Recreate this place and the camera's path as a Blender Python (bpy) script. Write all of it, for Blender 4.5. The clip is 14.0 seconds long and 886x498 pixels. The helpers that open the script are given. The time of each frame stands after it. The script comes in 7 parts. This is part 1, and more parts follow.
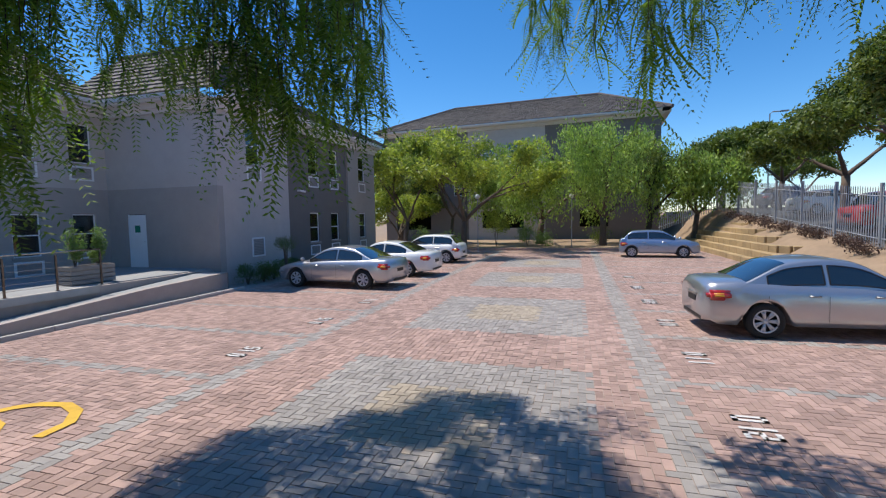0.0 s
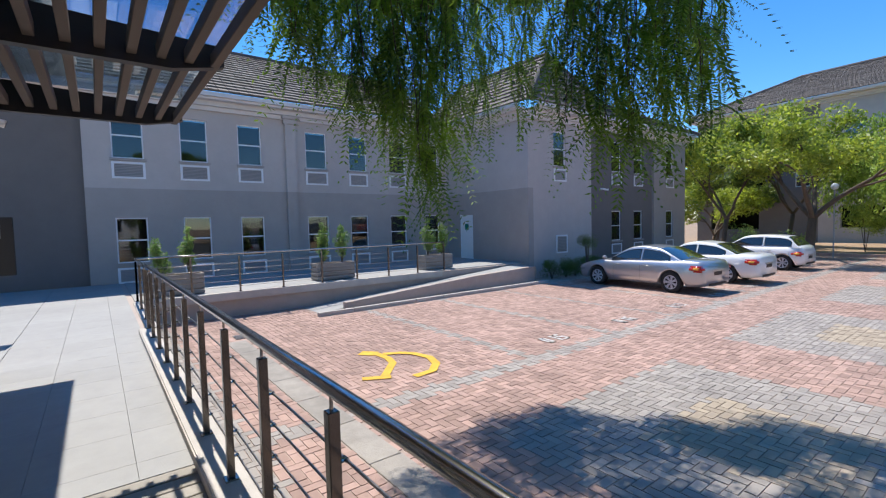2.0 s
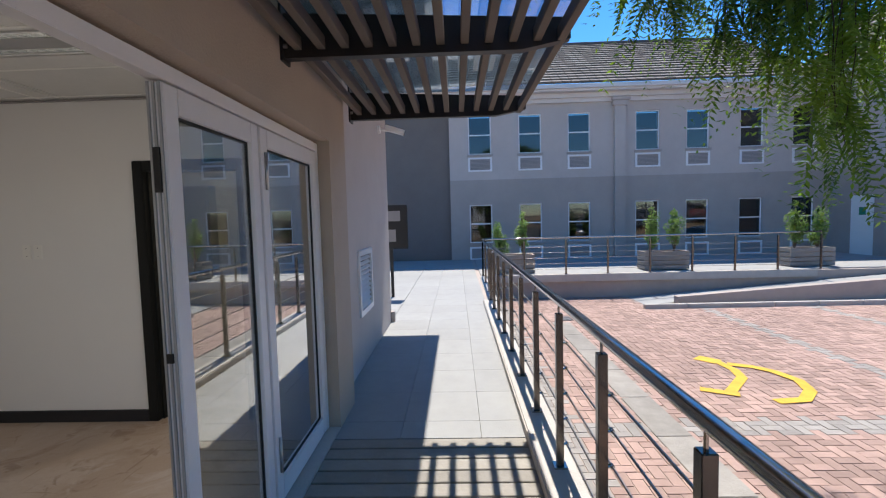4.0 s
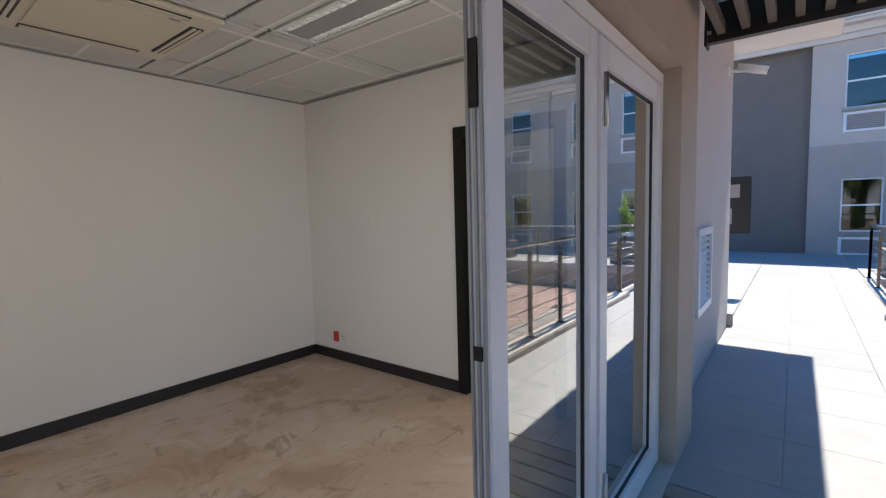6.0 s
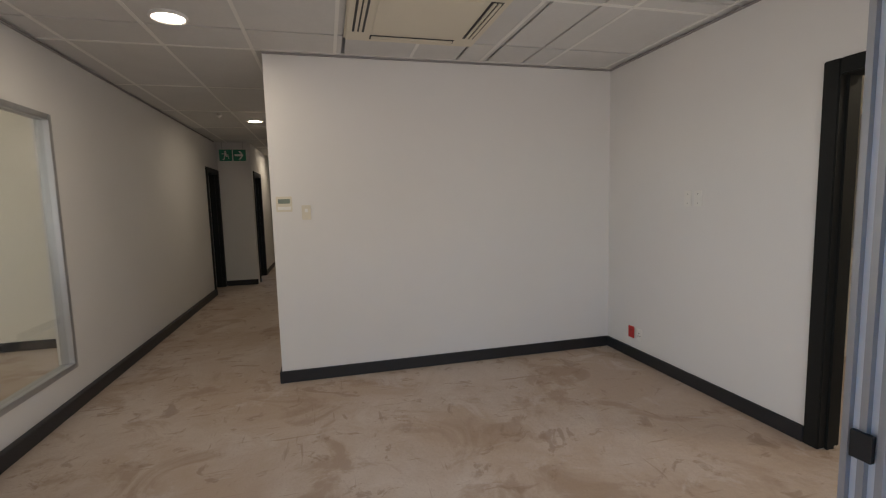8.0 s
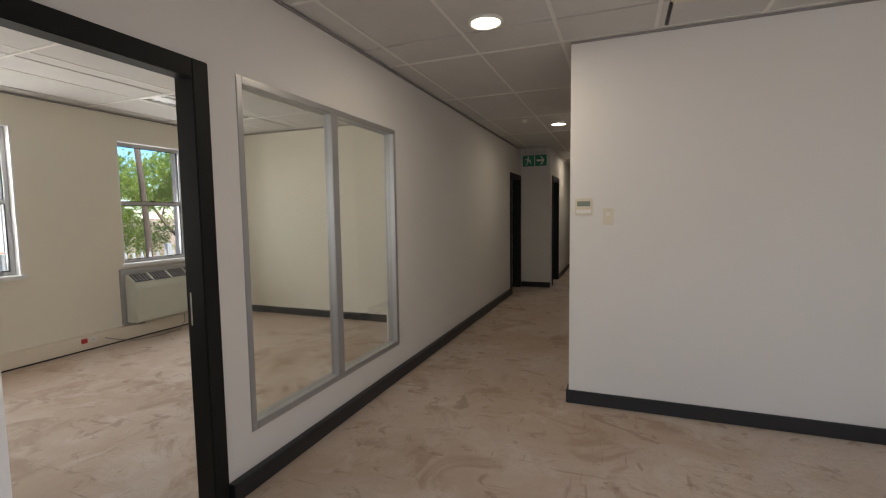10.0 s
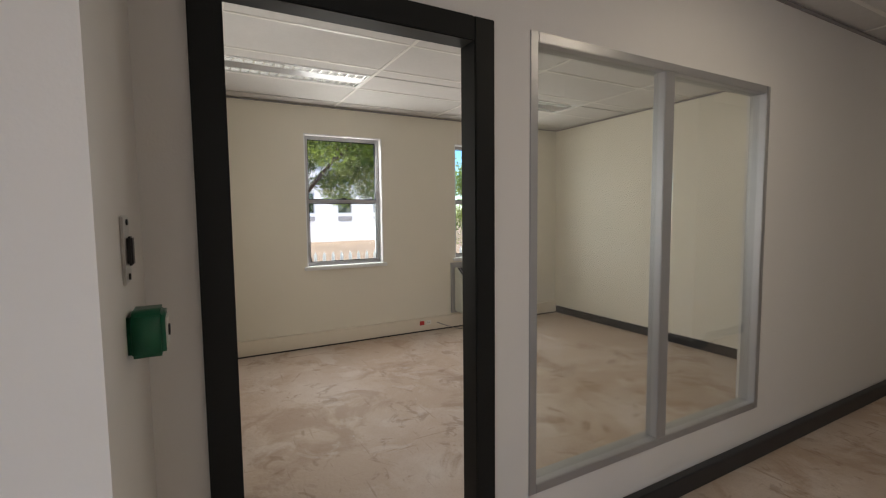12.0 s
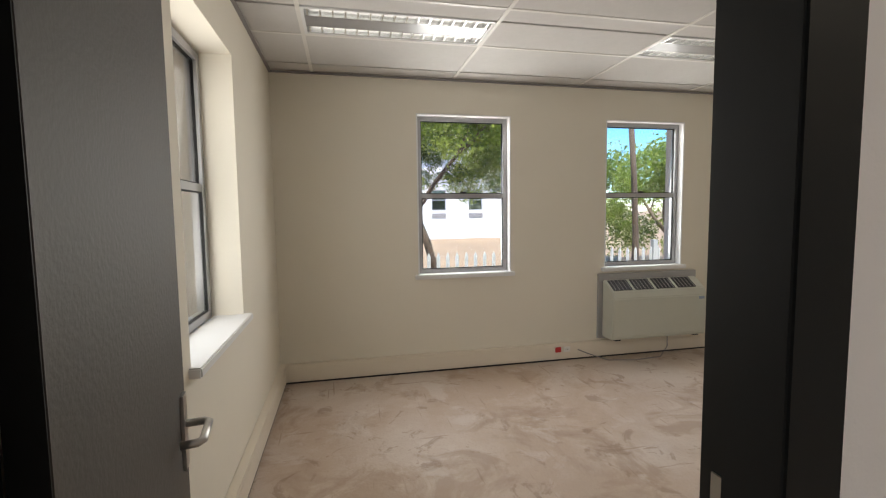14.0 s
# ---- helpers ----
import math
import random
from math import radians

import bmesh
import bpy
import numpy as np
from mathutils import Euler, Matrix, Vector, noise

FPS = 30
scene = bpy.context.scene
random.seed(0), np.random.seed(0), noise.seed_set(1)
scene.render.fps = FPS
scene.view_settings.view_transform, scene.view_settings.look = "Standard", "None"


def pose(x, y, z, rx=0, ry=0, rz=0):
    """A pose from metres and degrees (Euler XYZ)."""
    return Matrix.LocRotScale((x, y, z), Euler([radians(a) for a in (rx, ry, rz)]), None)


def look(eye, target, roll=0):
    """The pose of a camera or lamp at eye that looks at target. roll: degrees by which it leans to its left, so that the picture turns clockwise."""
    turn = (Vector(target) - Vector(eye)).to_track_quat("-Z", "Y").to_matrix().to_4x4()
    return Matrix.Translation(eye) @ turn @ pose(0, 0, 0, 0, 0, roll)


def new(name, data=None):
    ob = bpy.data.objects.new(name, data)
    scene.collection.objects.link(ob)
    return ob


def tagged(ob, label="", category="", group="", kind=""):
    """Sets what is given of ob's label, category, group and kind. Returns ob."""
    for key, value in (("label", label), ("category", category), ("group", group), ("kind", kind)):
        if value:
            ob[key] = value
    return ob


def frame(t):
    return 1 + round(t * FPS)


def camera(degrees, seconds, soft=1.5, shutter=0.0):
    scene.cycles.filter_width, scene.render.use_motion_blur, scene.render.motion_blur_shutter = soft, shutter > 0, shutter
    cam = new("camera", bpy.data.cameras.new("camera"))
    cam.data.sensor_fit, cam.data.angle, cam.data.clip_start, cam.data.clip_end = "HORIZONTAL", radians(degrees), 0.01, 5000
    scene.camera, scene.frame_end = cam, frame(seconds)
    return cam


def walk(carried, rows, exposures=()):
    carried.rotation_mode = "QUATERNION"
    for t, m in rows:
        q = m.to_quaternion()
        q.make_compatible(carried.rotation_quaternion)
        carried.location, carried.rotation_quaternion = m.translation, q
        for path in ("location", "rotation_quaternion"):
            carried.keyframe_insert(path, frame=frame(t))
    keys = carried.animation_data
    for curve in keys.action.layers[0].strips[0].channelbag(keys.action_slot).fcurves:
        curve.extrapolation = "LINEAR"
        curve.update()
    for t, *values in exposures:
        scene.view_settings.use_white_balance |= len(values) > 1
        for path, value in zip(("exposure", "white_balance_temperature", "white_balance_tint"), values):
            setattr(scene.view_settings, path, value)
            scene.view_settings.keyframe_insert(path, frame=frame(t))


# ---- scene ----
cam = camera(88.7, 14.0, soft=1.2)
PATH = [
    (0, (-0.547, -0.638, 1.655), (-1.113, 1.275, 1.522), -1.1),
    (0.5, (-0.56, -0.771, 1.643), (-1.4, 1.04, 1.525), -1.0),
    (1, (-0.578, -0.863, 1.657), (-1.662, 0.814, 1.549), -1.0),
    (1.5, (-0.582, -0.954, 1.611), (-1.915, 0.534, 1.508), -1.2),
    (2, (-0.594, -0.991, 1.629), (-2.181, 0.221, 1.52), -1.4),
    (2.2, (-0.615, -0.996, 1.622), (-2.293, 0.087, 1.514), -1.6),
    (2.5, (-0.644, -0.988, 1.63), (-2.432, -0.099, 1.517), -1.7),
    (3, (-0.682, -0.94, 1.624), (-2.594, -0.369, 1.505), -1.7),
    (5.5, (-1.434, -1.291, 1.521), (-3.182, -2.249, 1.36), -1.4),
    (6.5, (-1.675, -1.553, 1.439), (-3.023, -3.02, 1.258), -1.5),
    (7, (-1.75, -1.61, 1.430), (-2.827, -3.285, 1.215), -1.4),
    (7.5, (-1.865, -1.632, 1.436), (-2.638, -3.462, 1.211), -1.4),
    (10, (-1.795, -2.049, 1.42), (-1.066, -3.905, 1.265), -0.8),
    (10.5, (-1.765, -2.262, 1.414), (-0.657, -3.925, 1.238), -0.5),
    (11, (-1.752, -2.444, 1.42), (-0.353, -3.865, 1.254), -0.4),
    (11.5, (-1.612, -2.557, 1.404), (-0.015, -3.734, 1.249), -0.5),
    (12, (-1.39, -2.679, 1.435), (0.359, -3.638, 1.284), -0.6),
    (12.5, (-1.172, -2.815, 1.416), (0.668, -3.574, 1.255), -0.8),
    (13, (-0.906, -2.991, 1.435), (1.006, -3.553, 1.266), -0.5),
    (13.5, (-0.655, -3.064, 1.427), (1.284, -3.521, 1.253), -0.3),
    (14, (-0.41, -3.096, 1.44), (1.538, -3.519, 1.281), -0.7),
]
walk(cam, [(t, look(eye, target, roll)) for t, eye, target, roll in PATH],
     [(0.0, 0.15), (1.5, 0.4), (3.0, 0.62), (5.5, 0.85), (6.5, 1.25), (7.5, 1.27), (9.8, 1.3), (12.0, 1.2), (14.0, 1.36)])

# ---- light ----
SUN_DIR = Vector((-0.42, 0.05, 1.0)).normalized()
world = bpy.data.worlds.new("world")
scene.world = world
world.use_nodes = True
wn = world.node_tree.nodes
sky = wn.new("ShaderNodeTexSky")
sky.sky_type, sky.sun_disc = "NISHITA", False
sky.sun_elevation = math.asin(SUN_DIR.z)
sky.sun_rotation = math.atan2(SUN_DIR.x, SUN_DIR.y)
sky.air_density, sky.dust_density, sky.ozone_density, sky.altitude = 1.0, 0.1, 5.0, 800
wn["Background"].inputs["Strength"].default_value = 0.155
tone = wn.new("ShaderNodeHueSaturation")
tone.inputs["Saturation"].default_value = 1.27
world.node_tree.links.new(sky.outputs[0], tone.inputs["Color"])
world.node_tree.links.new(tone.outputs[0], wn["Background"].inputs["Color"])
sun_data = bpy.data.lights.new("sun", "SUN")
sun_data.energy, sun_data.angle, sun_data.color = 4.6, radians(0.55), (1.0, 0.95, 0.87)
sun = new("sun", sun_data)
sun.matrix_world = look(SUN_DIR * 50, (0, 0, 0))


# ---- materials ----
def material(name, color, rough=0.7, metal=0.0, vary=0.12, scale=6.0, bump=0.0, bump_scale=60.0, color2=None, spec=0.5,
             per_object=0.0, per_island=0.0, trans=0.0, blotch=0.0, coat=0.0, stretch=(1, 1, 1)):
    """A surface with grain at two scales, optional blotches, relief and a change from piece to piece."""
    m = bpy.data.materials.new(name)
    m.use_nodes = True
    nt = m.node_tree
    n, l = nt.nodes, nt.links
    b = n["Principled BSDF"]
    b.inputs["Roughness"].default_value, b.inputs["Metallic"].default_value = rough, metal
    b.inputs["Specular IOR Level"].default_value = spec
    b.inputs["Coat Weight"].default_value = coat
    b.inputs["Coat Roughness"].default_value = 0.05
    if trans:
        b.inputs["Transmission Weight"].default_value = trans
    geo = n.new("ShaderNodeNewGeometry")
    mp = n.new("ShaderNodeMapping")
    mp.inputs["Scale"].default_value = stretch
    l.new(geo.outputs["Position"], mp.inputs["Vector"])
    tex = n.new("ShaderNodeTexNoise")
    tex.inputs["Scale"].default_value, tex.inputs["Detail"].default_value, tex.inputs["Roughness"].default_value = scale, 8, 0.65
    l.new(mp.outputs[0], tex.inputs["Vector"])
    big = n.new("ShaderNodeTexNoise")
    big.inputs["Scale"].default_value, big.inputs["Detail"].default_value = scale * 0.13, 4
    l.new(mp.outputs[0], big.inputs["Vector"])
    c2 = color2 or tuple(c * (1 - 2.2 * vary) for c in color)
    mix = n.new("ShaderNodeMix")
    mix.data_type = "RGBA"
    mix.inputs[6].default_value, mix.inputs[7].default_value = (*color, 1), (*c2, 1)
    add = n.new("ShaderNodeMath")
    add.operation = "ADD"
    l.new(tex.outputs["Fac"], add.inputs[0])
    l.new(big.outputs["Fac"], add.inputs[1])
    ramp = n.new("ShaderNodeMapRange")
    ramp.inputs["From Min"].default_value, ramp.inputs["From Max"].default_value = 0.7, 1.3
    l.new(add.outputs[0], ramp.inputs["Value"])
    l.new(ramp.outputs[0], mix.inputs["Factor"])
    out = mix.outputs[2]
    rnd = None
    if per_object:
        info = n.new("ShaderNodeObjectInfo")
        rnd, amount = info.outputs["Random"], per_object
    elif per_island:
        rnd, amount = geo.outputs["Random Per Island"], per_island
    if rnd:
        hsv = n.new("ShaderNodeHueSaturation")
        mr = n.new("ShaderNodeMapRange")
        mr.inputs["To Min"].default_value, mr.inputs["To Max"].default_value = 1 - amount, 1 + amount
        l.new(rnd, mr.inputs["Value"])
        l.new(mr.outputs[0], hsv.inputs["Value"])
        l.new(out, hsv.inputs["Color"])
        out = hsv.outputs[0]
    if blotch:
        st = n.new("ShaderNodeTexNoise")
        st.inputs["Scale"].default_value, st.inputs["Detail"].default_value, st.inputs["Distortion"].default_value = 2.6, 12, 0.9
        l.new(geo.outputs["Position"], st.inputs["Vector"])
        r2 = n.new("ShaderNodeMapRange")
        r2.inputs["From Min"].default_value, r2.inputs["From Max"].default_value = 0.5, 0.68
        r2.inputs["To Max"].default_value = blotch
        l.new(st.outputs["Fac"], r2.inputs["Value"])
        dark = n.new("ShaderNodeMix")
        dark.data_type, dark.blend_type = "RGBA", "MULTIPLY"
        dark.inputs[7].default_value = (0.55, 0.42, 0.32, 1)
        l.new(r2.outputs[0], dark.inputs["Factor"])
        l.new(out, dark.inputs[6])
        out = dark.outputs[2]
    l.new(out, b.inputs["Base Color"])
    if bump:
        fine = n.new("ShaderNodeTexNoise")
        fine.inputs["Scale"].default_value, fine.inputs["Detail"].default_value = bump_scale, 5
        l.new(mp.outputs[0], fine.inputs["Vector"])
        bp = n.new("ShaderNodeBump")
        bp.inputs["Strength"].default_value, bp.inputs["Distance"].default_value = bump, 0.01
        l.new(fine.outputs["Fac"], bp.inputs["Height"])
        l.new(bp.outputs[0], b.inputs["Normal"])
    return m


def glass(name, tint=(0.9, 0.95, 0.95), rough=0.0, haze=0.0, boost=1.0):
    """Thin clear glass: straight through, with a mirror's share by Fresnel."""
    m = bpy.data.materials.new(name)
    m.use_nodes = True
    nt = m.node_tree
    n, l = nt.nodes, nt.links
    n.remove(n["Principled BSDF"])
    tr, gl, mx, fr = n.new("ShaderNodeBsdfTransparent"), n.new("ShaderNodeBsdfGlossy"), n.new("ShaderNodeMixShader"), n.new("ShaderNodeLayerWeight")
    tr.inputs[0].default_value = (*tint, 1)
    gl.inputs["Roughness"].default_value = rough
    fr.inputs["Blend"].default_value = 0.5
    pw = n.new("ShaderNodeMath")
    pw.operation = "POWER"
    pw.inputs[1].default_value = 4.0
    l.new(fr.outputs["Facing"], pw.inputs[0])
    ad = n.new("ShaderNodeMath")
    ad.operation = "ADD"
    ad.inputs[1].default_value = 0.045
    l.new(pw.outputs[0], ad.inputs[0])
    dbl = n.new("ShaderNodeMath")
    dbl.operation, dbl.use_clamp = "MULTIPLY", True
    dbl.inputs[1].default_value = boost
    l.new(ad.outputs[0], dbl.inputs[0])
    l.new(dbl.outputs[0], mx.inputs[0])
    l.new(tr.outputs[0], mx.inputs[1])
    l.new(gl.outputs[0], mx.inputs[2])
    last = mx.outputs[0]
    if haze:
        df, m2 = n.new("ShaderNodeBsdfDiffuse"), n.new("ShaderNodeMixShader")
        df.inputs[0].default_value = (0.6, 0.6, 0.6, 1)
        m2.inputs[0].default_value = haze
        l.new(last, m2.inputs[1])
        l.new(df.outputs[0], m2.inputs[2])
        last = m2.outputs[0]
    l.new(last, n["Material Output"].inputs["Surface"])
    return m


def glow(name, color, strength):
    m = bpy.data.materials.new(name)
    m.use_nodes = True
    b = m.node_tree.nodes["Principled BSDF"]
    b.inputs["Base Color"].default_value = (0.8, 0.8, 0.8, 1)
    b.inputs["Emission Color"].default_value, b.inputs["Emission Strength"].default_value = (*color, 1), strength
    return m


def leafy(name, color, color2, rough=0.5, through_light=0.35, patches=1.5):
    """Leaves: a change from leaf to leaf, back-lit and shaded clumps coloured in by noise, and light that comes
    through.
    """
    m = bpy.data.materials.new(name)
    m.use_nodes = True
    nt = m.node_tree
    n, l = nt.nodes, nt.links
    b = n["Principled BSDF"]
    b.inputs["Roughness"].default_value = rough
    b.inputs["Specular IOR Level"].default_value = 0.35
    geo, mix = n.new("ShaderNodeNewGeometry"), n.new("ShaderNodeMix")
    mix.data_type = "RGBA"
    mix.inputs[6].default_value, mix.inputs[7].default_value = (*color, 1), (*color2, 1)
    # position noise colours whole clumps as if back-lit or in shade
    clump_shade, blend = n.new("ShaderNodeTexNoise"), n.new("ShaderNodeMix")
    clump_shade.inputs["Scale"].default_value, clump_shade.inputs["Detail"].default_value = patches, 3
    l.new(geo.outputs["Position"], clump_shade.inputs["Vector"])
    spread = n.new("ShaderNodeMapRange")
    spread.inputs["From Min"].default_value, spread.inputs["From Max"].default_value = 0.36, 0.64
    l.new(clump_shade.outputs["Fac"], spread.inputs["Value"])
    blend.inputs["Factor"].default_value = 0.55
    l.new(geo.outputs["Random Per Island"], blend.inputs["A"])
    l.new(spread.outputs[0], blend.inputs["B"])
    l.new(blend.outputs["Result"], mix.inputs["Factor"])
    l.new(mix.outputs[2], b.inputs["Base Color"])
    tl, ms = n.new("ShaderNodeBsdfTranslucent"), n.new("ShaderNodeMixShader")
    hs = n.new("ShaderNodeHueSaturation")
    hs.inputs["Value"].default_value, hs.inputs["Saturation"].default_value = 2.0, 1.1
    l.new(mix.outputs[2], hs.inputs["Color"])
    l.new(hs.outputs[0], tl.inputs[0])
    ms.inputs[0].default_value = through_light
    l.new(b.outputs[0], ms.inputs[1])
    l.new(tl.outputs[0], ms.inputs[2])
    l.new(ms.outputs[0], n["Material Output"].inputs["Surface"])
    return m


def bare_screed(name):
    """Bare levelling screed: pinkish beige, pale dust, brown adhesive stains and fine scuffs."""
    m = bpy.data.materials.new(name)
    m.use_nodes = True
    nt = m.node_tree
    n, l = nt.nodes, nt.links
    b = n["Principled BSDF"]
    b.inputs["Roughness"].default_value = 0.62
    pos = n.new("ShaderNodeNewGeometry").outputs["Position"]

    def cloud(scale, detail, distortion, lo, hi, top=1.0, stretch=(1, 1, 1), turn=0.0):
        mp, tx, mr = n.new("ShaderNodeMapping"), n.new("ShaderNodeTexNoise"), n.new("ShaderNodeMapRange")
        mp.inputs["Scale"].default_value, mp.inputs["Rotation"].default_value = stretch, (0, 0, turn)
        l.new(pos, mp.inputs["Vector"])
        l.new(mp.outputs[0], tx.inputs["Vector"])
        for key, value in (("Scale", scale), ("Detail", detail), ("Distortion", distortion), ("Roughness", 0.62)):
            tx.inputs[key].default_value = value
        mr.inputs["From Min"].default_value, mr.inputs["From Max"].default_value, mr.inputs["To Max"].default_value = lo, hi, top
        l.new(tx.outputs["Fac"], mr.inputs["Value"])
        return mr.outputs[0]

    def over(below, color, amount):
        mx = n.new("ShaderNodeMix")
        mx.data_type = "RGBA"
        mx.inputs[7].default_value = (*color, 1)
        if isinstance(below, tuple):
            mx.inputs[6].default_value = (*below, 1)
        else:
            l.new(below, mx.inputs[6])
        l.new(amount, mx.inputs["Factor"])
        return mx.outputs[2]

    col = over((0.46, 0.355, 0.275), (0.56, 0.475, 0.41), cloud(1.1, 6, 0.4, 0.42, 0.62))
    col = over(col, (0.33, 0.225, 0.15), cloud(1.9, 14, 0.9, 0.53, 0.62, 0.62))
    col = over(col, (0.26, 0.17, 0.11), cloud(4.5, 15, 1.4, 0.585, 0.64, 0.55))
    col = over(col, (0.60, 0.53, 0.48), cloud(2.6, 12, 0.7, 0.56, 0.66, 0.6, turn=1.0))
    for k, (sx, sy, turn) in enumerate(((1.0, 14.0, 0.5), (12.0, 1.0, 0.25), (1.2, 16.0, -0.7))):
        col = over(col, (0.27, 0.18, 0.12), cloud(1.3 + 0.2 * k, 3, 0.15, 0.66, 0.71, 0.5, (sx, sy, 1), turn))
    col = over(col, (0.38, 0.29, 0.22), cloud(70, 4, 0, 0.55, 0.72, 0.5))
    l.new(col, b.inputs["Base Color"])
    bp = n.new("ShaderNodeBump")
    bp.inputs["Strength"].default_value, bp.inputs["Distance"].default_value = 0.25, 0.01
    l.new(cloud(28, 6, 0.3, 0.3, 0.7), bp.inputs["Height"])
    l.new(bp.outputs[0], b.inputs["Normal"])
    return m


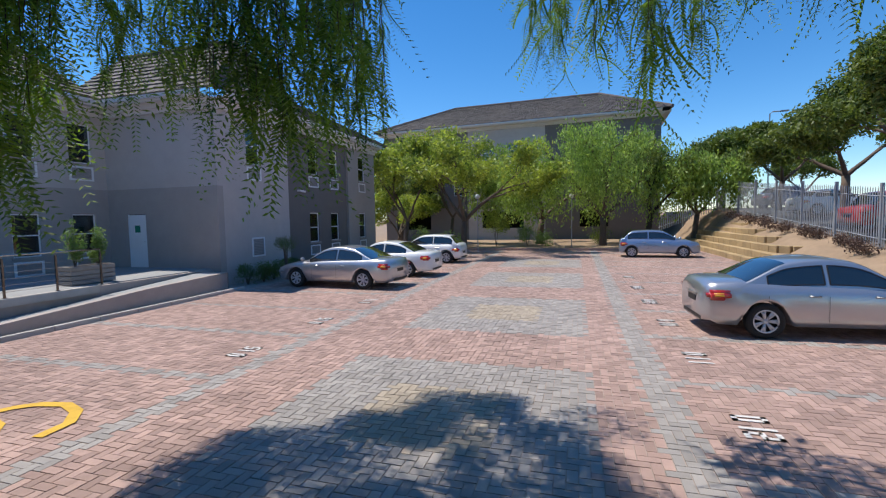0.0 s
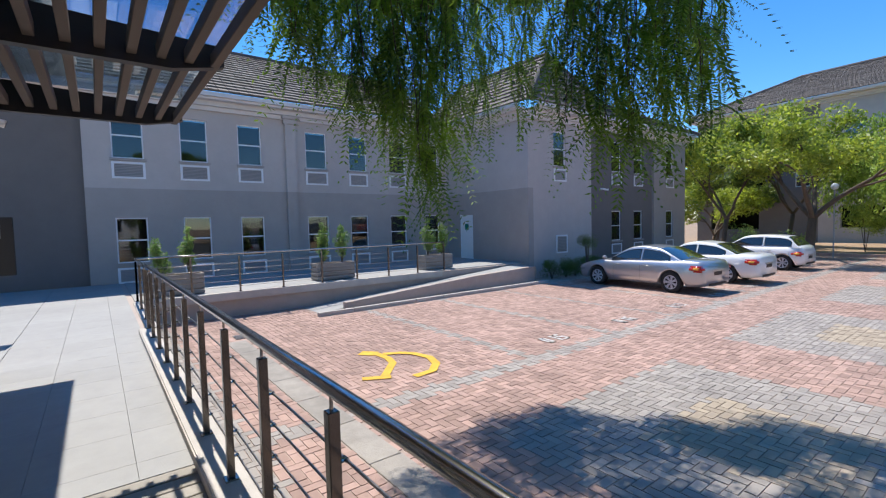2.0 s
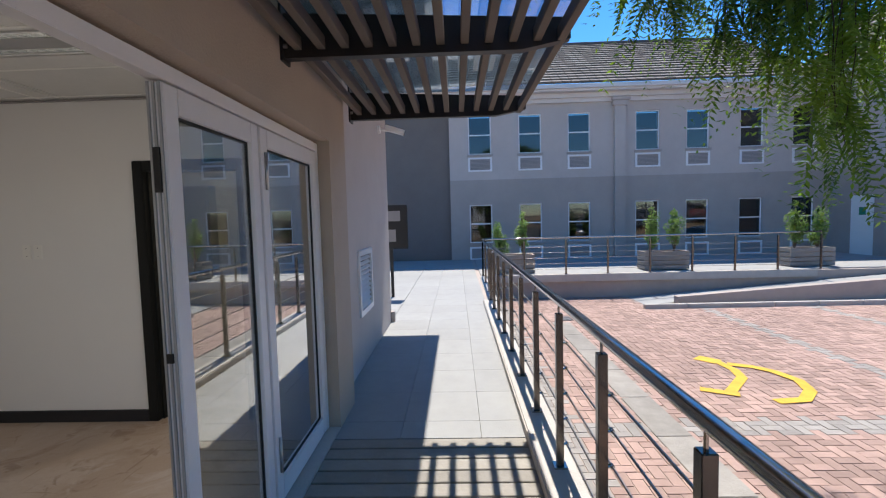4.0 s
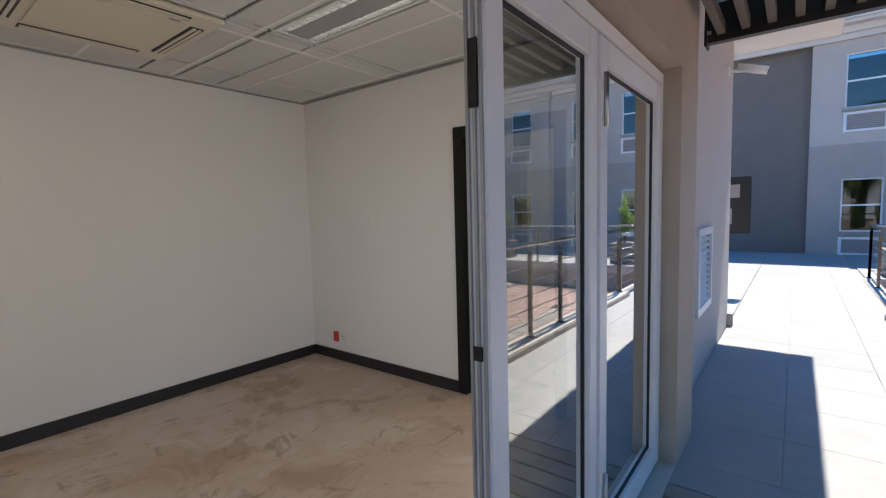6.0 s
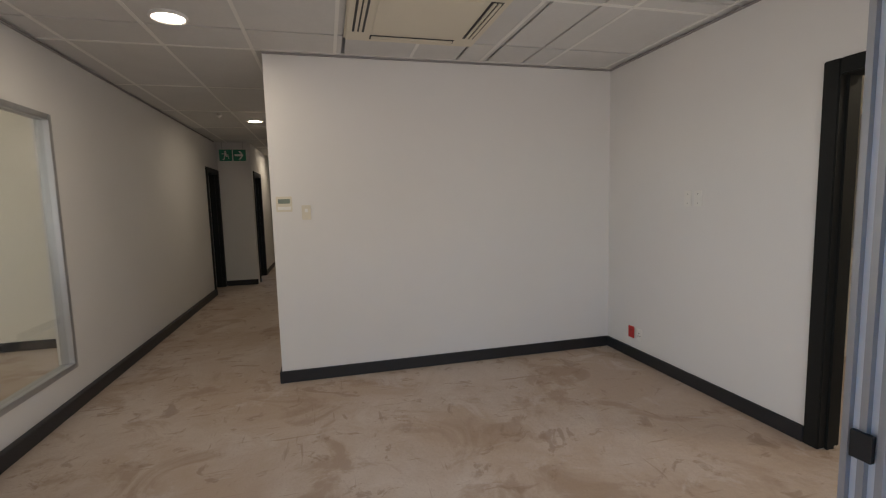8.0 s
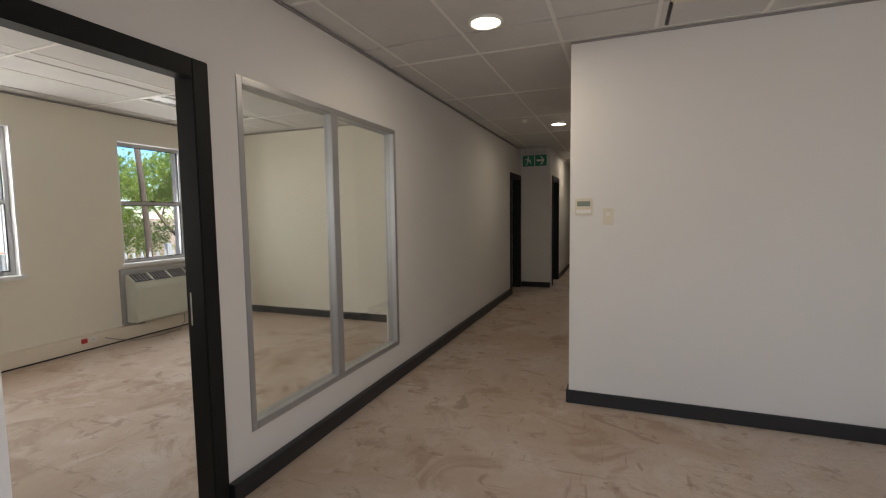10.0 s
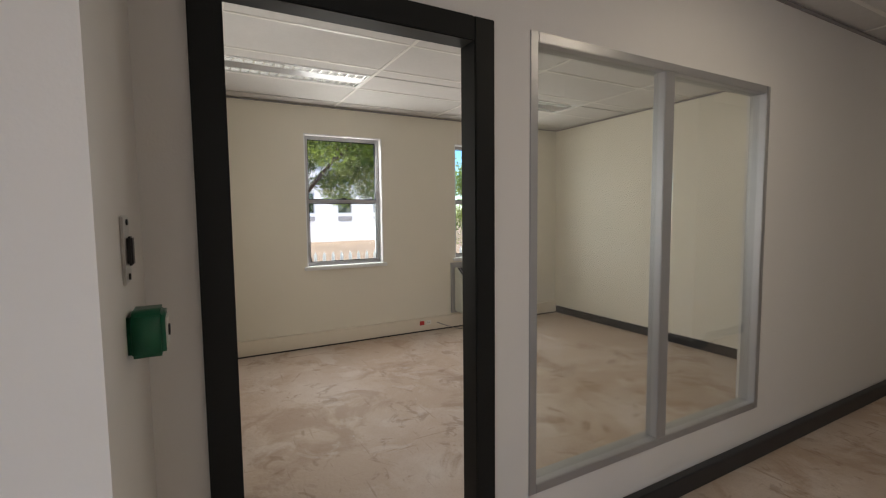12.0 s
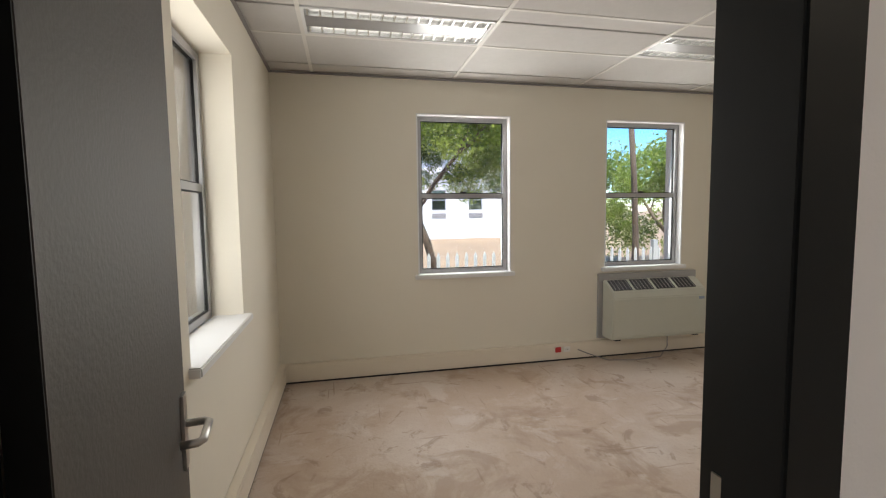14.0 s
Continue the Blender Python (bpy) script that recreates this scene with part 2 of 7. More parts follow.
M = {
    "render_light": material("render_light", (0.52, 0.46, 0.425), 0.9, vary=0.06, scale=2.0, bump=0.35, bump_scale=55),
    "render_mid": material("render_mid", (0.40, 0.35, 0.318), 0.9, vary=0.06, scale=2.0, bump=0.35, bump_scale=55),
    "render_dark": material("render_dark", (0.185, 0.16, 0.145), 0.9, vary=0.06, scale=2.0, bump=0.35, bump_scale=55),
    "render_porch": material("render_porch", (0.46, 0.375, 0.30), 0.9, vary=0.07, scale=2.0, bump=0.35, bump_scale=70),
    "eave_white": material("eave_white", (0.66, 0.62, 0.60), 0.6, vary=0.05, scale=2.5),
    "roof_tile": material("roof_tile", (0.17, 0.145, 0.13), 0.85, vary=0.15, scale=9, bump=0.4, bump_scale=50, per_island=0.25),
    "ridge_tile": material("ridge_tile", (0.12, 0.10, 0.095), 0.85, vary=0.15, scale=9, bump=0.3),
    "brick_red": material("brick_red", (0.43, 0.285, 0.235), 0.85, vary=0.13, scale=5, bump=0.6, bump_scale=120, per_island=0.22),
    "brick_grey": material("brick_grey", (0.35, 0.315, 0.285), 0.85, vary=0.1, scale=5, bump=0.6, bump_scale=120, per_island=0.16),
    "brick_yellow": material("brick_yellow", (0.41, 0.335, 0.25), 0.85, vary=0.1, scale=5, bump=0.6, bump_scale=120, per_island=0.15),
    "joint_sand": material("joint_sand", (0.42, 0.33, 0.28), 0.95, vary=0.15, scale=8),
    "earth": material("earth", (0.36, 0.25, 0.16), 0.95, vary=0.15, scale=3, bump=0.8, bump_scale=20),
    "asphalt": material("asphalt", (0.09, 0.09, 0.09), 0.9, vary=0.1, scale=10),
    "line_yellow": material("line_yellow", (0.72, 0.42, 0.03), 0.7, vary=0.12, scale=40),
    "line_white": material("line_white", (0.72, 0.68, 0.64), 0.7, vary=0.15, scale=40),
    "porch_tile": material("porch_tile", (0.33, 0.327, 0.32), 0.7, vary=0.07, scale=5, bump=0.15, bump_scale=80, per_island=0.05, per_object=0.04),
    "grout": material("grout", (0.22, 0.215, 0.21), 0.9),
    "concrete": material("concrete", (0.52, 0.48, 0.44), 0.9, vary=0.1, scale=4, bump=0.4, bump_scale=60),
    "channel": material("channel", (0.37, 0.335, 0.295), 0.9, vary=0.16, scale=5, bump=0.6, bump_scale=60, per_object=0.08),
    "ac_grey": material("ac_grey", (0.55, 0.56, 0.485), 0.45, vary=0.02),
    "plinth": material("plinth", (0.44, 0.37, 0.33), 0.9, vary=0.08, scale=3, bump=0.4, bump_scale=60),
    "deck": material("deck", (0.33, 0.30, 0.26), 0.75, vary=0.15, scale=12, bump=0.5, bump_scale=60, stretch=(0.3, 0.3, 1), per_object=0.12),
    "steel_rail": material("steel_rail", (0.40, 0.375, 0.35), 0.17, metal=1.0, vary=0.04, scale=8),
    "steel_post": material("steel_post", (0.17, 0.15, 0.135), 0.22, metal=1.0, vary=0.10, scale=14),
    "steel_brushed": material("steel_brushed", (0.55, 0.54, 0.52), 0.32, metal=1.0, vary=0.05, scale=14),
    "cable": material("cable", (0.40, 0.37, 0.34), 0.35, metal=1.0),
    "pergola_beam": material("pergola_beam", (0.018, 0.014, 0.013), 0.5, vary=0.1, scale=8),
    "pergola_slat": material("pergola_slat", (0.145, 0.112, 0.088), 0.7, vary=0.12, scale=8, stretch=(0.15, 1, 1), per_object=0.08),
    "alu_white": material("alu_white", (0.80, 0.78, 0.79), 0.35, vary=0.02, scale=6),
    "alu_grey": material("alu_grey", (0.42, 0.42, 0.43), 0.38, metal=0.5, vary=0.03, scale=6),
    "rubber": material("rubber", (0.015, 0.015, 0.015), 0.6),
    "white_wall": material("white_wall", (0.74, 0.72, 0.70), 0.75, vary=0.02, scale=1.5, bump=0.08, bump_scale=140),
    "cream_wall": material("cream_wall", (0.78, 0.735, 0.63), 0.75, vary=0.02, scale=1.5, bump=0.08, bump_scale=140),
    "white_paint": material("white_paint", (0.80, 0.80, 0.79), 0.4, vary=0.02, scale=4),
    "ceiling_tile": material("ceiling_tile", (0.64, 0.625, 0.605), 0.9, vary=0.03, scale=30, bump=0.4, bump_scale=200, per_island=0.04),
    "screed": bare_screed("screed"),
    "skirting": material("skirting", (0.017, 0.018, 0.022), 0.42, vary=0.08, scale=12),
    "door_black": material("door_black", (0.008, 0.009, 0.009), 0.55, spec=0.3, vary=0.08, scale=12),
    "door_grey": material("door_grey", (0.062, 0.058, 0.052), 0.6, vary=0.05, scale=6, bump=0.15, bump_scale=90),
    "trunking": material("trunking", (0.76, 0.69, 0.58), 0.5, vary=0.02),
    "plastic_cream": material("plastic_cream", (0.68, 0.62, 0.50), 0.45, vary=0.02),
    "plastic_white": material("plastic_white", (0.78, 0.76, 0.72), 0.4, vary=0.02),
    "plastic_red": material("plastic_red", (0.50, 0.03, 0.03), 0.4, vary=0.03),
    "plastic_green": material("plastic_green", (0.01, 0.12, 0.06), 0.35, vary=0.05),
    "sign_green": material("sign_green", (0.01, 0.20, 0.12), 0.4, vary=0.02),
    "black": material("black", (0.012, 0.012, 0.013), 0.5),
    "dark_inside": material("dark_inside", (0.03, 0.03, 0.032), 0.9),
    "louvre": material("louvre", (0.75, 0.75, 0.74), 0.18, metal=0.9, vary=0.02),
    "grille_grey": material("grille_grey", (0.30, 0.28, 0.28), 0.7, vary=0.05),
    "planter": material("planter", (0.31, 0.28, 0.25), 0.9, vary=0.1, scale=6, bump=0.4),
    "bark": material("bark", (0.16, 0.115, 0.085), 0.95, vary=0.2, scale=9, bump=1.0, bump_scale=25, stretch=(1, 1, 0.3)),
    "bark_dark": material("bark_dark", (0.07, 0.055, 0.045), 0.95, vary=0.2, scale=9, bump=1.0, bump_scale=25, stretch=(1, 1, 0.3)),
    "twig": material("twig", (0.10, 0.055, 0.04), 0.9),
    "sandstone": material("sandstone", (0.47, 0.33, 0.17), 0.9, vary=0.15, scale=3, bump=0.8, bump_scale=25, per_object=0.1),
    "fence_steel": material("fence_steel", (0.36, 0.37, 0.39), 0.6, metal=0.3, vary=0.05),
    "car_silver": material("car_silver", (0.50, 0.50, 0.52), 0.3, metal=0.75, vary=0.02, coat=1.0),
    "car_blue": material("car_blue", (0.30, 0.37, 0.50), 0.3, metal=0.7, vary=0.02, coat=1.0),
    "car_white": material("car_white", (0.78, 0.78, 0.77), 0.3, vary=0.02, coat=1.0),
    "car_red": material("car_red", (0.45, 0.02, 0.015), 0.3, vary=0.02, coat=1.0),
    "car_grey": material("car_grey", (0.20, 0.22, 0.26), 0.3, metal=0.6, coat=1.0),
    "rim_silver": material("rim_silver", (0.62, 0.62, 0.63), 0.35, metal=0.5, vary=0.02),
    "car_glass": material("car_glass", (0.015, 0.02, 0.022), 0.03, spec=0.9, coat=1.0),
    "lamp_red": material("lamp_red", (0.45, 0.015, 0.01), 0.12, coat=1.0),
    "lamp_clear": material("lamp_clear", (0.7, 0.7, 0.7), 0.08, metal=0.4, coat=1.0),
    "tyre": material("tyre", (0.018, 0.018, 0.018), 0.8),
    "pane": glass("pane", (0.5, 0.54, 0.55), boost=1.9),
    "pane_day": glass("pane_day", (0.9, 0.92, 0.92)),
    "pane_door": glass("pane_door", (0.86, 0.9, 0.88), boost=3.2),
    "pane_inner": glass("pane_inner", (0.96, 0.97, 0.95), haze=0.015, boost=1.0),
    "pane_roof": glass("pane_roof", (0.55, 0.72, 0.85), haze=0.12),
    "lcd": material("lcd", (0.20, 0.24, 0.19), 0.25),
    # weak emission added to switched-off tubes for the sparkle in the louvres
    "unlit_tube_glow": glow("unlit_tube_glow", (1.0, 0.96, 0.88), 0.5),
    "fence_pale": material("fence_pale", (0.55, 0.57, 0.57), 0.5, vary=0.05, scale=4),
    "downlight": glow("downlight", (1.0, 0.86, 0.66), 9.0),
    "pepper_leaf": leafy("pepper_leaf", (0.03, 0.068, 0.014), (0.21, 0.32, 0.046), through_light=0.4, patches=1.6),
    "green_leaf": leafy("green_leaf", (0.07, 0.12, 0.022), (0.38, 0.42, 0.08), through_light=0.4),
    "garden_leaf": leafy("garden_leaf", (0.08, 0.125, 0.03), (0.34, 0.40, 0.10), through_light=0.5),
    "willow_leaf": leafy("willow_leaf", (0.09, 0.15, 0.035), (0.36, 0.46, 0.11), through_light=0.4),
    "dark_leaf": leafy("dark_leaf", (0.035, 0.065, 0.014), (0.17, 0.21, 0.042), through_light=0.3),
    "shrub_leaf": leafy("shrub_leaf", (0.09, 0.16, 0.04), (0.24, 0.32, 0.10)),
}


# ---- shaping ----
def link(name, bm, mat, smooth=False):
    me = bpy.data.meshes.new(name)
    bm.to_mesh(me)
    bm.free()
    for m in (mat if isinstance(mat, (list, tuple)) else [mat]):
        me.materials.append(m)
    if smooth:
        me.shade_smooth()
    return new(name, me)


def part(name, bm, mat, parent, label="", smooth=False):
    ob = link(name, bm, mat, smooth)
    ob.parent = parent
    return tagged(ob, label)


def base(name, at, label="", category="", group="", rz=0.0, kind=""):
    """The Empty at a thing's base that holds its parts."""
    ob = new(name)
    ob.empty_display_size = 0.1
    ob.matrix_world = pose(*at, rz=rz)
    return tagged(ob, label, category, group, kind)


def box(bm, x0, x1, y0, y1, z0, z1, mi=0):
    vs = [bm.verts.new((x, y, z)) for z in (z0, z1) for y in (y0, y1) for x in (x0, x1)]
    for q in ((0, 2, 3, 1), (4, 5, 7, 6), (0, 1, 5, 4), (2, 6, 7, 3), (1, 3, 7, 5), (0, 4, 6, 2)):
        bm.faces.new([vs[i] for i in q]).material_index = mi
    return vs


def boxed(*dims, bevel=0.0, seg=2):
    bm = bmesh.new()
    box(bm, *dims)
    if bevel:
        bmesh.ops.bevel(bm, geom=bm.edges[:], offset=bevel, segments=seg, affect="EDGES")
    return bm


def tube(bm, points, radius, sides=8, cap=True):
    """A round bar through the points; radius may be one number or one per point."""
    pts = [Vector(p) for p in points]
    rs = radius if isinstance(radius, (list, tuple)) else [radius] * len(pts)
    rings = []
    up = Vector((0, 0, 1))
    for i, p in enumerate(pts):
        d = (pts[min(i + 1, len(pts) - 1)] - pts[max(i - 1, 0)]).normalized()
        a = d.cross(up if abs(d.z) < 0.95 else Vector((1, 0, 0))).normalized()
        c = d.cross(a)
        rings.append([bm.verts.new(p + (a * math.cos(2 * math.pi * k / sides) + c * math.sin(2 * math.pi * k / sides)) * rs[i]) for k in range(sides)])
    for r, s in zip(rings, rings[1:]):
        for k in range(sides):
            bm.faces.new((r[k], r[(k + 1) % sides], s[(k + 1) % sides], s[k]))
    if cap:
        bm.faces.new(rings[0][::-1])
        bm.faces.new(rings[-1])


def cells(lo, hi, cuts):
    marks = sorted({lo, hi, *[c for c in cuts if lo < c < hi]})
    return list(zip(marks, marks[1:]))


def wall(name, axis, fixed, along, height, openings=(), mat="white_wall", label="", kind="structure", bands=(), parent=None):
    """An upright wall. axis 'x': it runs along x and fixed is (y0, y1). openings: (a0, a1, z0, z1).
    bands: (z, material) for what lies above z."""
    bm = bmesh.new()
    zs = [o for op in openings for o in op[2:]] + [b[0] for b in bands]
    mats = [M[mat]] + [M[b[1]] for b in bands]
    for a0, a1 in cells(*along, [o for op in openings for o in op[:2]]):
        run = None
        for z0, z1 in cells(*height, zs):
            am, zm = (a0 + a1) / 2, (z0 + z1) / 2
            mi = sum(zm > b[0] for b in bands)
            if any(o[0] < am < o[1] and o[2] < zm < o[3] for o in openings):
                if run:
                    emit(bm, axis, fixed, a0, a1, run)
                run = None
            elif run and run[2] == mi:
                run[1] = z1
            else:
                if run:
                    emit(bm, axis, fixed, a0, a1, run)
                run = [z0, z1, mi]
        if run:
            emit(bm, axis, fixed, a0, a1, run)
    ob = link(name, bm, mats)
    ob.parent = parent
    return tagged(ob, label, kind=kind if parent is None else "")


def emit(bm, axis, fixed, a0, a1, run):
    if axis == "x":
        box(bm, a0, a1, *fixed, run[0], run[1], run[2])
    else:
        box(bm, *fixed, a0, a1, run[0], run[1], run[2])


def smoothstep(a):
    a = max(0.0, min(1.0, a))
    return a * a * (3 - 2 * a)

# ---- ground ----
LOT = -0.65      # level of the paved yard
CEIL = 2.62


def land(x, y):
    """Height of the land: flat yard, a bank up to a higher parking ground on the east side."""
    up = smoothstep((x - 7.0) / 2.6) * smoothstep((y - 8.0) / 4.0)
    top = max(0.15, min(2.0, 0.35 + (y - 19) * 0.087))
    far = smoothstep((x - 3.9) / 1.2) * smoothstep((2.0 - y) / 2.0)
    return LOT - 0.06 + (top - LOT) * up + 0.36 * far


bm = bmesh.new()
xs = [-900, -300, -120, -60, -40, -30] + [x * 0.8 for x in range(-32, 46)] + [42, 60, 120, 300, 900]
ys = [-900, -300, -100, -40, -25, -18] + [y * 0.8 for y in range(-18, 75)] + [66, 80, 120, 300, 900]
grid = [[bm.verts.new((x, y, land(x, y) + (0.05 * noise.noise((x * 0.7, y * 0.7, 0)) if land(x, y) > LOT + 0.1 else 0))) for x in xs] for y in ys]
for j in range(len(ys) - 1):
    for i in range(len(xs) - 1):
        bm.faces.new((grid[j][i], grid[j][i + 1], grid[j + 1][i + 1], grid[j + 1][i]))
tagged(link("ground", bm, M["earth"], True), "bare sandy earth with dry patches beyond the paving", kind="structure")

pavement = base("pavement", (0, 0, LOT), "red clay brick paving with grey brick bands and bays", kind="structure")
part("bedding", boxed(-14.6, 8.2, -0.12, 38.0, -0.055, -0.008), M["joint_sand"], pavement, "sandy joints between the bricks")


# ---- our building: shell ----
wall("wall_north", "x", (-2.13, -1.93), (-4.78, -2.42), (-0.7, 3.32), [(-4.30, -2.42, -0.02, 2.20)], "render_porch", "tan rendered porch wall round the glazed doors")
wall("wall_north_east", "x", (-2.30, -1.93), (0.12, 4.0), (-0.7, 3.32), [(1.38, 2.28, 0.86, 2.30)], "render_porch", "tan rendered porch wall east of the doors")
wall("wall_over_doors", "x", (-2.13, -1.93), (-2.42, -0.62), (2.20, 3.32), [], "render_porch", "tan rendered wall over the doorway")
wall("wall_vent", "x", (-2.30, -2.06), (-7.96, -4.78), (-0.7, 3.32), [(-6.37, -5.72, 0.60, 1.22)], "render_light", "pale rendered wall beside the tiled walkway")
wall("wall_vent_end", "y", (-7.96, -7.7), (-14.0, -2.30), (-0.7, 3.32), [], "render_light", "pale rendered end wall")
wall("wall_west", "y", (-4.60, -4.475), (-9.0, -2.30), (0.0, 3.0), [(-3.48, -2.72, -0.01, 2.04)], "white_wall", "plain white lobby wall with a dark-framed doorway")
wall("wall_thermostat", "x", (-5.60, -5.46), (-4.475, -1.45), (0.0, 3.0), [], "white_wall", "plain white lobby wall with thermostat and switch")
wall("wall_corridor_west", "y", (-1.75, -1.63), (-7.1, -5.60), (0.0, 3.0), [], "white_wall", "white corridor wall")
wall("wall_corridor_pier", "y", (-1.62, -1.36), (-7.4, -7.16), (0.0, 3.0), [], "white_wall", "white pier in the corridor")
wall("wall_corridor_west", "y", (-1.75, -1.49), (-16.0, -7.4), (0.0, 3.0), [], "white_wall", "white corridor wall")
wall("wall_partition", "y", (0.0, 0.12), (-10.70, -2.56), (0.0, 3.0), [(-3.63, -2.715, -0.01, 2.08), (-5.541, -3.826, 0.283, 2.129), (-10.66, -9.88, -0.01, 2.04)],
     "white_wall", "white corridor partition with doorway and glazed opening")
wall("wall_corridor_end", "x", (-10.82, -10.70), (-0.565, 0.6), (0.0, 3.0), [], "white_wall", "short white wall where the corridor narrows")
wall("wall_corridor_side", "y", (-0.565, -0.445), (-16.0, -10.82), (0.0, 3.0), [(-11.8, -10.95, -0.01, 2.04)], "white_wall", "white wall past the corridor bend")
wall("wall_corridor_far", "x", (-16.2, -16.0), (-2.0, 0.2), (0.0, 3.0), [], "white_wall", "white wall at the end of the corridor")
wall("wall_return", "x", (-2.56, -1.93), (-0.62, 0.12), (0.0, 3.0), [], "white_wall", "white wall with release button beside the entrance")
wall("wall_office_north", "x", (-2.53, -2.30), (0.12, 3.59), (0.0, 3.0), [(1.38, 2.28, 0.86, 2.30)], "cream_wall", "cream office wall with a deep window")
wall("wall_office_east", "y", (3.59, 3.76), (-7.40, -2.30), (0.0, 3.0), [(-4.616, -3.736, 0.86, 2.315), (-6.465, -5.585, 0.86, 2.315)], "cream_wall", "cream office wall with two windows")
wall("wall_office_south", "x", (-7.40, -7.272), (0.12, 3.59), (0.0, 3.0), [], "cream_wall", "cream office end wall")
wall("wall_outer_east", "y", (3.76, 3.86), (-16.4, -1.93), (-0.7, 3.32), [(-4.616, -3.736, 0.86, 2.315), (-6.465, -5.585, 0.86, 2.315)], "render_light", "pale rendered outside wall")
wall("wall_store", "y", (-6.3, -6.2), (-5.6, -2.30), (0.0, 3.0), [], "cream_wall", "cream wall of the small electrical room")
wall("wall_store_south", "x", (-5.0, -4.9), (-6.2, -4.6), (0.0, 3.0), [], "cream_wall", "cream wall of the small electrical room")
tagged(link("floor", boxed(-7.9, 3.9, -16.2, -2.13, -0.25, 0.0), M["screed"]), "bare pinkish screed floor with scuffs and dust", kind="structure")
tagged(link("slab", boxed(-7.9, 3.95, -16.3, -2.15, 3.0, 3.15), M["concrete"]), "concrete slab over the ground floor", kind="structure")
tagged(link("roof_cover", boxed(-8.45, 4.4, -16.5, -1.1, 3.32, 3.46), M["eave_white"]), "overhanging eave of the near building", kind="structure")

# ceiling tiles in their grid
bm = bmesh.new()
GX = [-0.79 + 0.6 * k for k in range(-14, 10)]
GY = [-5.43 + 1.2 * k for k in range(-10, 4)]


def tile_field(bm, x0, x1, y0, y1, gx, gy, skip=()):
    for a, b in cells(x0, x1, gx):
        for c, d in cells(y0, y1, gy):
            if any(s[0] < (a + b) / 2 < s[1] and s[2] < (c + d) / 2 < s[3] for s in skip):
                continue
            sag = random.uniform(0, 0.003)
            box(bm, a + 0.012, b - 0.012, c + 0.012, d - 0.012, CEIL - 0.004 + sag, CEIL + 0.01 + sag)


AC = (-2.98, -2.05, -5.03, -4.09)
T1, T2 = (2.36, 2.78, -4.07, -2.87), (2.36, 2.78, -6.48, -5.28)
TL = (-3.57, -3.24, -4.03, -2.87)
tile_field(bm, -7.5, -0.002, -16.0, -2.13, GX + [AC[0], AC[1], TL[0], TL[1]], GY + [AC[2], AC[3], TL[2], TL[3]], [AC, TL])
tile_field(bm, 0.12, 3.59, -7.272, -2.53, [2.78 - 0.6 * k for k in range(6)] + [3.38, 2.36], [-2.87, -4.07, -5.28, -6.48], [T1, T2])
box(bm, -7.5, TL[0], -16.0, -2.13, CEIL + 0.012, CEIL + 0.02)
box(bm, AC[1], 2.2, -16.0, -2.13, CEIL + 0.14, CEIL + 0.15)
box(bm, -7.5, 3.54, -16.0, -2.13, CEIL + 0.20, CEIL + 0.21)
tagged(link("ceiling", bm, M["ceiling_tile"]), "suspended ceiling of off-white mineral tiles in a T-grid", kind="structure")
bm = bmesh.new()
for g in GX:
    if -7.5 < g < 0:
        box(bm, g - 0.012, g + 0.012, -16.0, -2.13, CEIL - 0.006, CEIL + 0.002)
for g in GY:
    if -16 < g < -2.2:
        box(bm, -7.5, -0.002, g - 0.012, g + 0.012, CEIL - 0.0075, CEIL + 0.001)
for k in range(6):
    g = 2.78 - 0.6 * k
    if g > 0.15:
        box(bm, g - 0.012, g + 0.012, -7.272, -2.53, CEIL - 0.006, CEIL + 0.002)
for g in (-2.87, -4.07, -5.28, -6.48):
    box(bm, 0.12, 3.59, g - 0.012, g + 0.012, CEIL - 0.0075, CEIL + 0.001)
tagged(link("ceiling_grid", bm, M["plastic_white"]), "white metal T-bars between the ceiling tiles", kind="structure")
bm = bmesh.new()
for x0, x1, y0, y1 in ((-0.022, -0.001, -10.5, -2.9), (-4.475, -4.45, -5.46, -2.4), (-4.45, -1.45, -5.46, -5.438), (3.565, 3.59, -7.272, -2.53), (0.12, 3.56, -2.552, -2.53), (0.12, 3.56, -7.272, -7.25)):
    box(bm, x0, x1, y0, y1, CEIL - 0.022, CEIL - 0.012)
tagged(link("trim_ceiling", bm, M["grille_grey"]), "grey shadow-line trim round the ceiling", kind="structure")

# skirtings
for name, dims in (("baseboard", (-4.457, -1.432, -5.46, -5.442)), ("baseboard", (-4.475, -4.457, -5.46, -3.56)), ("baseboard", (-1.45, -1.432, -5.60, -5.46)),
                   ("baseboard", (-0.045, 0.0, -9.815, -3.655)), ("baseboard", (-1.36, -1.34, -7.4, -7.16)), ("baseboard", (-1.62, -1.36, -7.16, -7.142)),
                   ("baseboard", (-0.565, -0.02, -10.70, -10.682)), ("baseboard", (-0.583, -0.565, -16.0, -11.87)), ("baseboard", (-1.49, -1.472, -16.0, -7.4)),
                   ("baseboard", (0.12, 3.59, -7.272, -7.254))):
    tagged(link(name, boxed(*dims, 0.0, 0.098, bevel=0.004), M["skirting"]), "black painted wooden skirting board", kind="structure")


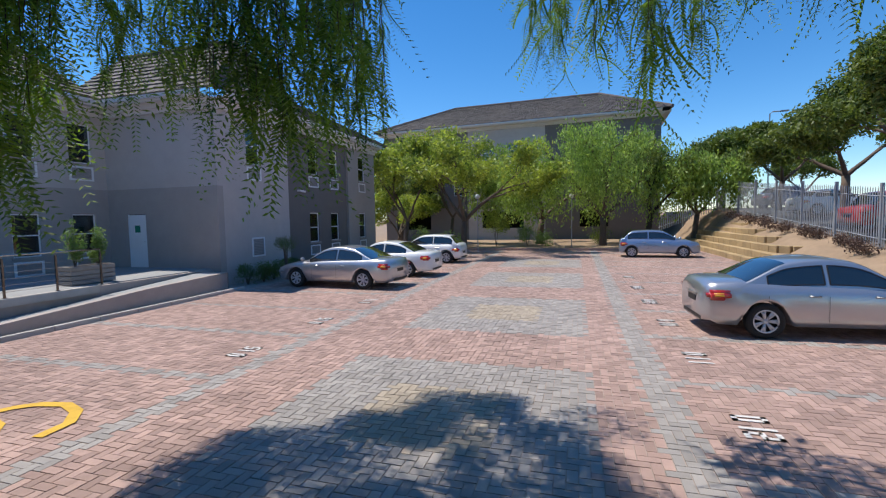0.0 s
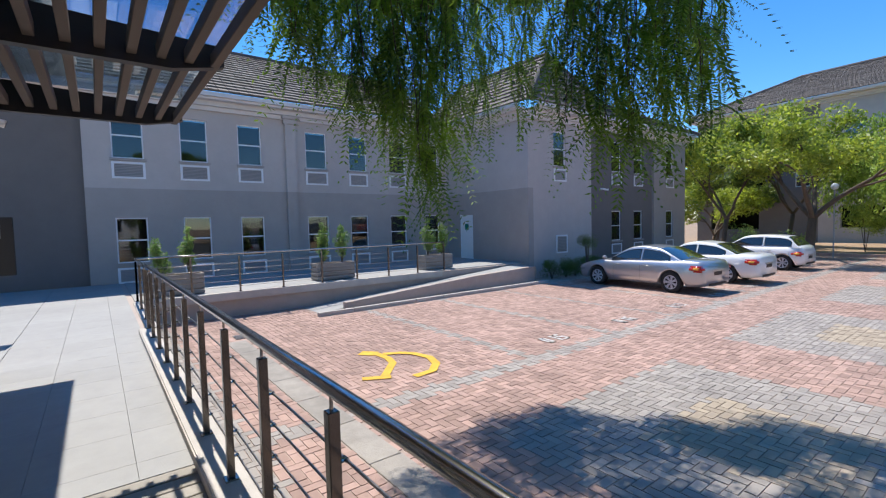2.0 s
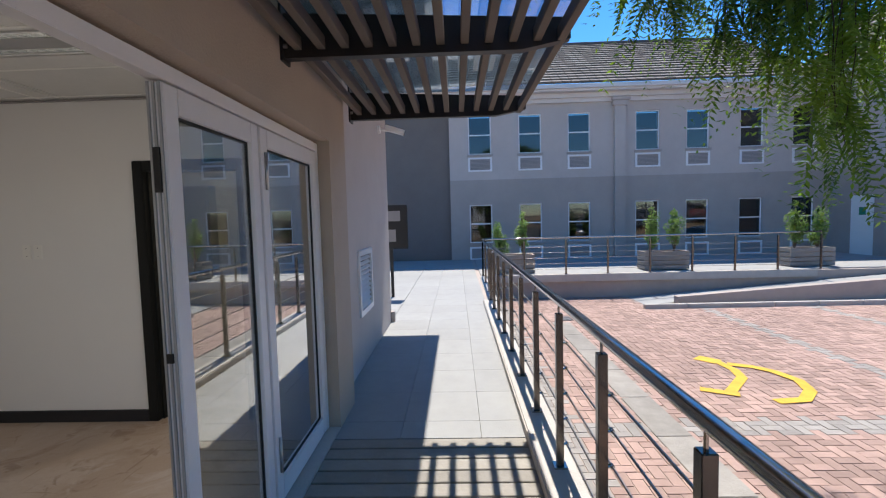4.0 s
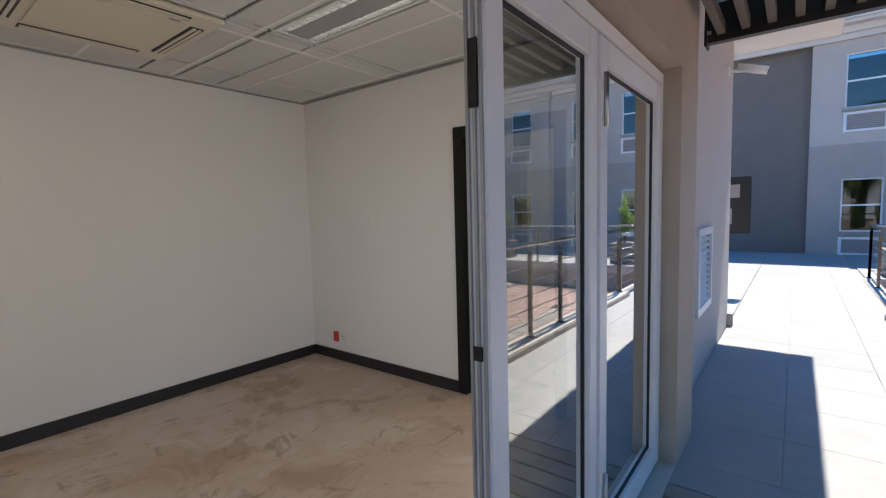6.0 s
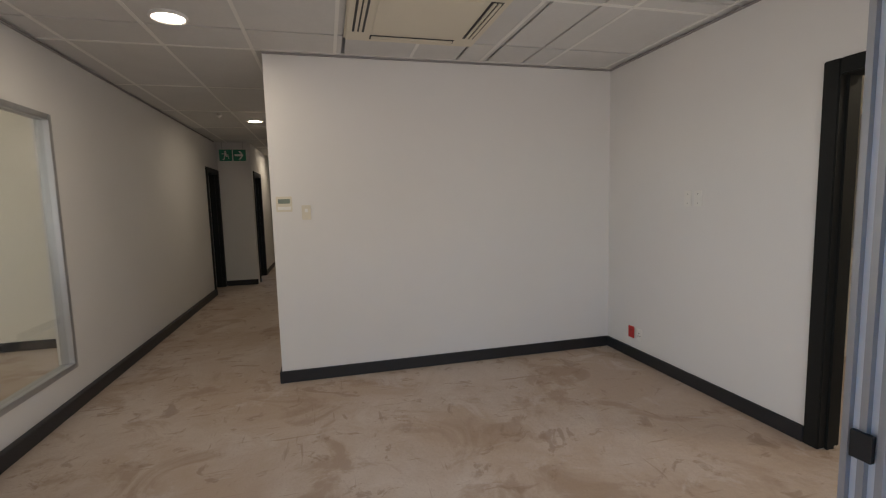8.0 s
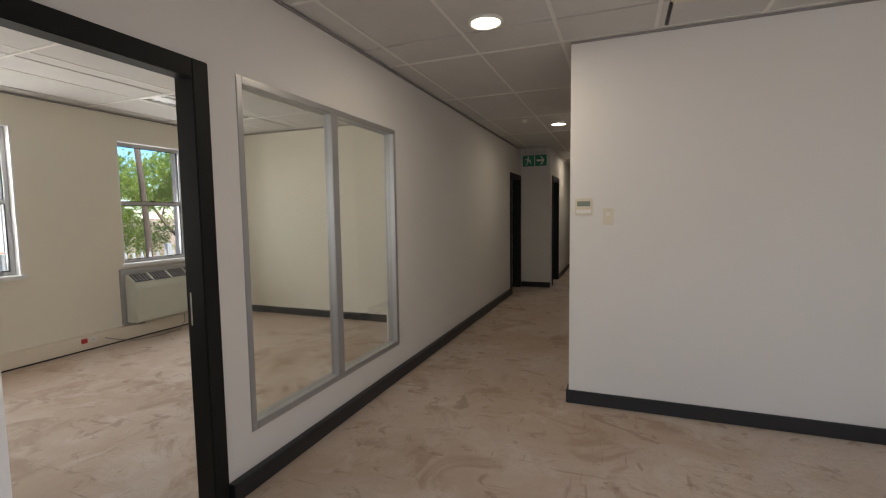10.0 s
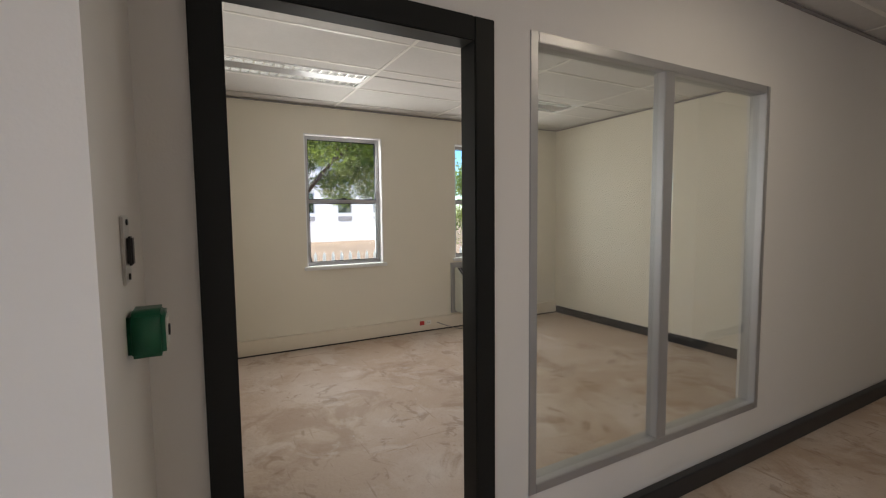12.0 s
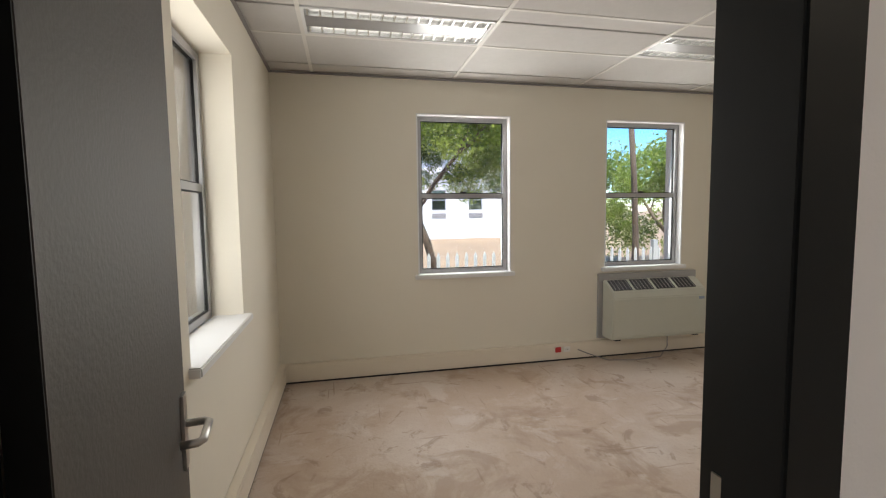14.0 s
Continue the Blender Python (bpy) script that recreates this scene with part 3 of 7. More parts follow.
# ---- doors and frames ----
def door_frame(name, axis, face0, face1, a0, a1, height, lab):
    """A black timber frame round a doorway from a0 to a1 (outer edges)."""
    f = base(name, (0, 0, 0), lab, kind="structure")
    w = 0.085
    for nm, q0, q1, z0, z1 in (("jamb", a0, a0 + w, 0, height), ("jamb", a1 - w, a1, 0, height), ("head", a0 + w, a1 - w, height - w, height)):
        bm = boxed(face0, face1, q0, q1, z0, z1, bevel=0.006) if axis == "y" else boxed(q0, q1, face0, face1, z0, z1, bevel=0.006)
        part(nm, bm, M["door_black"], f)
    mid = (face0 + face1) / 2
    for q0, q1 in ((a0 + w, a0 + w + 0.014), (a1 - w - 0.014, a1 - w)):
        bm = boxed(mid - 0.02, mid + 0.03, q0, q1, 0, height - w) if axis == "y" else boxed(q0, q1, mid - 0.02, mid + 0.03, 0, height - w)
        part("stop", bm, M["door_black"], f)
    return f


office_frame = base("door_1", (0, 0, 0), "black painted rebated timber door frame in the white partition", kind="structure")
J0, J1, JH = -3.652, -2.686, 2.124
for x0, x1, w in ((-0.018, 0.070, 0.085), (0.070, 0.152, 0.042)):
    for nm, q0, q1, z0, z1 in (("jamb", J0, J0 + w, 0, JH), ("jamb", J1 - w, J1, 0, JH), ("head", J0 + w, J1 - w, JH - w, JH)):
        part(nm, boxed(x0, x1, q0, q1, z0, z1, bevel=0.004), M["door_black"], office_frame)
door_frame("door_2", "y", -4.618, -4.457, -3.56, -2.64, 2.12, "black painted timber door frame of the electrical room")
door_frame("door_3", "y", -0.018, 0.138, -10.695, -9.82, 2.12, "black painted timber door frame down the corridor")
door_frame("door_4", "y", -0.583, -0.427, -11.86, -10.9, 2.12, "black painted timber door frame past the corridor bend")
part("strike_plate", boxed(0.095, 0.125, -3.6103, -3.607, 0.90, 1.06), M["steel_brushed"], office_frame, "steel lock plate")
for z in (0.25, 1.82):
    part("hinge", boxed(0.085, 0.149, -2.7370, -2.7342, z, z + 0.12), M["steel_brushed"], office_frame, "steel butt hinge")

# open office door leaf
leaf = base("office_door", (0.165, -2.765, 0.012), "dark grey painted door leaf standing open into the office", "door", rz=8.2)
part("panel", boxed(0.0, 0.76, 0.0, 0.042, 0.0, 2.01, bevel=0.002), M["door_grey"], leaf)
for z in (0.22, 1.80):
    part("hinge_leaf", boxed(-0.005, -0.0021, 0.004, 0.038, z, z + 0.12), M["steel_brushed"], leaf, "steel hinge leaf")
part("hinge_edge", boxed(-0.002, -0.0003, 0.001, 0.041, 0.0, 2.01), M["door_black"], leaf, "black painted hinge edge")
for side in (-1, 1):
    y = -0.004 if side < 0 else 0.046
    part("back_plate", boxed(0.69, 0.735, y - 0.004, y + 0.004, 0.76, 0.96, bevel=0.001), M["steel_brushed"], leaf, "brushed steel back plate")
    bm = bmesh.new()
    y2 = y + side * 0.06
    tube(bm, [(0.712, y, 0.88), (0.712, y2 - side * 0.012, 0.88), (0.702, y2, 0.88), (0.60, y2, 0.88), (0.585, y2 - side * 0.01, 0.88), (0.58, y + side * 0.012, 0.88)], 0.0105, 10)
    part("handle", bm, M["steel_brushed"], leaf, "satin steel lever handle", smooth=True)


# ---- windows ----
def sash_window(name, axis, outer, a0, a1, z0, z1, facing, pane="pane", frame_mat="alu_white", lab="", blind=0.0, inner=None, depth=0.06):
    """A two-light sliding sash in an opening. outer: where the frame's outside lies; facing: +1 or -1 along the normal."""
    w = base(name, (0, 0, 0), lab or "white aluminium sash window", "", kind="structure")
    f0, f1 = sorted((outer, outer - facing * depth))
    mid = (z0 + z1) / 2
    t = 0.038

    def bar(nm, p0, p1, q0, q1, d0=f0, d1=f1, mat=frame_mat):
        bm = boxed(d0, d1, p0, p1, q0, q1) if axis == "y" else boxed(p0, p1, d0, d1, q0, q1)
        return part(nm, bm, M[mat], w)
    bar("window_frame", a0, a0 + t, z0, z1)
    bar("window_frame", a1 - t, a1, z0, z1)
    bar("window_frame", a0 + t, a1 - t, z1 - t, z1)
    bar("window_frame", a0 + t, a1 - t, z0, z0 + t)
    g0 = f0 + 0.012 if facing > 0 else f1 - 0.034
    bar("meeting_rail", a0 + t, a1 - t, mid - 0.02, mid + 0.02, f0 + 0.006, f1 - 0.006)
    for q0, q1, off in ((z0 + t, mid - 0.02, 0.0), (mid + 0.02, z1 - t, 0.012)):
        for p0, p1, r0, r1 in ((a0 + t, a0 + t + 0.007, q0, q1), (a1 - t - 0.007, a1 - t, q0, q1), (a0 + t + 0.007, a1 - t - 0.007, q0, q0 + 0.007), (a0 + t + 0.007, a1 - t - 0.007, q1 - 0.007, q1)):
            tagged(bar("gasket", p0, p1, r0, r1, g0 + off - 0.006, g0 + off + 0.011, "rubber"), "black glazing gasket")
        p = bar("pane", a0 + t + 0.007, a1 - t - 0.007, q0 + 0.007, q1 - 0.007, g0 + off, g0 + off + 0.005, pane)
        p.visible_shadow = False
    return w


for k, (a0, a1) in enumerate(((-4.616, -3.736), (-6.465, -5.585))):
    w = sash_window(f"window_{k + 1}", "y", 3.722, a0 + 0.014, a1 - 0.014, 0.887, 2.301, 1, "pane_day", "alu_grey", "grey aluminium sash window over the courtyard trees")
    part("window_sill", boxed(3.55, 3.66, a0 - 0.03, a1 + 0.03, 0.847, 0.887, bevel=0.006), M["white_paint"], w, "white painted sill")
    for d in ((3.592, 3.662, a0 + 0.0005, a0 + 0.013, 0.888, 2.314), (3.592, 3.662, a1 - 0.013, a1 - 0.0005, 0.888, 2.314), (3.592, 3.662, a0 + 0.013, a1 - 0.013, 2.302, 2.314)):
        part("reveal_lining", boxed(*d), M["white_paint"], w, "white painted reveal")
    part("latch", boxed(3.652, 3.663, (a0 + a1) / 2 - 0.03, (a0 + a1) / 2 + 0.03, 1.613, 1.633), M["black"], w, "black sash latch")
w = sash_window("window_3", "x", -2.31, 1.395, 2.265, 0.887, 2.285, 1, "pane_day", "alu_grey", "grey aluminium sash window in a deep white reveal")
part("window_sill", boxed(1.35, 2.315, -2.575, -2.372, 0.847, 0.887, bevel=0.006), M["white_paint"], w, "white painted sill")
part("latch", boxed(1.74, 1.80, -2.38, -2.371, 1.60, 1.62), M["black"], w, "black sash latch")

# glazing between lobby and office
w = base("window_4", (0, 0, 0), "grey aluminium framed internal glazing in two lights", kind="structure")
for nm, y0, y1, z0, z1 in (("window_frame", -5.541, -5.501, 0.283, 2.129), ("window_frame", -3.866, -3.826, 0.283, 2.129), ("window_frame", -5.501, -3.866, 2.089, 2.129),
                           ("window_frame", -5.501, -3.866, 0.283, 0.323), ("mullion", -4.695, -4.625, 0.323, 2.089)):
    part(nm, boxed(-0.004, 0.060 if nm == "mullion" else 0.085, y0, y1, z0, z1, bevel=0.003), M["alu_grey"], w)
for y0, y1 in ((-5.501, -4.695), (-4.625, -3.866)):
    part("pane", boxed(0.03, 0.036, y0, y1, 0.323, 2.089), M["pane_inner"], w).visible_shadow = False

# ---- entrance doors ----
d = base("door_5", (0, 0, 0), "white aluminium glazed entrance doors standing in a tan reveal", kind="structure")
YD = -2.05


def alu(nm, x0, x1, z0, z1, y0=YD - 0.03, y1=YD + 0.03, lab=""):
    return part(nm, boxed(x0, x1, y0, y1, z0, z1, bevel=0.003), M["alu_white"], d, lab)


alu("frame_post", -4.30, -4.245, 0.0, 2.18)
alu("frame_head", -4.245, -0.70, 2.12, 2.18)
alu("frame_post", -0.70, -0.62, 0.0, 2.18)
for nm, x0, x1 in (("side_leaf", -4.24, -3.30), ("door_leaf", -3.27, -2.51)):
    alu(nm + "_stile", x0, x0 + 0.075, 0.02, 2.11)
    alu(nm + "_stile", x1 - 0.085, x1, 0.02, 2.11)
    alu(nm + "_rail", x0 + 0.075, x1 - 0.085, 2.01, 2.11)
    alu(nm + "_rail", x0 + 0.075, x1 - 0.085, 0.02, 0.14)
    part("pane", boxed(x0 + 0.085, x1 - 0.095, YD - 0.004, YD + 0.003, 0.15, 2.00), M["pane_door"], d, "clear door glass").visible_shadow = False
    bm = bmesh.new()
    for q0, q1, z0, z1 in ((x0 + 0.075, x0 + 0.085, 0.14, 2.01), (x1 - 0.095, x1 - 0.085, 0.14, 2.01), (x0 + 0.085, x1 - 0.095, 2.00, 2.01), (x0 + 0.085, x1 - 0.095, 0.14, 0.15)):
        box(bm, q0, q1, YD - 0.009, YD + 0.009, z0, z1)
    part("gasket", bm, M["rubber"], d, "black glazing gasket")
for y0, y1 in ((YD - 0.026, YD - 0.018), (YD - 0.006, YD + 0.002), (YD + 0.014, YD + 0.022)):
    part("edge_groove", boxed(-2.510, -2.502, y0, y1, 0.02, 2.11), M["alu_grey"], d, "grooved aluminium edge")
for z in (1.10, 1.72):
    part("lock_case", boxed(-2.503, -2.496, YD - 0.012, YD + 0.012, z, z + (0.035 if z < 1.5 else 0.16)), M["black"], d, "black lock and bolt")
for z in (0.20, 1.78):
    bm = bmesh.new()
    tube(bm, [(-3.345, YD + 0.038, z), (-3.345, YD + 0.038, z + 0.2)], 0.010, 8)
    part("hinge", bm, M["steel_brushed"], d, "long steel hinge", smooth=True)
part("threshold", boxed(-4.30, -0.62, -2.13, -1.93, -0.02, 0.012, bevel=0.004), M["concrete"], d, "grey stone threshold")

# ---- porch ----
porch = base("porch", (0, 0, 0), "raised walkway of grey tiles with a timber deck at the doors", kind="structure")
part("slab", boxed(-18.2, -4.12, -2.06, -0.36, -0.7, -0.03), M["plinth"], porch, "rendered plinth of the walkway")
part("slab", boxed(-4.12, 8.0, -1.93, -0.30, -0.7, -0.16), M["plinth"], porch, "rendered plinth under the deck")
part("slab", boxed(-18.2, -13.3, -0.36, 12.84, -0.7, -0.03), M["plinth"], porch, "rendered plinth of the far walkway")
part("slab", boxed(-18.2, -7.96, -14.0, -2.06, -0.7, -0.03), M["plinth"], porch, "plinth of the side passage")
part("kerb_upstand", boxed(-9.3, 8.0, -0.53, -0.30, -0.2, 0.075, bevel=0.012), M["concrete"], porch, "pale concrete upstand under the rail")
part("kerb_upstand", boxed(-13.42, -13.2, -0.36, 8.6, -0.2, 0.0, bevel=0.012), M["concrete"], porch, "pale concrete edge of the far walkway")
part("kerb_upstand", boxed(-13.2, -9.3, -0.40, -0.22, -0.2, 0.0, bevel=0.012), M["concrete"], porch, "pale concrete edge of the walkway")
# ramp wall and kerb
bm = bmesh.new()
sh = [(-11.9, 4.3, LOT, -0.43), (-11.9, 9.0, LOT, -0.12), (-12.15, 12.2, LOT, -0.05)]
for (xa, ya, la, ha), (xb, yb, lb, hb) in zip(sh, sh[1:]):
    v = [bm.verts.new(p) for p in ((xa, ya, la), (xa, ya, ha), (xa - 0.2, ya, ha), (xa - 0.2, ya, la), (xb, yb, lb), (xb, yb, hb), (xb - 0.2, yb, hb), (xb - 0.2, yb, lb))]
    for q in ((0, 1, 5, 4), (1, 2, 6, 5), (2, 3, 7, 6), (0, 3, 2, 1), (4, 5, 6, 7)):
        bm.faces.new([v[i] for i in q])
part("ramp_wall", bm, M["plinth"], porch, "sloping rendered wall of the ramp")
bm = bmesh.new()
v = [bm.verts.new(p) for p in ((-13.2, 3.6, LOT), (-12.1, 3.6, LOT), (-13.2, 12.2, -0.05), (-12.1, 12.2, -0.05), (-13.2, 12.2, -0.6), (-12.1, 12.2, -0.6))]
bm.faces.new((v[0], v[1], v[3], v[2]))
bm.faces.new((v[2], v[3], v[5], v[4]))
part("ramp", bm, M["porch_tile"], porch, "tiled ramp up to the walkway")
for k in range(9):
    part("kerbstone", boxed(-11.72, -11.6, 3.4 + k, 4.39 + k, LOT - 0.05, LOT + 0.1, bevel=0.01), M["concrete"], porch, "concrete kerb along the bays")
tile_beds = [(cells(-18.2, -4.12, [-18.2 + 0.6 * k for k in range(1, 24)]), cells(-2.055, -0.475, [-1.45, -0.85])),
             (cells(-18.2, -13.44, [-18.2 + 0.6 * k for k in range(1, 9)]), cells(-0.35, 12.84, [-0.35 + 0.6 * k for k in range(1, 23)])),
             (cells(-18.2, -7.97, [-18.2 + 0.6 * k for k in range(1, 18)]), cells(-9.0, -2.06, [-8.7 + 0.6 * k for k in range(1, 11)]))]
tile_mesh = {}
for columns, lines in tile_beds:
    for a, b in columns:
        for c, e in lines:
            size = (round(b - a, 3), round(e - c, 3))
            if size not in tile_mesh:
                tile_mesh[size] = boxed(0.0015, size[0] - 0.0015, 0.0015, size[1] - 0.0015, -0.03, 0.0)
                ob = part("paving_tile", tile_mesh[size], M["porch_tile"], porch, "large grey porcelain paving tile")
                tile_mesh[size] = ob.data
            else:
                ob = new("paving_tile", tile_mesh[size])
                ob.parent = porch
                tagged(ob, "large grey porcelain paving tile")
            ob.location = (a, c, 0.0)
me_board = boxed(-0.062, 0.062, -1.45 / 2, 1.45 / 2, -0.03, 0.0, bevel=0.004, seg=1)
first = None
for k in range(26):
    x = -4.05 + 0.14 * k
    if first is None:
        first = part("deck_board", me_board, M["deck"], porch, "weathered grey timber deck board")
        ob = first
    else:
        ob = new("deck_board", first.data)
        ob.parent = porch
        tagged(ob, "weathered grey timber deck board")
    ob.location = (x, -1.205, 0.0)
part("joist", boxed(-4.1, 8.0, -1.9, -1.8, -0.16, -0.032), M["bark_dark"], porch, "timber joist")
part("joist", boxed(-4.1, 8.0, -0.6, -0.5, -0.16, -0.032), M["bark_dark"], porch, "timber joist")

# ---- steel railings ----
YR = -0.40


def railing(name, posts, top=1.08, lab="polished stainless steel railing with square posts and thin rods", cables=5, rail_r=0.025, post_r=0.021):
    r = base(name, (0, 0, 0), lab, "railing")
    for x, y, z in posts:
        p = part("post", boxed(x - post_r, x + post_r, y - post_r, y + post_r, z + 0.010, z + top - 0.075, bevel=0.003, seg=1), M["steel_post"], r)
        bm = bmesh.new()
        tube(bm, [(x, y, z + top - 0.076), (x, y, z + top - 0.015)], 0.007, 6)
        part("pin", bm, M["steel_rail"], p)
        part("base_plate", boxed(x - post_r - 0.02, x + post_r + 0.02, y - post_r - 0.02, y + post_r + 0.02, z, z + 0.010, bevel=0.002, seg=1), M["steel_rail"], p)
        for k in range(cables):
            h = 0.14 + k * (top - 0.24) / cables
            bm = bmesh.new()
            tube(bm, [(x, y + post_r, z + h), (x, y + post_r + 0.020, z + h)], 0.009, 8)
            tube(bm, [(x - 0.014, y + post_r + 0.022, z + h), (x + 0.014, y + post_r + 0.022, z + h)], 0.009, 8)
            part("rod_holder", bm, M["steel_rail"], p, "small round rod holder")
    bm = bmesh.new()
    tube(bm, [(x, y, z + top) for x, y, z in posts], rail_r, 14)
    part("handrail", bm, M["steel_rail"], r, "round polished handrail", True)
    for k in range(cables):
        h = 0.14 + k * (top - 0.24) / cables
        bm = bmesh.new()
        tube(bm, [(x, y + post_r + 0.022, z + h) for x, y, z in posts], 0.006, 6)
        part("rod", bm, M["cable"], r, "thin steel rod", True)
    return r


railing("porch_railing", [(-9.2 + 0.8 * k, YR, 0.075) for k in range(15)], top=1.02)
railing("walkway_railing", [(-13.3, -0.30 + 1.13 * k, 0.0) for k in range(9)], top=1.0)
railing("walkway_railing_return", [(-13.3, -0.30, 0.0), (-12.0, -0.31, 0.0), (-10.6, -0.33, 0.0), (-9.25, -0.36, 0.0)], top=1.0)

# ---- pergola over the doors ----
pg = base("pergola", (0, 0, 2.5), "dark steel brackets carrying brown timber slats and a glass cover", "pergola")
for x in (-5.03, -3.46, -1.9, -0.3):
    bm = bmesh.new()
    prof = [(-1.93, 0.0), (-0.62, 0.0), (-0.36, 0.05), (-0.36, 0.16), (-1.93, 0.24)]
    a = [bm.verts.new((x - 0.03, y, z)) for y, z in prof]
    b = [bm.verts.new((x + 0.03, y, z)) for y, z in prof]
    bm.faces.new(a[::-1])
    bm.faces.new(b)
    for i in range(5):
        j = (i + 1) % 5
        bm.faces.new((a[i], a[j], b[j], b[i]))
    part("bracket", bm, M["pergola_beam"], pg, "black steel bracket")
    part("wall_plate", boxed(x - 0.06, x + 0.06, -1.93, -1.915, -0.02, 0.28, bevel=0.002), M["pergola_beam"], pg, "black fixing plate")
    bm = bmesh.new()
    tube(bm, [(x + 0.04, -1.915, 0.06), (x + 0.04, -1.895, 0.06)], 0.012, 6)
    part("bolt", bm, M["steel_brushed"], pg, "steel bolt")
sl = None
for k in range(12):
    y = -1.84 + 0.13 * k
    if sl is None:
        sl = part("slat", boxed(-5.12, 1.6, -0.022, 0.022, -0.035, 0.035, bevel=0.003, seg=1), M["pergola_slat"], pg, "brown timber slat")
        ob = sl
    else:
        ob = new("slat", sl.data)
        ob.parent = pg
        tagged(ob, "brown timber slat")
    ob.location = (0, y, 0.075)
part("cover_sheet", boxed(-5.1, 1.6, -1.90, -0.35, 0.245, 0.253), M["pane_roof"], pg, "dusty blue-tinted glass sheet").visible_shadow = False

# ---- main building west ----
XW = -18.26


def eave(bm, pts, out=0.55, z=6.05):
    """A boxed cornice and gutter along a polyline of (x, y) with an outward normal on its right side."""
    for (xa, ya), (xb, yb) in zip(pts, pts[1:]):
        d = Vector((xb - xa, yb - ya, 0)).normalized()
        n = Vector((d.y, -d.x, 0))
        for o0, o1, z0, z1 in ((0.0, 0.12, -0.28, -0.14), (0.0, 0.26, -0.14, 0.02), (0.0, out, 0.02, 0.10), (out - 0.02, out + 0.10, 0.10, 0.24)):
            p = [Vector((xa, ya, z)), Vector((xb, yb, z))]
            v = []
            for zz in (z0, z1):
                for oo, s in ((o0, 0), (o1, 0), (o1, 1), (o0, 1)):
                    q = p[s] + n * oo + d * ((1 if s else -1) * 0.0)
                    v.append(bm.verts.new((q.x, q.y, z + zz)))
            for q in ((0, 1, 2, 3), (7, 6, 5, 4), (0, 4, 5, 1), (1, 5, 6, 2), (2, 6, 7, 3), (3, 7, 4, 0)):
                bm.faces.new([v[i] for i in q])


def tiled_slope(name, parent, a, b, c, d, rows, width=0.33, mat="roof_tile", limit=True):
    """A roof slope with courses of tiles. a, b: eave ends; c, d: top ends over b and a."""
    a, b, c, d = (Vector(p) for p in (a, b, c, d))
    n = (b - a).cross(d - a).normalized()
    if n.z < 0:
        n = -n
    bm = bmesh.new()
    for r in range(rows):
        f0, f1 = r / rows, (r + 1.12) / rows
        l0, r0 = a.lerp(d, f0), b.lerp(c, f0)
        l1, r1 = a.lerp(d, min(f1, 1)), b.lerp(c, min(f1, 1))
        count = max(1, int((r0 - l0).length / width))
        for k in range(count):
            s, e = k / count, (k + 1) / count
            gap = 0.02 / max(0.2, (r0 - l0).length / count)
            e -= gap * (e - s)
            p = [l0.lerp(r0, s) + n * 0.085, l0.lerp(r0, e) + n * 0.085, l1.lerp(r1, e) + n * 0.03, l1.lerp(r1, s) + n * 0.03, l0.lerp(r0, s) + n * 0.02, l0.lerp(r0, e) + n * 0.02]
            v = [bm.verts.new(q) for q in p]
            bm.faces.new(v[:4])
            bm.faces.new((v[4], v[5], v[1], v[0]))
            bm.faces.new((v[5], v[2], v[1]))
    ob = part(name, bm, M[mat], parent, "dark weathered concrete roof tiles")
    tagged(ob, kind="stuff")
    bm = bmesh.new()
    lo = [bm.verts.new(p) for p in (a, b, c, d)]
    try:
        bm.faces.new(lo)
    except ValueError:
        pass
    part("underlay", bm, M["dark_inside"], parent, "dark roof underlay")


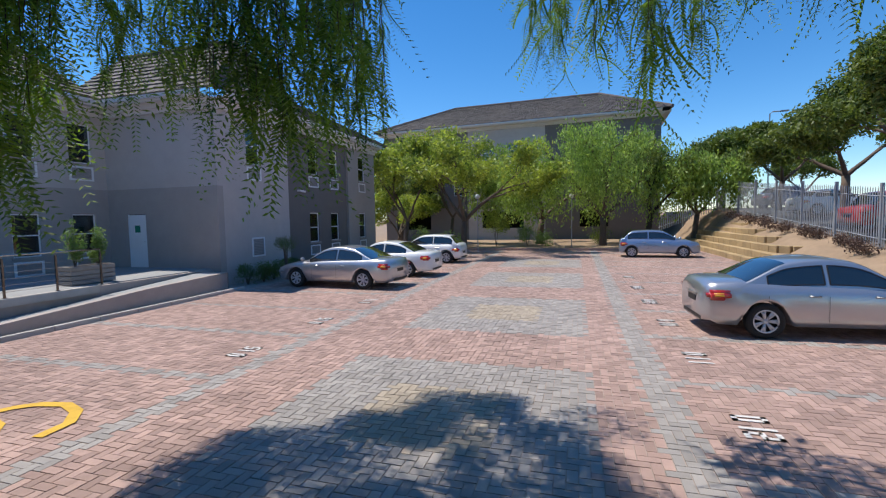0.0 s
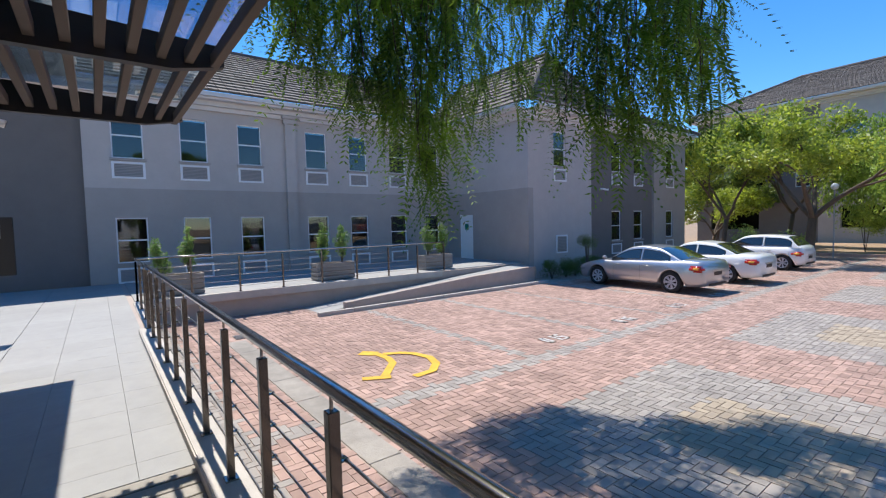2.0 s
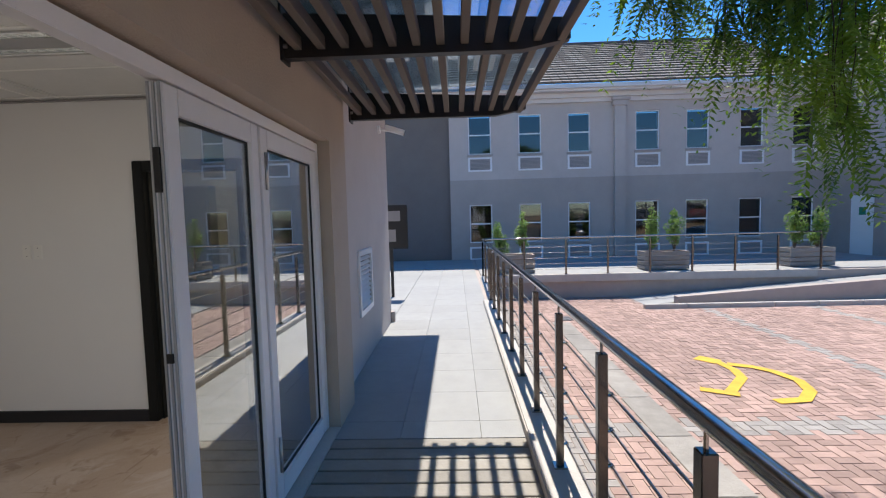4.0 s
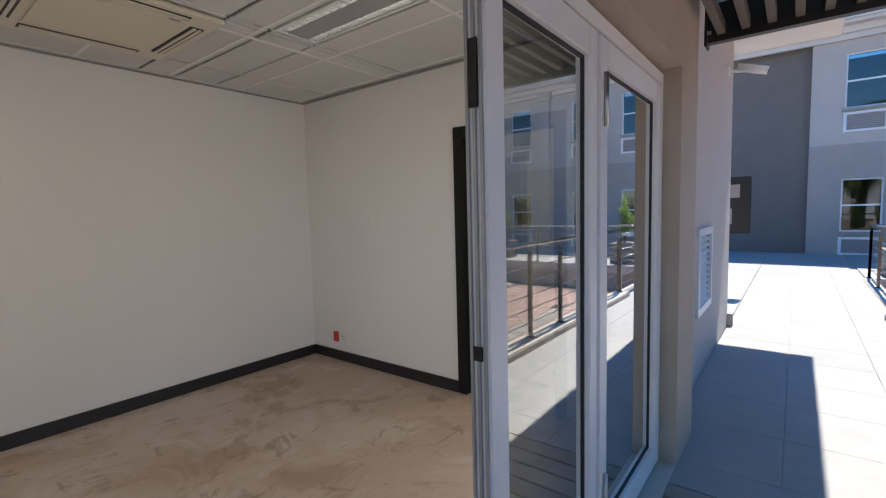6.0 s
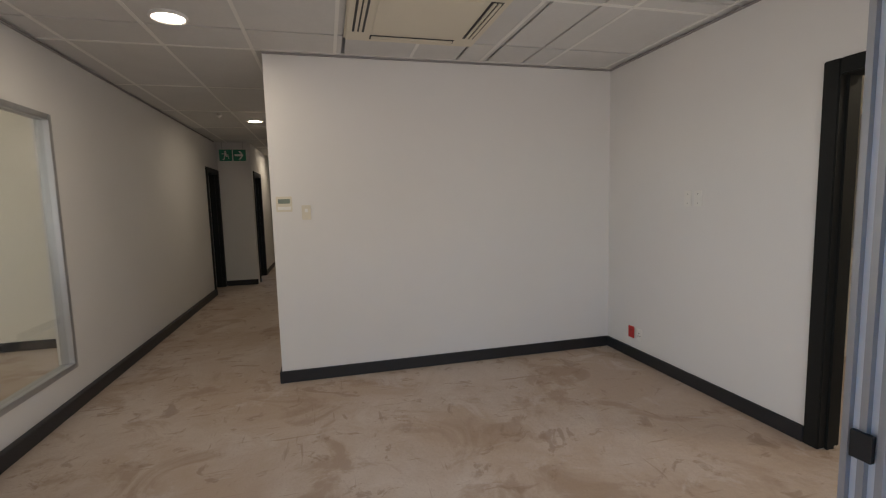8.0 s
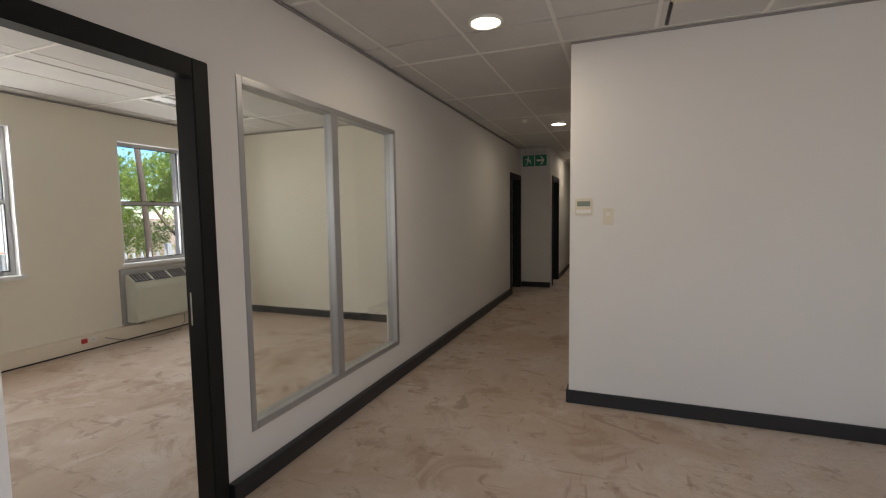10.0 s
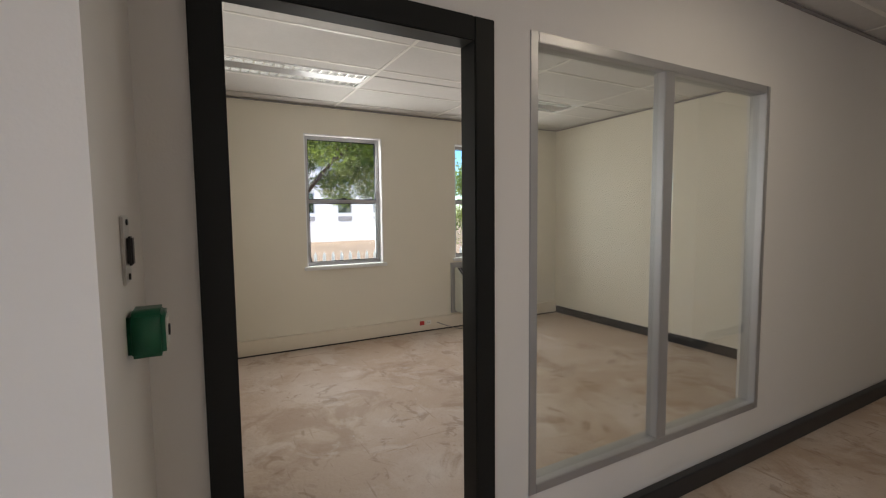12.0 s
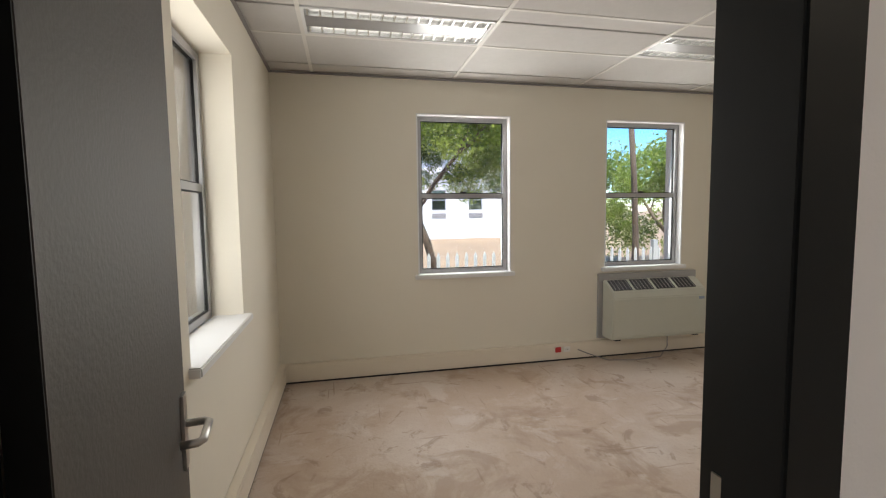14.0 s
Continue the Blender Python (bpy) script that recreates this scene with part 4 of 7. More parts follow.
def facade_window(parent, axis, face, a0, a1, z0, z1, facing, grille=None):
    """A sash in a facade, with its sill and the air grille below, as parts of the building."""
    w = new("window")
    w.parent = parent
    tagged(w, "white-framed sash window reflecting trees")
    rec = 0.10
    f0, f1 = sorted((face - facing * rec, face - facing * (rec - 0.05)))

    def bar(nm, p0, p1, q0, q1, d0=f0, d1=f1, mat="alu_white", lab=""):
        bm = boxed(d0, d1, p0, p1, q0, q1) if axis == "y" else boxed(p0, p1, d0, d1, q0, q1)
        return part(nm, bm, M[mat], w, lab)
    t, mid = 0.04, (z0 + z1) / 2
    bm = bmesh.new()
    for p0, p1, q0, q1 in ((a0, a0 + t, z0, z1), (a1 - t, a1, z0, z1), (a0 + t, a1 - t, z1 - t, z1), (a0 + t, a1 - t, z0, z0 + t), (a0 + t, a1 - t, mid - 0.022, mid + 0.022)):
        box(bm, *((f0, f1, p0, p1) if axis == "y" else (p0, p1, f0, f1)), q0, q1)
    part("window_frame", bm, M["alu_white"], w)
    g = (f0 + f1) / 2
    bar("pane", a0 + t, a1 - t, z0 + t, mid - 0.022, g - 0.004, g, "pane")
    bar("pane", a0 + t, a1 - t, mid + 0.022, z1 - t, g + 0.004, g + 0.008, "pane")
    s0, s1 = sorted((face - facing * 0.06, face + facing * 0.06))
    bar("window_sill", a0 - 0.06, a1 + 0.06, z0 - 0.07, z0, s0, s1, "render_mid", "rendered sill")
    if grille:
        e0, e1 = sorted((face + facing * 0.003, face + facing * 0.035))
        q0, q1 = grille
        bm = bmesh.new()
        for p in ((a0 - 0.02, a1 + 0.02, q0, q0 + 0.06), (a0 - 0.02, a1 + 0.02, q1 - 0.06, q1), (a0 - 0.02, a0 + 0.05, q0 + 0.06, q1 - 0.06), (a1 - 0.05, a1 + 0.02, q0 + 0.06, q1 - 0.06)):
            box(bm, *((e0, e1, p[0], p[1]) if axis == "y" else (p[0], p[1], e0, e1)), p[2], p[3])
        part("grille_frame", bm, M["alu_white"], w, "white grille frame")
        bm = bmesh.new()
        n = 8
        for i in range(n):
            z = q0 + 0.07 + (q1 - q0 - 0.14) * i / n
            h = (q1 - q0 - 0.14) / n * 0.7
            m0, m1 = sorted((face + facing * 0.003, face + facing * 0.02))
            box(bm, *((m0, m1, a0 + 0.05, a1 - 0.05) if axis == "y" else (a0 + 0.05, a1 - 0.05, m0, m1)), z, z + h)
        part("louvre", bm, M["grille_grey"], w, "grey air grille louvres")
    return w


west = base("office_building", (0, 0, 0), "two-storey taupe rendered office block with dark tiled hipped roof", "building")
UP, LO = (3.97, 5.42), (0.63, 2.08)
WY = [(-0.48, 0.38), (1.41, 2.26), (3.25, 4.08), (5.76, 6.64), (7.63, 8.46), (9.59, 10.43), (11.50, 12.32)]
ops = [(a, b, *q) for a, b in WY for q in (UP, LO)]
wall("wall", "y", (XW - 0.3, XW), (-1.2, 12.85), (-0.7, 6.1), ops, "render_mid", "taupe rendered wall, darker below the band", bands=[(3.02, "render_light")], parent=west)
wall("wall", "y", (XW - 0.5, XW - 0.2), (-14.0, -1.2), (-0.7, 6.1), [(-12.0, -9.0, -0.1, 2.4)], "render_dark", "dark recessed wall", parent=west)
wall("wall", "y", (XW + 0.002, XW + 0.12), (4.95, 5.35), (-0.7, 5.6), [], "render_mid", "rendered pilaster", bands=[(3.02, "render_light")], parent=west)
part("capital", boxed(XW + 0.002, XW + 0.2, 4.87, 5.43, 5.6, 5.78, bevel=0.02), M["render_light"], west, "moulded pilaster capital")
part("capital", boxed(XW + 0.002, XW + 0.26, 4.81, 5.49, 5.78, 5.9, bevel=0.02), M["render_light"], west, "moulded pilaster capital")
ops = [(a, b, *q) for a, b in ((14.45, 15.25),) for q in (UP,)]
for a, b in ((18.92, 19.75), (20.92, 21.75), (24.0, 24.8)):
    ops += [(a, b, *UP), (a, b, *LO)]
wops = ops
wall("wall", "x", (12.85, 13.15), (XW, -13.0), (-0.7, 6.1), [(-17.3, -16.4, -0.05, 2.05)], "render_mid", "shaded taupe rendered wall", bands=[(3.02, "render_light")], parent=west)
wall("wall", "y", (-13.3, -13.0), (13.15, 17.1), (-0.7, 6.1), [o for o in wops if o[0] < 17], "render_light", "pale rendered wall", parent=west)
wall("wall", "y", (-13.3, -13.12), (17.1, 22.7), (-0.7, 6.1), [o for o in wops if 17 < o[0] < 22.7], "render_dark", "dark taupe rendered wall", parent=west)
wall("wall", "y", (-13.3, -13.0), (22.7, 26.2), (-0.7, 6.1), [o for o in wops if o[0] > 22.7], "render_mid", "taupe rendered wall", parent=west)
wall("wall", "x", (25.9, 26.2), (-24.0, -13.3), (-0.7, 6.1), [], "render_mid", "taupe rendered end wall", parent=west)
for a, b in WY:
    facade_window(west, "y", XW, a, b, *UP, 1, (3.33, 3.86))
    facade_window(west, "y", XW, a, b, *LO, 1, (-0.02, 0.48))
for a, b in ((14.45, 15.25), (18.92, 19.75), (20.92, 21.75), (24.0, 24.8)):
    face = -13.12 if 17 < a < 22 else -13.0
    facade_window(west, "y", face, a, b, *UP, 1, (3.33, 3.86))
    if a > 17:
        facade_window(west, "y", face, a, b, *LO, 1, (-0.02, 0.48))
# rooms behind the panes; indoor shade is put into the dark wall colour
for z0, z1 in ((-0.1, 0.0), (2.9, 3.0)):
    part("storey_floor", boxed(-23.5, XW - 0.3, -1.2, 25.9, z0, z1), M["concrete"], west, "storey floor")
    part("storey_floor", boxed(XW - 0.3, -13.3, 13.15, 25.9, z0, z1), M["concrete"], west, "storey floor")
part("back_wall", boxed(-24.3, -24.0, -14.0, 26.2, -0.7, 6.1), M["render_mid"], west, "rear wall")
part("room_wall", boxed(-21.6, -21.5, -1.2, 25.9, 0.0, 6.0), M["render_dark"], west, "room wall coloured dark for the unlit rooms")
part("room_wall", boxed(-15.6, -15.5, 13.2, 25.9, 0.0, 6.0), M["render_dark"], west, "room wall coloured dark for the unlit rooms")
wc = new("wall_camera")
wc.parent = west
tagged(wc, "small white wall camera on the dark wing")
bm = bmesh.new()
tube(bm, [(-13.12, 18.0, 3.1), (-13.0, 18.0, 3.1), (-12.95, 18.35, 3.07)], 0.045, 10)
part("housing", bm, M["white_paint"], wc)
# white service door
sd = new("door")
sd.parent = west
tagged(sd, "white service door with a green notice")
part("leaf", boxed(-17.27, -16.43, 12.87, 12.91, -0.03, 2.03, bevel=0.004), M["white_paint"], sd)
part("notice", boxed(-16.98, -16.72, 12.862, 12.868, 1.35, 1.62), M["sign_green"], sd, "small green notice")
part("hinge_strip", boxed(-17.3, -17.27, 12.86, 12.92, -0.05, 2.05), M["alu_white"], sd)
part("door_handle", boxed(-16.56, -16.50, 12.83, 12.868, 0.98, 1.0, bevel=0.004), M["steel_brushed"], sd, "steel handle")
# vents and camera on the wing
for nm, y0, y1, z0, z1 in (("vent", 14.55, 15.3, 0.27, 1.05),):
    v = new(nm)
    v.parent = west
    tagged(v, "white louvred wall vent")
    bm = bmesh.new()
    for p in ((y0, y1, z0, z0 + 0.06), (y0, y1, z1 - 0.06, z1), (y0, y0 + 0.06, z0 + 0.06, z1 - 0.06), (y1 - 0.06, y1, z0 + 0.06, z1 - 0.06)):
        box(bm, -12.998, -12.96, *p)
    part("vent_frame", bm, M["alu_white"], v)
    bm = bmesh.new()
    for i in range(10):
        z = z0 + 0.07 + 0.064 * i
        box(bm, -12.998, -12.975, y0 + 0.06, y1 - 0.06, z, z + 0.045)
    part("louvre", bm, M["grille_grey"], v)
bm = bmesh.new()
eave(bm, [(XW, -14.0), (XW, 12.85), (-13.0, 12.85), (-13.0, 26.2), (-24.0, 26.2)][::1])
part("gutter", bm, M["eave_white"], west, "white moulded eave and gutter")
tiled_slope("tile_field", west, (-17.6, -14.0, 6.3), (-17.6, 12.2, 6.3), (-22.9, 12.2, 9.5), (-22.9, -14.0, 9.5), 17)
tiled_slope("tile_field", west, (-20.0, 12.3, 6.3), (-12.4, 12.3, 6.3), (-13.9, 15.1, 8.9), (-20.0, 15.1, 8.9), 11)
tiled_slope("tile_field", west, (-12.4, 12.3, 6.3), (-12.4, 18.0, 6.3), (-13.9, 15.2, 8.9), (-13.9, 15.1, 8.9), 9)
tiled_slope("tile_field", west, (-12.4, 17.0, 6.3), (-12.4, 26.8, 6.3), (-17.4, 22.6, 8.9), (-17.4, 15.1, 8.9), 13)
bm = bmesh.new()
for p, q in (((-22.9, -14, 9.55), (-22.9, 12.2, 9.55)), ((-12.4, 12.3, 6.36), (-13.9, 15.1, 8.97)), ((-13.9, 15.1, 8.97), (-20.0, 15.1, 8.97)), ((-12.4, 18.0, 6.36), (-13.9, 15.2, 8.97)), ((-12.4, 26.8, 6.36), (-17.4, 22.6, 8.97)), ((-17.4, 22.6, 8.97), (-17.4, 15.1, 8.97))):
    tube(bm, [p, q], 0.11, 8)
part("ridge", bm, M["ridge_tile"], west, "dark rounded ridge tiles")
part("roof_core", boxed(-22.9, -14.5, 13.0, 26.0, 6.1, 6.25), M["dark_inside"], west, "roof void")

# ---- far building ----
far = base("far_building", (-2.3, 44.8, 0), "three-storey rendered block with hipped tile roof behind trees", "building", rz=-3.4)


def fbox(nm, dims, mat, lab="", bevel=0.0):
    return part(nm, boxed(*dims, bevel=bevel), M[mat], far, lab)


def fwall(x0, x1, mat, ops, bands=()):
    ob = wall("wall", "x", (0.0, 0.35), (x0, x1), (LOT, 10.9), ops, mat, "rendered facade", bands=bands, parent=far)
    return ob


gar = [(-17.2, -13.2, 0.5, 2.25), (-7.6, -3.3, 0.6, 2.3), (2.0, 4.6, 0.65, 2.25)]
upw = [(x, x + 1.3, z, z + 1.6) for x in (-14, -10.6, -7.5, -4.8, 2.2, 5.2) for z in (4.0, 7.4)]
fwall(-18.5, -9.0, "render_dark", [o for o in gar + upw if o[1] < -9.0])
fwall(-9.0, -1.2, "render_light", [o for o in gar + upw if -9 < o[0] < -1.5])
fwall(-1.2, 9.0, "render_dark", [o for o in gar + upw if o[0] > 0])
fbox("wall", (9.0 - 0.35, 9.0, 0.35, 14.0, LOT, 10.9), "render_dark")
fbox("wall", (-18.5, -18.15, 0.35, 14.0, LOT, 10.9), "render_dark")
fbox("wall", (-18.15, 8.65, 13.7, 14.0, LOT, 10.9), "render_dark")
for z in (2.9, 6.3):
    fbox("storey_floor", (-18.1, 8.6, 0.4, 13.6, z, z + 0.2), "concrete")
fbox("storey_floor", (-18.1, 8.6, 0.4, 13.6, LOT, LOT + 0.02), "asphalt")
# near-black sheet stands in for the shade inside the rooms
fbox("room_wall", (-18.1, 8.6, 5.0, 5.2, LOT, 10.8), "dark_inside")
for x0, x1, z0, z1 in upw:
    w = new("window")
    w.parent = far
    bm = bmesh.new()
    for p in ((x0, x0 + 0.06, z0, z1), (x1 - 0.06, x1, z0, z1), (x0 + 0.06, x1 - 0.06, z1 - 0.06, z1), (x0 + 0.06, x1 - 0.06, z0, z0 + 0.06), (x0 + 0.06, x1 - 0.06, (z0 + z1) / 2 - 0.03, (z0 + z1) / 2 + 0.03)):
        box(bm, p[0], p[1], 0.1, 0.15, p[2], p[3])
    part("window_frame", bm, M["alu_white"], w)
    part("pane", boxed(x0 + 0.06, x1 - 0.06, 0.12, 0.13, z0 + 0.06, z1 - 0.06), M["car_glass"], w)
bm = bmesh.new()
eave(bm, [(-18.5, 14.0), (-18.5, 0.0), (9.0, 0.0), (9.0, 14.0)], z=10.75, out=0.7)
part("gutter", bm, M["eave_white"], far, "white eave and gutter")
E1, E2, RZ = (-19.3, -0.8), (9.8, -0.8), 14.6
tiled_slope("tile_field", far, (-19.3, -0.8, 11.0), (9.8, -0.8, 11.0), (3.6, 7.0, RZ), (-12.5, 7.0, RZ), 24, 0.5)
tiled_slope("tile_field", far, (9.8, -0.8, 11.0), (9.8, 14.8, 11.0), (3.6, 7.2, RZ), (3.6, 7.0, RZ), 24, 0.5)
tiled_slope("tile_field", far, (-19.3, 14.8, 11.0), (-19.3, -0.8, 11.0), (-12.5, 7.0, RZ), (-12.5, 7.2, RZ), 24, 0.5)
bm = bmesh.new()
for p, q in (((-12.5, 7, RZ + 0.05), (3.6, 7, RZ + 0.05)), ((-19.3, -0.8, 11.05), (-12.5, 7, RZ + 0.05)), ((9.8, -0.8, 11.05), (3.6, 7, RZ + 0.05))):
    tube(bm, [p, q], 0.16, 8)
part("ridge", bm, M["ridge_tile"], far, "dark rounded ridge tiles")


# ---- cars ----
def car(name, at, rz, paint, length, width, height, axles, wheel_r, hood, cabin, deck, lab, plate=True, sign=1):
    """A car along +x (nose at +x), its middle at `at`. axles: (rear, front) from the tail; hood: heights at (nose, scuttle);
    cabin: x of (screen foot, roof front, roof rear, rear glass foot) from the tail; deck: (height at rear glass foot, at tail)."""
    c = base(name, at, lab, "car", rz=rz)
    w, n = width / 2, 44
    sill, belt = 0.24, hood[1]
    bm = bmesh.new()
    rings = []
    for i in range(n + 1):
        u = i / n
        x = u * length
        ends = min(1.0, (min(u, 1 - u) / 0.12)) ** 0.45
        ww = w * (0.78 + 0.22 * ends)
        if x > cabin[0]:
            f = (x - cabin[0]) / (length - cabin[0])
            top = hood[1] + (hood[0] - hood[1]) * f ** 1.6
        elif x < cabin[3]:
            f = (cabin[3] - x) / max(cabin[3], 0.01)
            top = deck[0] + (deck[1] - deck[0]) * f ** 1.5
        else:
            f = (x - cabin[3]) / (cabin[0] - cabin[3])
            top = deck[0] + (hood[1] - deck[0]) * f
        if u < 0.015 or u > 0.985:
            top -= 0.09
        zb = sill + (0.06 if min(u, 1 - u) < 0.04 else 0)
        arch = 0
        for a in axles:
            if abs(x - a) < wheel_r * 1.16:
                arch = max(arch, wheel_r + math.sqrt((wheel_r * 1.16) ** 2 - (x - a) ** 2))
        z0 = max(zb, arch)
        flare = 0.02 if arch else 0
        half = [(ww * 0.5, sill if not arch else z0 - 0.02), (ww * 0.95 + flare, z0), (ww * 0.985 + flare, max(z0 + 0.02, 0.42)), (ww, max(z0 + 0.05, 0.60)),
                (ww * 0.985, max(z0 + 0.08, min(top - 0.10, 0.80))), (ww * 0.93, top - 0.045), (ww * 0.80, top - 0.01), (ww * 0.4, top + 0.012)]
        ring = [bm.verts.new((x - length / 2, y, z)) for y, z in half] + [bm.verts.new((x - length / 2, -y, z)) for y, z in half[::-1]]
        rings.append(ring)
    m = len(rings[0])
    for r, s in zip(rings, rings[1:]):
        for k in range(m):
            bm.faces.new((r[k], s[k], s[(k + 1) % m], r[(k + 1) % m]))
    bm.faces.new(rings[0])
    bm.faces.new(rings[-1][::-1])
    bmesh.ops.recalc_face_normals(bm, faces=bm.faces[:])
    part("body", bm, M[paint], c, "", True)
    L2 = length / 2
    # cabin shell with glass laid into it
    A, B, C, D = (x - L2 for x in cabin)
    top, zb = height, belt - 0.05
    bw, tw = w * 0.93, w * 0.70
    knots = [(D - 0.02, deck[0] - 0.03), (D + 0.10, deck[0] + 0.03), (C - 0.10, top - 0.085), (C + 0.25, top - 0.03), ((B + C) / 2 + 0.1, top), (B - 0.15, top - 0.025), (B + 0.12, top - 0.085), (A - 0.08, belt + 0.03), (A + 0.06, belt - 0.03)]

    def crest(x):
        for (xa, za), (xb, zc) in zip(knots, knots[1:]):
            if x <= xb:
                return za + (zc - za) * max(0, (x - xa) / (xb - xa))
        return knots[-1][1]

    def shell(x, q, off=0.0):
        """q: 0 at the belt, 0.6 at the roof's edge, 1 on the middle line."""
        H = sum(crest(x + e) for e in (-0.1, -0.05, 0, 0.05, 0.1)) / 5
        zE = max(zb + 0.01, H - 0.055)
        if q <= 0.6:
            z = zb + (zE - zb) * q / 0.6
            y = bw - (bw - tw) * min(1, (z - zb) / (top - 0.055 - zb)) ** 1.25
            return y + off, z
        yE = bw - (bw - tw) * min(1, (zE - zb) / (top - 0.055 - zb)) ** 1.25
        a = (q - 0.6) / 0.4 * math.pi / 2
        return yE * math.cos(a) ** 0.8 if a < 1.57 else 0.0, zE + (H - zE) * math.sin(a) + off

    def sheet(nm, x0, x1, nx, q0, q1, nq, mat, sides, off, lab, both=False):
        bm = bmesh.new()
        rows = []
        for i in range(nx + 1):
            x = x0 + (x1 - x0) * i / nx
            r = [(x, *shell(x, q0 + (q1 - q0) * k / nq, off)) for k in range(nq + 1)]
            if both:
                r = r + [(p[0], -p[1], p[2]) for p in r[::-1][1:]]
            rows.append([bm.verts.new((p[0], p[1] * sides, p[2])) for p in r])
        for r, t in zip(rows, rows[1:]):
            for k in range(len(r) - 1):
                bm.faces.new((r[k], r[k + 1], t[k + 1], t[k]))
        part(nm, bm, mat, c, lab, True)

    sheet("roof", D - 0.02, A + 0.06, 40, 0.0, 1.0, 16, M[paint], 1, 0.0, "", True)
    sheet("windscreen", B + 0.10, A - 0.02, 8, 0.68, 1.0, 6, M["car_glass"], 1, 0.005, "dark reflecting windscreen", True)
    sheet("rear_window", D + 0.06, C - 0.04, 8, 0.70, 1.0, 6, M["car_glass"], 1, 0.005, "dark reflecting rear window", True)
    mx = (B + C) / 2 + 0.05
    for sy in (-1, 1):
        for x0, x1 in ((D + 0.36 * (C - D) + 0.12, mx - 0.04), (mx + 0.04, A - 0.22)):
            sheet("side_window", x0, x1, 10, 0.13, 0.50, 5, M["car_glass"], sy, 0.005, "dark side window")
            xs_, edge = [x0 + (x1 - x0) * k / 8 for k in range(9)], []
            bm = bmesh.new()
            for q in (0.12, 0.51):
                tube(bm, [(x, sy * (shell(x, q)[0] + 0.005), shell(x, q)[1]) for x in xs_], 0.012, 5)
            for x in (x0, x1):
                tube(bm, [(x, sy * (shell(x, q)[0] + 0.005), shell(x, q)[1]) for q in (0.12, 0.25, 0.38, 0.51)], 0.012, 5)
            part("window_trim", bm, M["black"], c, "black window trim")
        for x in (mx - 0.22, mx + 0.78):
            bm = boxed(x - 0.095, x + 0.095, sy * (w + 0.004) - 0.016, sy * (w + 0.004) + 0.016, belt - 0.165, belt - 0.135, bevel=0.008)
            part("door_handle", bm, M["steel_brushed"], c, "bright door handle", True)
        for x in (mx, mx + 1.0, mx - 0.95):
            bm = bmesh.new()
            box(bm, x - 0.002, x + 0.002, sy * w * 1.001 - 0.0025, sy * w * 1.001 + 0.0005, 0.34, min(belt - 0.08, 0.8))
            part("shut_line", bm, M["black"], c)
        bm = boxed(A + 0.02 - 0.1, A + 0.06, sy * (w + 0.06) - 0.07, sy * (w + 0.06) + 0.07, belt + 0.0, belt + 0.13, bevel=0.035, seg=3)
        part("mirror", bm, M[paint], c, "", True)
        bm = boxed(-L2 + 0.02, -L2 + 0.46, sy * w * 0.84 - 0.15, sy * w * 0.84 + 0.15, deck[1] - 0.31, deck[1] - 0.12, bevel=0.06, seg=3)
        tl = part("tail_lamp", bm, M["lamp_red"], c, "red tail lamp", True)
        bm = boxed(-L2 + 0.10, -L2 + 0.30, sy * w * 0.84 - 0.154, sy * w * 0.84 + 0.154, deck[1] - 0.25, deck[1] - 0.17, bevel=0.02, seg=2)
        part("turn_signal", bm, M["line_yellow"], tl, "orange turn signal", True)
        bm = boxed(L2 - 0.42, L2 - 0.07, sy * w * 0.76 - 0.14, sy * w * 0.76 + 0.16, hood[0] - 0.20, hood[0] - 0.05, bevel=0.04, seg=3)
        part("headlight", bm, M["lamp_clear"], c, "clear headlight", True)
        for a in axles:
            x = a - L2
            wh = new("wheel")
            wh.parent = c
            wh.location = (x, sy * (w - 0.115), wheel_r)
            bm = bmesh.new()
            pr = [(0.62, -0.10), (0.97, -0.10), (1.0, -0.07), (1.0, 0.07), (0.97, 0.10), (0.66, 0.10), (0.62, 0.06)]
            seg = 28
            rr = [[bm.verts.new((wheel_r * p[0] * math.cos(2 * math.pi * k / seg), sy * p[1], wheel_r * p[0] * math.sin(2 * math.pi * k / seg))) for p in pr] for k in range(seg)]
            for k in range(seg):
                for j in range(len(pr) - 1):
                    bm.faces.new((rr[k][j], rr[k][j + 1], rr[(k + 1) % seg][j + 1], rr[(k + 1) % seg][j]))
            part("tyre", bm, M["tyre"], wh, "black tyre", True)
            bm = bmesh.new()
            tube(bm, [(0, -sy * 0.02, 0), (0, sy * 0.02, 0)], wheel_r * 0.62, 24)
            part("brake_disc", bm, M["dark_inside"], wh, "dark brake disc behind the spokes")
            bm = bmesh.new()
            tube(bm, [(0, sy * 0.055, 0), (0, sy * 0.085, 0)], wheel_r * 0.15, 14)
            for k in range(7):
                an = 2 * math.pi * k / 7
                for da in (-0.13, 0.13):
                    tube(bm, [(wheel_r * 0.12 * math.cos(an), sy * 0.07, wheel_r * 0.12 * math.sin(an)), (wheel_r * 0.64 * math.cos(an + da), sy * 0.08, wheel_r * 0.64 * math.sin(an + da))], 0.021, 5)
            ringp = [(wheel_r * 0.64 * math.cos(2 * math.pi * k / 24), sy * 0.085, wheel_r * 0.64 * math.sin(2 * math.pi * k / 24)) for k in range(25)]
            tube(bm, ringp, 0.02, 6, cap=False)
            part("rim", bm, M["rim_silver"], wh, "silver alloy rim", True)
